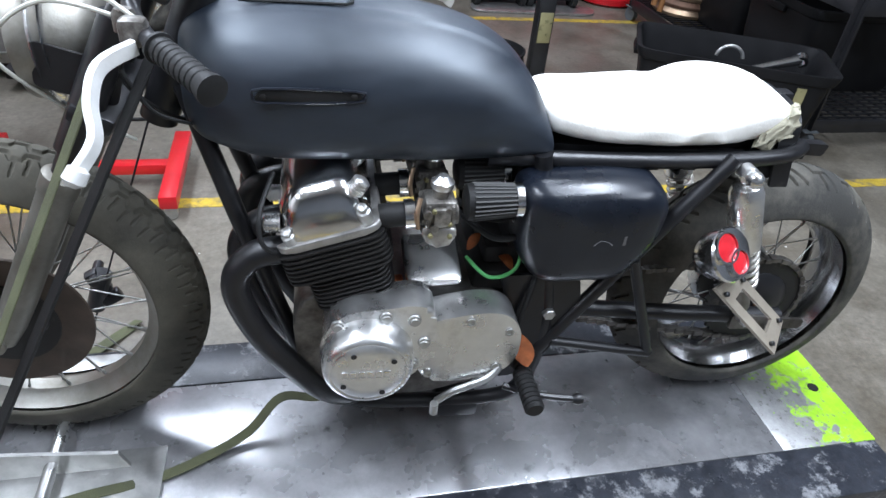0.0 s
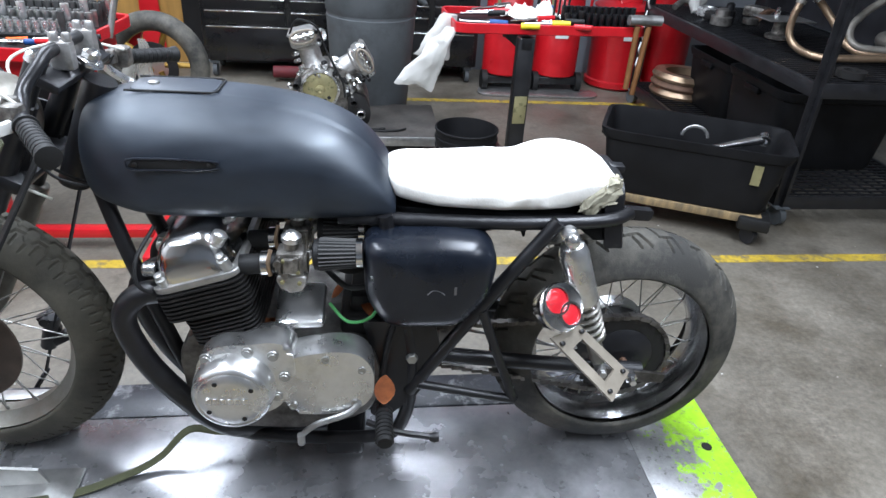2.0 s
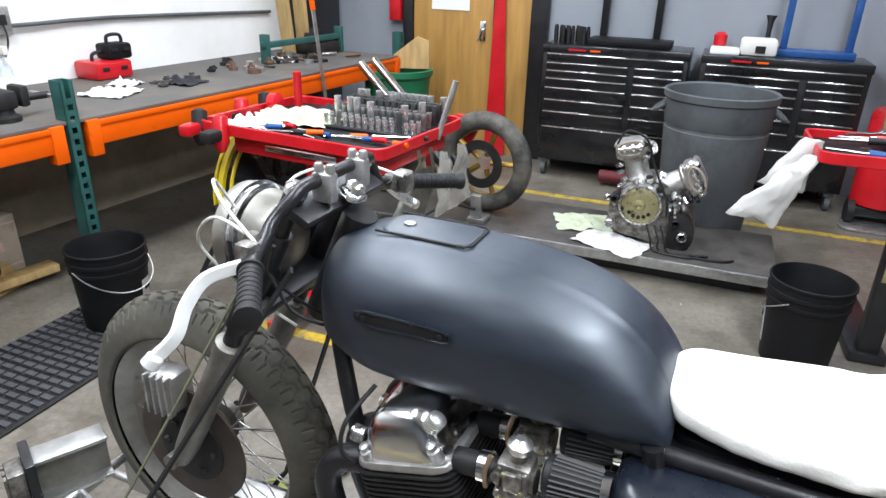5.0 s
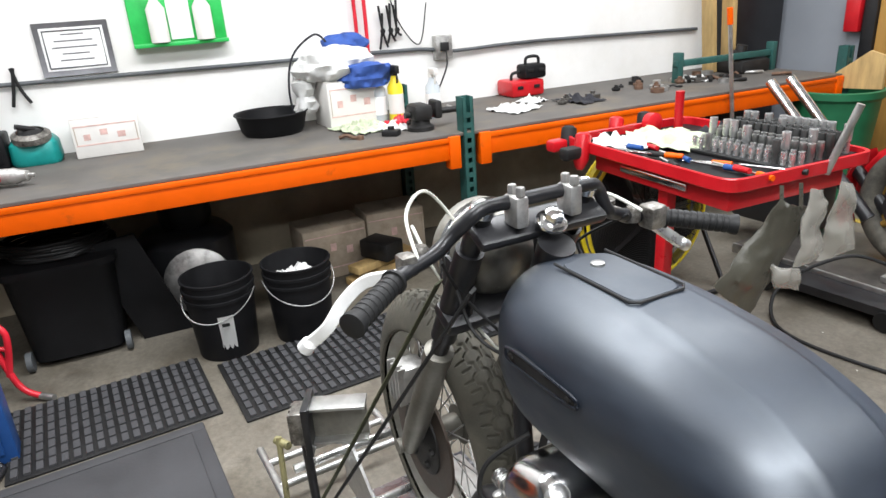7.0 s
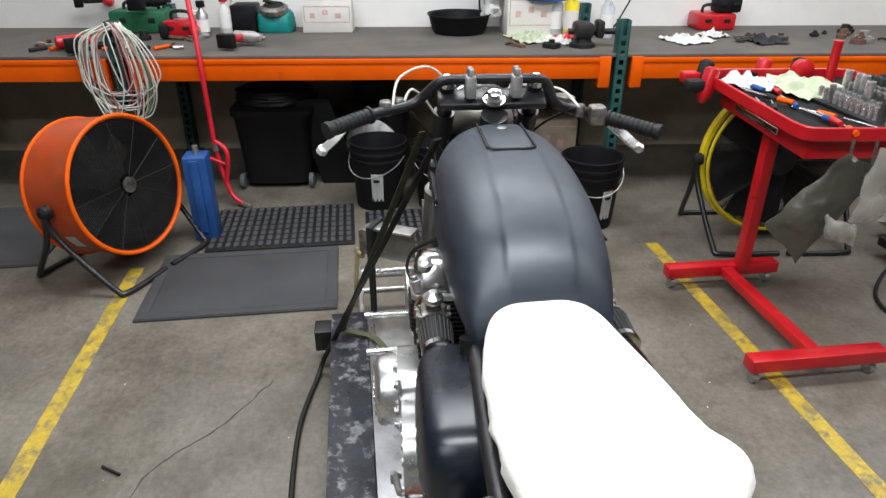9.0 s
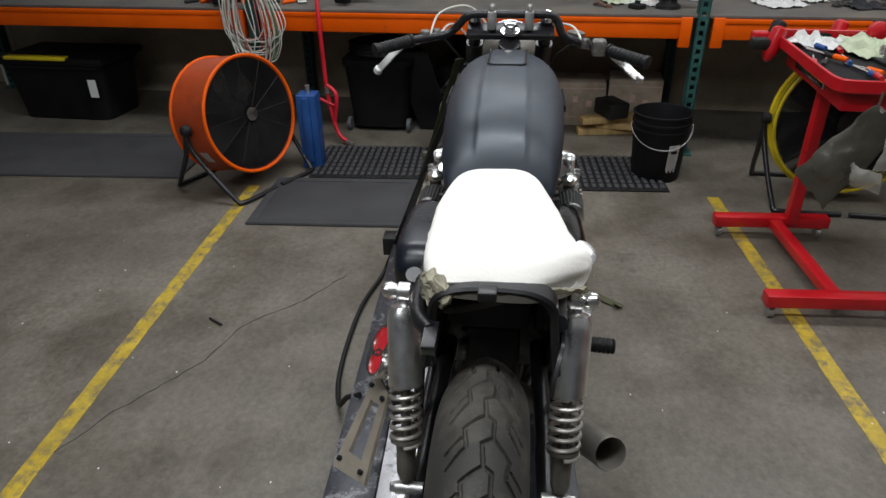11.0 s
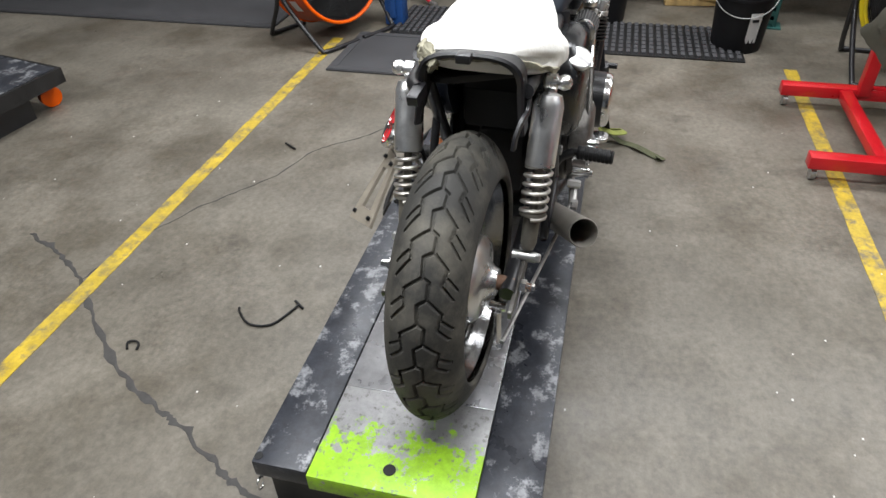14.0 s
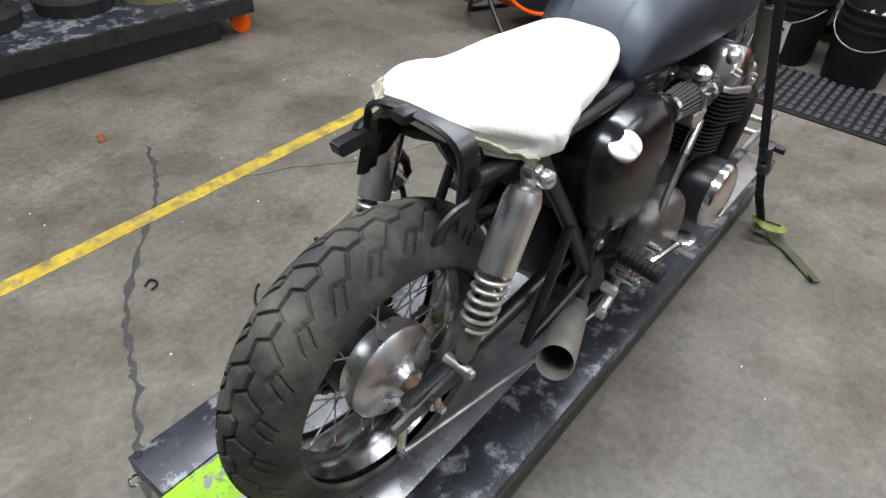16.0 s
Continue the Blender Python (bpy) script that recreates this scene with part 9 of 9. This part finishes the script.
t = thing("v_engine", "stripped alloy V-twin engine standing on the lift", "engine", (-0.76, 2.62, 0.12))
bm = B()
slab(bm, rounded([(-0.95, 0.2), (-0.9, 0.15), (-0.7, 0.121), (-0.56, 0.121), (-0.5, 0.2), (-0.53, 0.31), (-0.62, 0.42), (-0.74, 0.47), (-0.88, 0.44), (-0.95, 0.34)], 0.05), "y", 2.55, 2.76, 0.02)
case = part("crankcase", bm, CARB, t, "grimy alloy crankcase")
bm = B()
slab(bm, rounded([(-0.64, 0.125), (-0.52, 0.125), (-0.5, 0.2), (-0.53, 0.3), (-0.63, 0.33)], 0.03), "y", 2.5, 2.56, 0.012)
part("gearbox_cover", bm, DARK_CAST, t, "dark oily gearbox cover")
bm = B()
lathe(bm, [(0, 0.112), (0.035, 0.112), (0.042, 0.108), (0.044, 0.1), (0.03, 0.096)], (-0.79, 2.55, 0.33), (0, -1, 0), 44)
part("clutch_rim", bm, ALLOY, t, "bright machined clutch rim")
bm = B()
lathe(bm, [(0, 0.096), (0.034, 0.096), (0.038, 0.09), (0.04, 0.03), (0.05, 0.026), (0.054, 0.012), (0.048, 0.001)], (-0.79, 2.55, 0.33), (0, -1, 0), 44)
cl = part("clutch_housing", bm, BROWN_OIL, t, "brassy open clutch housing")
for k in range(14):
    a = 2 * math.pi * k / 14
    bm = B()
    bolt(bm, (-0.79 + 0.104 * math.cos(a), 2.508, 0.33 + 0.104 * math.sin(a)), (0, -1, 0), 0.007, 0.008)
    part("bolt", bm, STEEL, cl)
for k in range(5):
    a = -2.4 + 0.42 * k
    bm = B()
    lathe(bm, [(0, 0.011), (0.003, 0.01)], (-0.79 + 0.066 * math.cos(a), 2.51, 0.33 + 0.066 * math.sin(a)), (0, -1, 0), 10)
    part("clutch_slot", bm, SOFT_BLACK, cl)
for (x0, z0), (x1, z1), w in (((-0.82, 0.42), (-0.885, 0.66), 0.075), ((-0.71, 0.4), (-0.5, 0.52), 0.075)):
    d = Vector((x1 - x0, 0, z1 - z0))
    L = d.length
    m = Matrix.Translation((x0, 2.63, z0)) @ Matrix.Rotation(math.atan2(d.x, d.z), 4, "Y")
    ax_ = m.to_3x3() @ Vector((0, 0, 1))
    bm = B()
    lathe(bm, [(0, w * 0.9), (L * 0.12, w), (L * 0.2, w * 0.8), (L * 0.5, w * 0.8), (L * 0.56, w * 1.05), (L * 0.62, w * 1.05)], m @ Vector((0, 0, 0)), ax_, 28)
    cyl = part("cylinder", bm, CAST, t, "plain cast alloy barrel")
    bm = B()
    box(bm, -w * 1.1, w * 1.1, -0.1, 0.08, L * 0.6, L * 0.84, 0.018, m)
    box(bm, -w * 1.2, w * 0.9, -0.085, 0.07, L * 0.82, L * 0.96, 0.02, m)
    head = part("cylinder_head", bm, CAST, cyl, "open alloy cylinder head")
    bm = B()
    tube(bm, [m @ Vector((w * 0.95 * math.cos(a), -0.104, L * 0.82 + 0.035 * math.sin(a))) for a in np.linspace(0, 2 * math.pi, 17)], 0.007, 7, 2)
    part("cam_gasket", bm, BARE_ALLOY, head)
    bm = B()
    rod(bm, m @ Vector((-w * 0.8, -0.112, L * 0.84)), m @ Vector((w * 0.8, -0.112, L * 0.84)), 0.009)
    for k in (-0.5, 0.1, 0.55):
        rod(bm, m @ Vector((w * k, -0.112, L * 0.84)), m @ Vector((w * (k + 0.16), -0.112, L * 0.84)), 0.02)
    part("camshaft", bm, CHROME, head)
    rnd = random.Random(int(L * 1000))
    for k in range(12):
        sx, sz = rnd.choice((-1, 1)) * w * rnd.uniform(0.7, 1.15), L * rnd.uniform(0.1, 0.98)
        p = m @ Vector((sx, -0.095 + 0.03 * rnd.random(), sz))
        out_ = (m.to_3x3() @ Vector((math.copysign(0.6, sx), -1, 0.4 * rnd.uniform(-1, 1)))).normalized()
        bm = B()
        h = rnd.uniform(0.012, 0.045)
        lathe(bm, [(0, 0.012), (h * 0.5, 0.012), (h * 0.55, 0.008), (h, 0.008), (h, 0.011), (h + 0.006, 0.011), (h + 0.007, 0.001)], p, out_, 9)
        part("fitting", bm, (CHROME, ALLOY, DARK_CAST, STEEL)[k % 4], cyl)
    bm = B()
    q = m @ Vector((w * 1.0, -0.03, L * 0.72))
    lathe(bm, [(0, 0.034), (0.03, 0.036), (0.034, 0.03), (0.02, 0.026)], q, m.to_3x3() @ Vector((1, -0.35, 0.1)), 20)
    part("inlet_port", bm, ALLOY, cyl)
rnd = random.Random(9)
for k in range(26):
    a, r = rnd.uniform(-0.6, 3.6), rnd.uniform(0.12, 0.2)
    p = Vector((-0.77 + r * math.cos(a), 2.55, 0.34 + 0.62 * r * math.sin(a)))
    bm = B()
    lathe(bm, [(0, 0.016), (0.015, 0.016), (0.02 + 0.03 * rnd.random(), 0.008), (0.055, 0.007)], p, (rnd.uniform(-0.3, 0.3), -1, rnd.uniform(-0.2, 0.4)), 9)
    part("boss", bm, (CAST, ALLOY, DARK_CAST, CHROME)[k % 4], t)
for x, z, r in ((-0.56, 0.2, 0.026), (-0.6, 0.27, 0.02), (-0.93, 0.22, 0.024), (-0.92, 0.36, 0.02)):
    bm = B()
    lathe(bm, [(-0.02, r), (0.06, r), (0.066, r * 0.8), (0.05, r * 0.55), (0.03, r * 0.5)], (x, 2.53, z), (0, -1, 0), 18)
    part("shaft_end", bm, ALLOY if z < 0.24 else DARK_CAST, t)
bm = B()
tube(bm, [(-0.95, 2.56, 0.62), (-0.9, 2.51, 0.71), (-0.8, 2.5, 0.68), (-0.75, 2.5, 0.56), (-0.7, 2.49, 0.46), (-0.66, 2.48, 0.38), (-0.65, 2.48, 0.3)], 0.006, 7)
part("loose_cable", bm, SOFT_BLACK, t)
for k, (x, reach) in enumerate(((-0.74, 0.1), (-0.7, 0.2), (-0.67, 0.05))):
    bm = B()
    tube(bm, [(x, 2.47, 0.25), (x + 0.03, 2.43, 0.19), (x + 0.06, 2.42, 0.13), (x + 0.12 + reach, 2.4 + 0.02 * k, 0.128), (x + 0.2 + reach, 2.46, 0.128)], 0.006, 6)
    part("wiring", bm, SOFT_BLACK, t)
solid("rag", rag(-0.9, 2.44, 0.121, 0.36, 0.24, 0.05, -0.4, 14.0), GREY_CLOTH, "white rag hanging on the lift edge by the engine", "rag")
solid("rag", rag(-1.1, 2.68, 0.121, 0.3, 0.26, 0.04, 0.3, 15.0), GREEN_RAG, "yellowish rag lying on the lift deck", "rag")

bike2 = thing("dirt_bike", "dismantled red motorcycle with a gold wheel on the second lift", "motorcycle", (-1.7, 2.65, 0.12))
W2 = Vector((-1.69, 2.64, 0.413))
bm = B()
prof = []
for k in range(20):
    a = 2 * math.pi * k / 20
    prof.append((0.06 * math.sin(a), 0.24 + 0.052 * math.cos(a)))
lathe(bm, prof, W2, (0.15, 1, 0), 64, closed=True)
w2 = part("wheel", bm, RUBBER, bike2, "black road tyre on a gold rim")
bm = B()
lathe(bm, [(-0.035, 0.2), (-0.035, 0.21), (0.035, 0.21), (0.035, 0.2), (0.0, 0.185)], W2, (0.15, 1, 0), 48, closed=True)
part("rim", bm, GOLD, w2)
for k in range(5):
    a = 2 * math.pi * k / 5
    bm = B()
    tube(bm, [W2 + Vector((0.04 * math.cos(a), 0, 0.04 * math.sin(a))), W2 + Vector((0.19 * math.cos(a), 0, 0.19 * math.sin(a)))], 0.016, 8, 1)
    part("wheel_spoke", bm, GOLD, w2)
bm = B()
lathe(bm, [(-0.06, 0.085), (-0.06, 0.14), (-0.055, 0.14), (-0.055, 0.085)], W2, (0.15, 1, 0), 36, closed=True)
part("brake_disc", bm, DARK_CAST, w2)
for y in (2.5, 2.66):
    bm = B()
    rod(bm, (-2.42, y + 0.02, 0.93), (-2.1, y, 0.62), 0.024, seg=16)
    fk = part("fork_tube", bm, CHROME, bike2, "bare chrome fork tube")
    bm = B()
    rod(bm, (-2.1, y, 0.62), (-1.84, y, 0.36), 0.03, seg=16)
    part("fork_slider", bm, BLACK_METAL, fk)
bm = B()
box(bm, -2.2, -2.14, 2.46, 2.7, 0.66, 0.7, 0.01)
part("fork_brace", bm, BLACK_METAL, bike2)
bm = B()
rings = []
for k in range(6):
    a = radians(205 - 13 * k)
    c2v = W2 + Vector((0.34 * math.cos(a), 0, 0.34 * math.sin(a)))
    rings.append([c2v + Vector((0, -0.07, -0.02)), c2v + Vector((0, -0.05, 0.012)), c2v + Vector((0, 0.05, 0.012)), c2v + Vector((0, 0.07, -0.02)), c2v + Vector((0, 0.04, 0.004)), c2v + Vector((0, -0.04, 0.004))])
ring_loft(bm, rings)
part("front_mudguard", bm, RED_PAINT, bike2, "glossy red front mudguard")
bm = B()
slab(bm, rounded([(-2.1, 0.5), (-1.9, 0.66), (-1.75, 0.62), (-1.84, 0.42), (-2.0, 0.36)], 0.04), "y", 2.72, 2.76, 0.004)
part("fairing", bm, RED_PAINT, bike2, "red fairing panel")
bm = B()
tube(bm, [(-2.2, 2.7, 0.6), (-2.4, 2.75, 0.5), (-2.6, 2.8, 0.3)], 0.03, 10)
box(bm, -2.7, -2.2, 2.66, 2.9, 0.125, 0.5, 0.05)
part("frame", bm, BLACK_METAL, bike2)
t = thing("foot_pump", "small steel foot pedal pump on the lift deck", "pump", (-1.66, 2.45, 0.12))
bm = B()
box(bm, -1.7, -1.6, 2.4, 2.52, 0.122, 0.15, 0.004)
box(bm, -1.69, -1.63, 2.42, 2.46, 0.15, 0.28, 0.006)
part("pedal", bm, STEEL, t)
bm = B()
tube(bm, [(-1.66, 2.42, 0.2), (-1.8, 2.3, 0.24), (-1.95, 2.1, 0.12), (-1.9, 1.95, 0.02), (-1.7, 1.85, 0.008), (-1.3, 1.9, 0.008), (-0.9, 2.05, 0.008)], 0.008, 8)
part("hose", bm, SOFT_BLACK, t)

# ---------- third lift at the far side ----------
lift3 = thing("motorcycle_lift", "low black lift table on orange casters holding dark parts", "lift table", (-0.6, -2.7, 0))
bm = B()
slab(bm, [(-1.4, -2.24), (0.9, -2.5), (0.9, -3.2), (-1.55, -2.95)], "z", 0.13, 0.2)
part("deck", bm, DARK_CAST, lift3, "black deck with a worn grey top")
bm = B()
slab(bm, [(-1.38, -2.26), (0.9, -2.52), (0.9, -3.18), (-1.53, -2.93)], "z", 0.2, 0.204)
part("deck_sheet", bm, LIFT_BLACK, lift3)
bm = B()
slab(bm, [(-1.25, -2.34), (0.8, -2.58), (0.8, -3.1), (-1.3, -2.85)], "z", 0.0, 0.13)
part("base", bm, BLACK_METAL, lift3)
for x, y in ((-1.39, -2.36), (-1.48, -2.8)):
    bm = B()
    lathe(bm, [(-0.018, 0.022), (-0.018, 0.05), (0.018, 0.05), (0.018, 0.022)], (x, y, 0.051), (0.5, 1, 0), 24)
    cs = part("caster", bm, ORANGE, lift3, "orange caster wheel")
    bm = B()
    box(bm, x - 0.03, x + 0.03, y - 0.03, y + 0.03, 0.1, 0.13, 0.003)
    part("fork", bm, BLACK_METAL, cs)
for k, (x, y) in enumerate(((-1.1, -2.6), (-0.75, -2.7), (-0.35, -2.75), (0.1, -2.8))):
    bm = B()
    lathe(bm, [(0.0, 0.1), (0.0, 0.17), (0.06, 0.18), (0.1, 0.12)], (x, y, 0.205), (0, 0, 1), 24, closed=True)
    box(bm, x - 0.08, x + 0.1, y - 0.06, y + 0.09, 0.206, 0.3, 0.02)
    solid("engine_part", bm, DARK_CAST if k else BROWN_OIL, "dark greasy casting lying on the far lift", "engine part", "parts on the far lift")

# ---------- straps and litter on the floor ----------
t = thing("tie_down_strap", "olive ratchet tie-down strap from the handlebar to the lift", "strap", (-1.6, -0.3, DECK))
bm = B()
tube(bm, [(-1.186, -0.103, 1.000), (-1.384, -0.224, 0.600), (-1.557, -0.333, 0.250), (-1.588, -0.341, 0.190)], 0.01, 8, 4, flat=(0.026, 0.003))
part("webbing", bm, OLIVE, t)
bm = B()
tube(bm, [(-1.587, -0.34, 0.19), (-1.53, -0.24, DECK + 0.012), (-1.373, -0.183, DECK + 0.012), (-1.231, -0.151, DECK + 0.005), (-1.122, -0.104, DECK + 0.008), (-1.053, -0.07, DECK + 0.025), (-0.99, -0.03, DECK + 0.07), (-0.917, -0.02, DECK + 0.05), (-0.818, -0.02, DECK + 0.06), (-0.742, -0.02, DECK + 0.08), (-0.738, -0.02, DECK + 0.01)], 0.01, 8, 6, flat=(0.024, 0.003))
part("loose_webbing", bm, OLIVE, t)
bm = B()
tube(bm, [(-1.124, -0.077, 1.000), (-1.336, -0.223, 0.600), (-1.494, -0.333, 0.300), (-1.570, -0.385, 0.150)], 0.01, 8, 4, flat=(0.024, 0.006))
part("black_strap", bm, SOFT_BLACK, t, "black webbing beside the olive strap")
t = thing("tie_down_strap", "olive tie-down strap hanging from the handlebar down to the floor", "strap", (-1.4, 0.4, 0))
bm = B()
tube(bm, [(-1.133, 0.158, 0.950), (-1.291, 0.208, 0.550), (-1.429, 0.257, 0.200)], 0.01, 8, 4, flat=(0.026, 0.004))
part("webbing", bm, BLACK_RAG, t)
bm = B()
tube(bm, [(-1.53, 0.285, 0.05), (-1.515, 0.34, 0.012), (-1.506, 0.379, 0.006), (-1.47, 0.42, 0.012), (-1.43, 0.475, 0.006), (-1.399, 0.512, 0.005), (-1.41, 0.488, 0.014)], 0.01, 8, 6, flat=(0.034, 0.0035))
part("loose_webbing", bm, OLIVE, t)
bm = B()
tube(bm, [(-1.429, 0.257, 0.200), (-1.475, 0.268, 0.13), (-1.52, 0.28, 0.06)], 0.012, 8, 4, flat=(0.032, 0.008))
part("lower_webbing", bm, BLACK_RAG, t)
bm = B()
tube(bm, [(-1.52, 0.262, 0.07), (-1.49, 0.3, 0.06), (-1.52, 0.35, 0.05), (-1.57, 0.345, 0.035), (-1.575, 0.29, 0.03), (-1.545, 0.26, 0.05), (-1.51, 0.29, 0.03)], 0.011, 8, 6, flat=(0.03, 0.006))
part("knot", bm, WEB_GREEN, t, "yellow-green knotted webbing")
bm = B()
for k in range(3):
    box(bm, -0.022 + 0.004 * k, 0.022 - 0.004 * k, -0.012, 0.012, -0.05 + 0.035 * k, -0.022 + 0.035 * k, 0.004, pose(-1.37, 0.24, 0.36, 0, -22, 15))
rod(bm, (-1.375, 0.21, 0.395), (-1.38, 0.285, 0.39), 0.011)
part("buckle", bm, BLACK_METAL, t, "black cam buckle")
bm = B()
rod(bm, (-1.36, 0.235, 0.4), (-1.395, 0.245, 0.3), 0.02)
part("ratchet", bm, BLACK_METAL, t)
bm = B()
tube(bm, [(-1.57, -0.385, 0.15), (-1.61, -0.42, 0.06), (-1.57, -0.445, 0.012), (-1.35, -0.49, 0.01), (-1.1, -0.5, 0.01), (-0.9, -0.49, 0.012), (-0.76, -0.455, 0.04), (-0.69, -0.41, 0.13), (-0.64, -0.36, DECK + 0.01)], 0.0085, 8)
solid("black_cable", bm, SOFT_BLACK, "black cable looped beside the lift", "cable")
bm = B()
tube(bm, [(-0.235, -0.762, 0.005), (-0.215, -0.75, 0.005), (-0.175, -0.7, 0.005), (-0.185, -0.635, 0.005), (-0.25, -0.6, 0.005), (-0.285, -0.588, 0.005)], 0.0038, 7, 3)
tube(bm, [(-0.3, -0.604, 0.005), (-0.272, -0.568, 0.005)], 0.0045, 6, 1)
solid("bent_wire", bm, SOFT_BLACK, "bent black wire lying on the floor", "wire")
bm = B()
tube(bm, [(-0.006, -1.0, 0.005), (-0.03, -1.014, 0.005), (-0.04, -0.995, 0.005), (-0.03, -0.978, 0.005), (-0.01, -0.972, 0.005)], 0.0035, 6)
solid("small_hook", bm, SOFT_BLACK, "small black wire hook on the floor", "hook")
bm = B()
tube(bm, [(-1.24, -1.06, 0.005), (-1.2, -1.0, 0.005)], 0.005, 6, 1)
solid("cable_tie", bm, SOFT_BLACK, "short black stub on the floor", "stub")


def leaf(p, size, turn, seed, lift_=0.01):
    bm = B()
    rows = []
    for i in range(7):
        t = i / 6
        w = size * 0.3 * math.sin(math.pi * min(1, t * 0.9 + 0.06))
        z = lift_ * math.sin(t * 3 + seed)
        rows.append([Vector((t * size, -w, z + 0.25 * w)), Vector((t * size, 0, z)), Vector((t * size, w, z + 0.25 * w))])
    ring_loft(bm, rows, closed=False, caps=False)
    m = Matrix.Translation(p) @ Matrix.Rotation(turn, 4, "Z")
    for v in bm.verts:
        v.co = m @ (v.co + Vector((0, 0, lift_)))
    bmesh.ops.solidify(bm, geom=bm.faces[:], thickness=0.0006)
    return bm


for k, (p, sz, a) in enumerate((((0.33, -1.9, 0.001), 0.05, 0.5), ((-0.35, -1.88, 0.001), 0.045, 1.4), ((-0.79, -0.13, 0.612), 0.05, 0.9), ((-0.57, -0.2, 0.47), 0.07, 1.8), ((-0.535, -0.215, 0.475), 0.075, 1.5), ((-0.64, -0.09, 0.66), 0.035, 0.7), ((-0.56, -0.12, 0.625), 0.04, 2.0))):
    solid("dead_leaf", leaf(p, sz, a, k), LEAF, "dry brown leaf lying on the floor" if k < 2 else "dry brown leaf caught on the engine", "leaf", "dead leaves")
rnd = random.Random(31)
bm = B()
for k in range(150):
    x, y = rnd.uniform(-1.9, 2.4), rnd.uniform(-2.2, 2.2)
    if -0.42 < y < 0.24 and x < 0.4:
        continue
    s = rnd.uniform(0.001, 0.0035)
    box(bm, x - s, x + s, y - s * 0.7, y + s * 0.7, 0.0, s * 0.6, 0, None)
solid("floor_grit", bm, CARTON, "scattered pale grit and paint chips on the floor", "grit", kind="stuff")
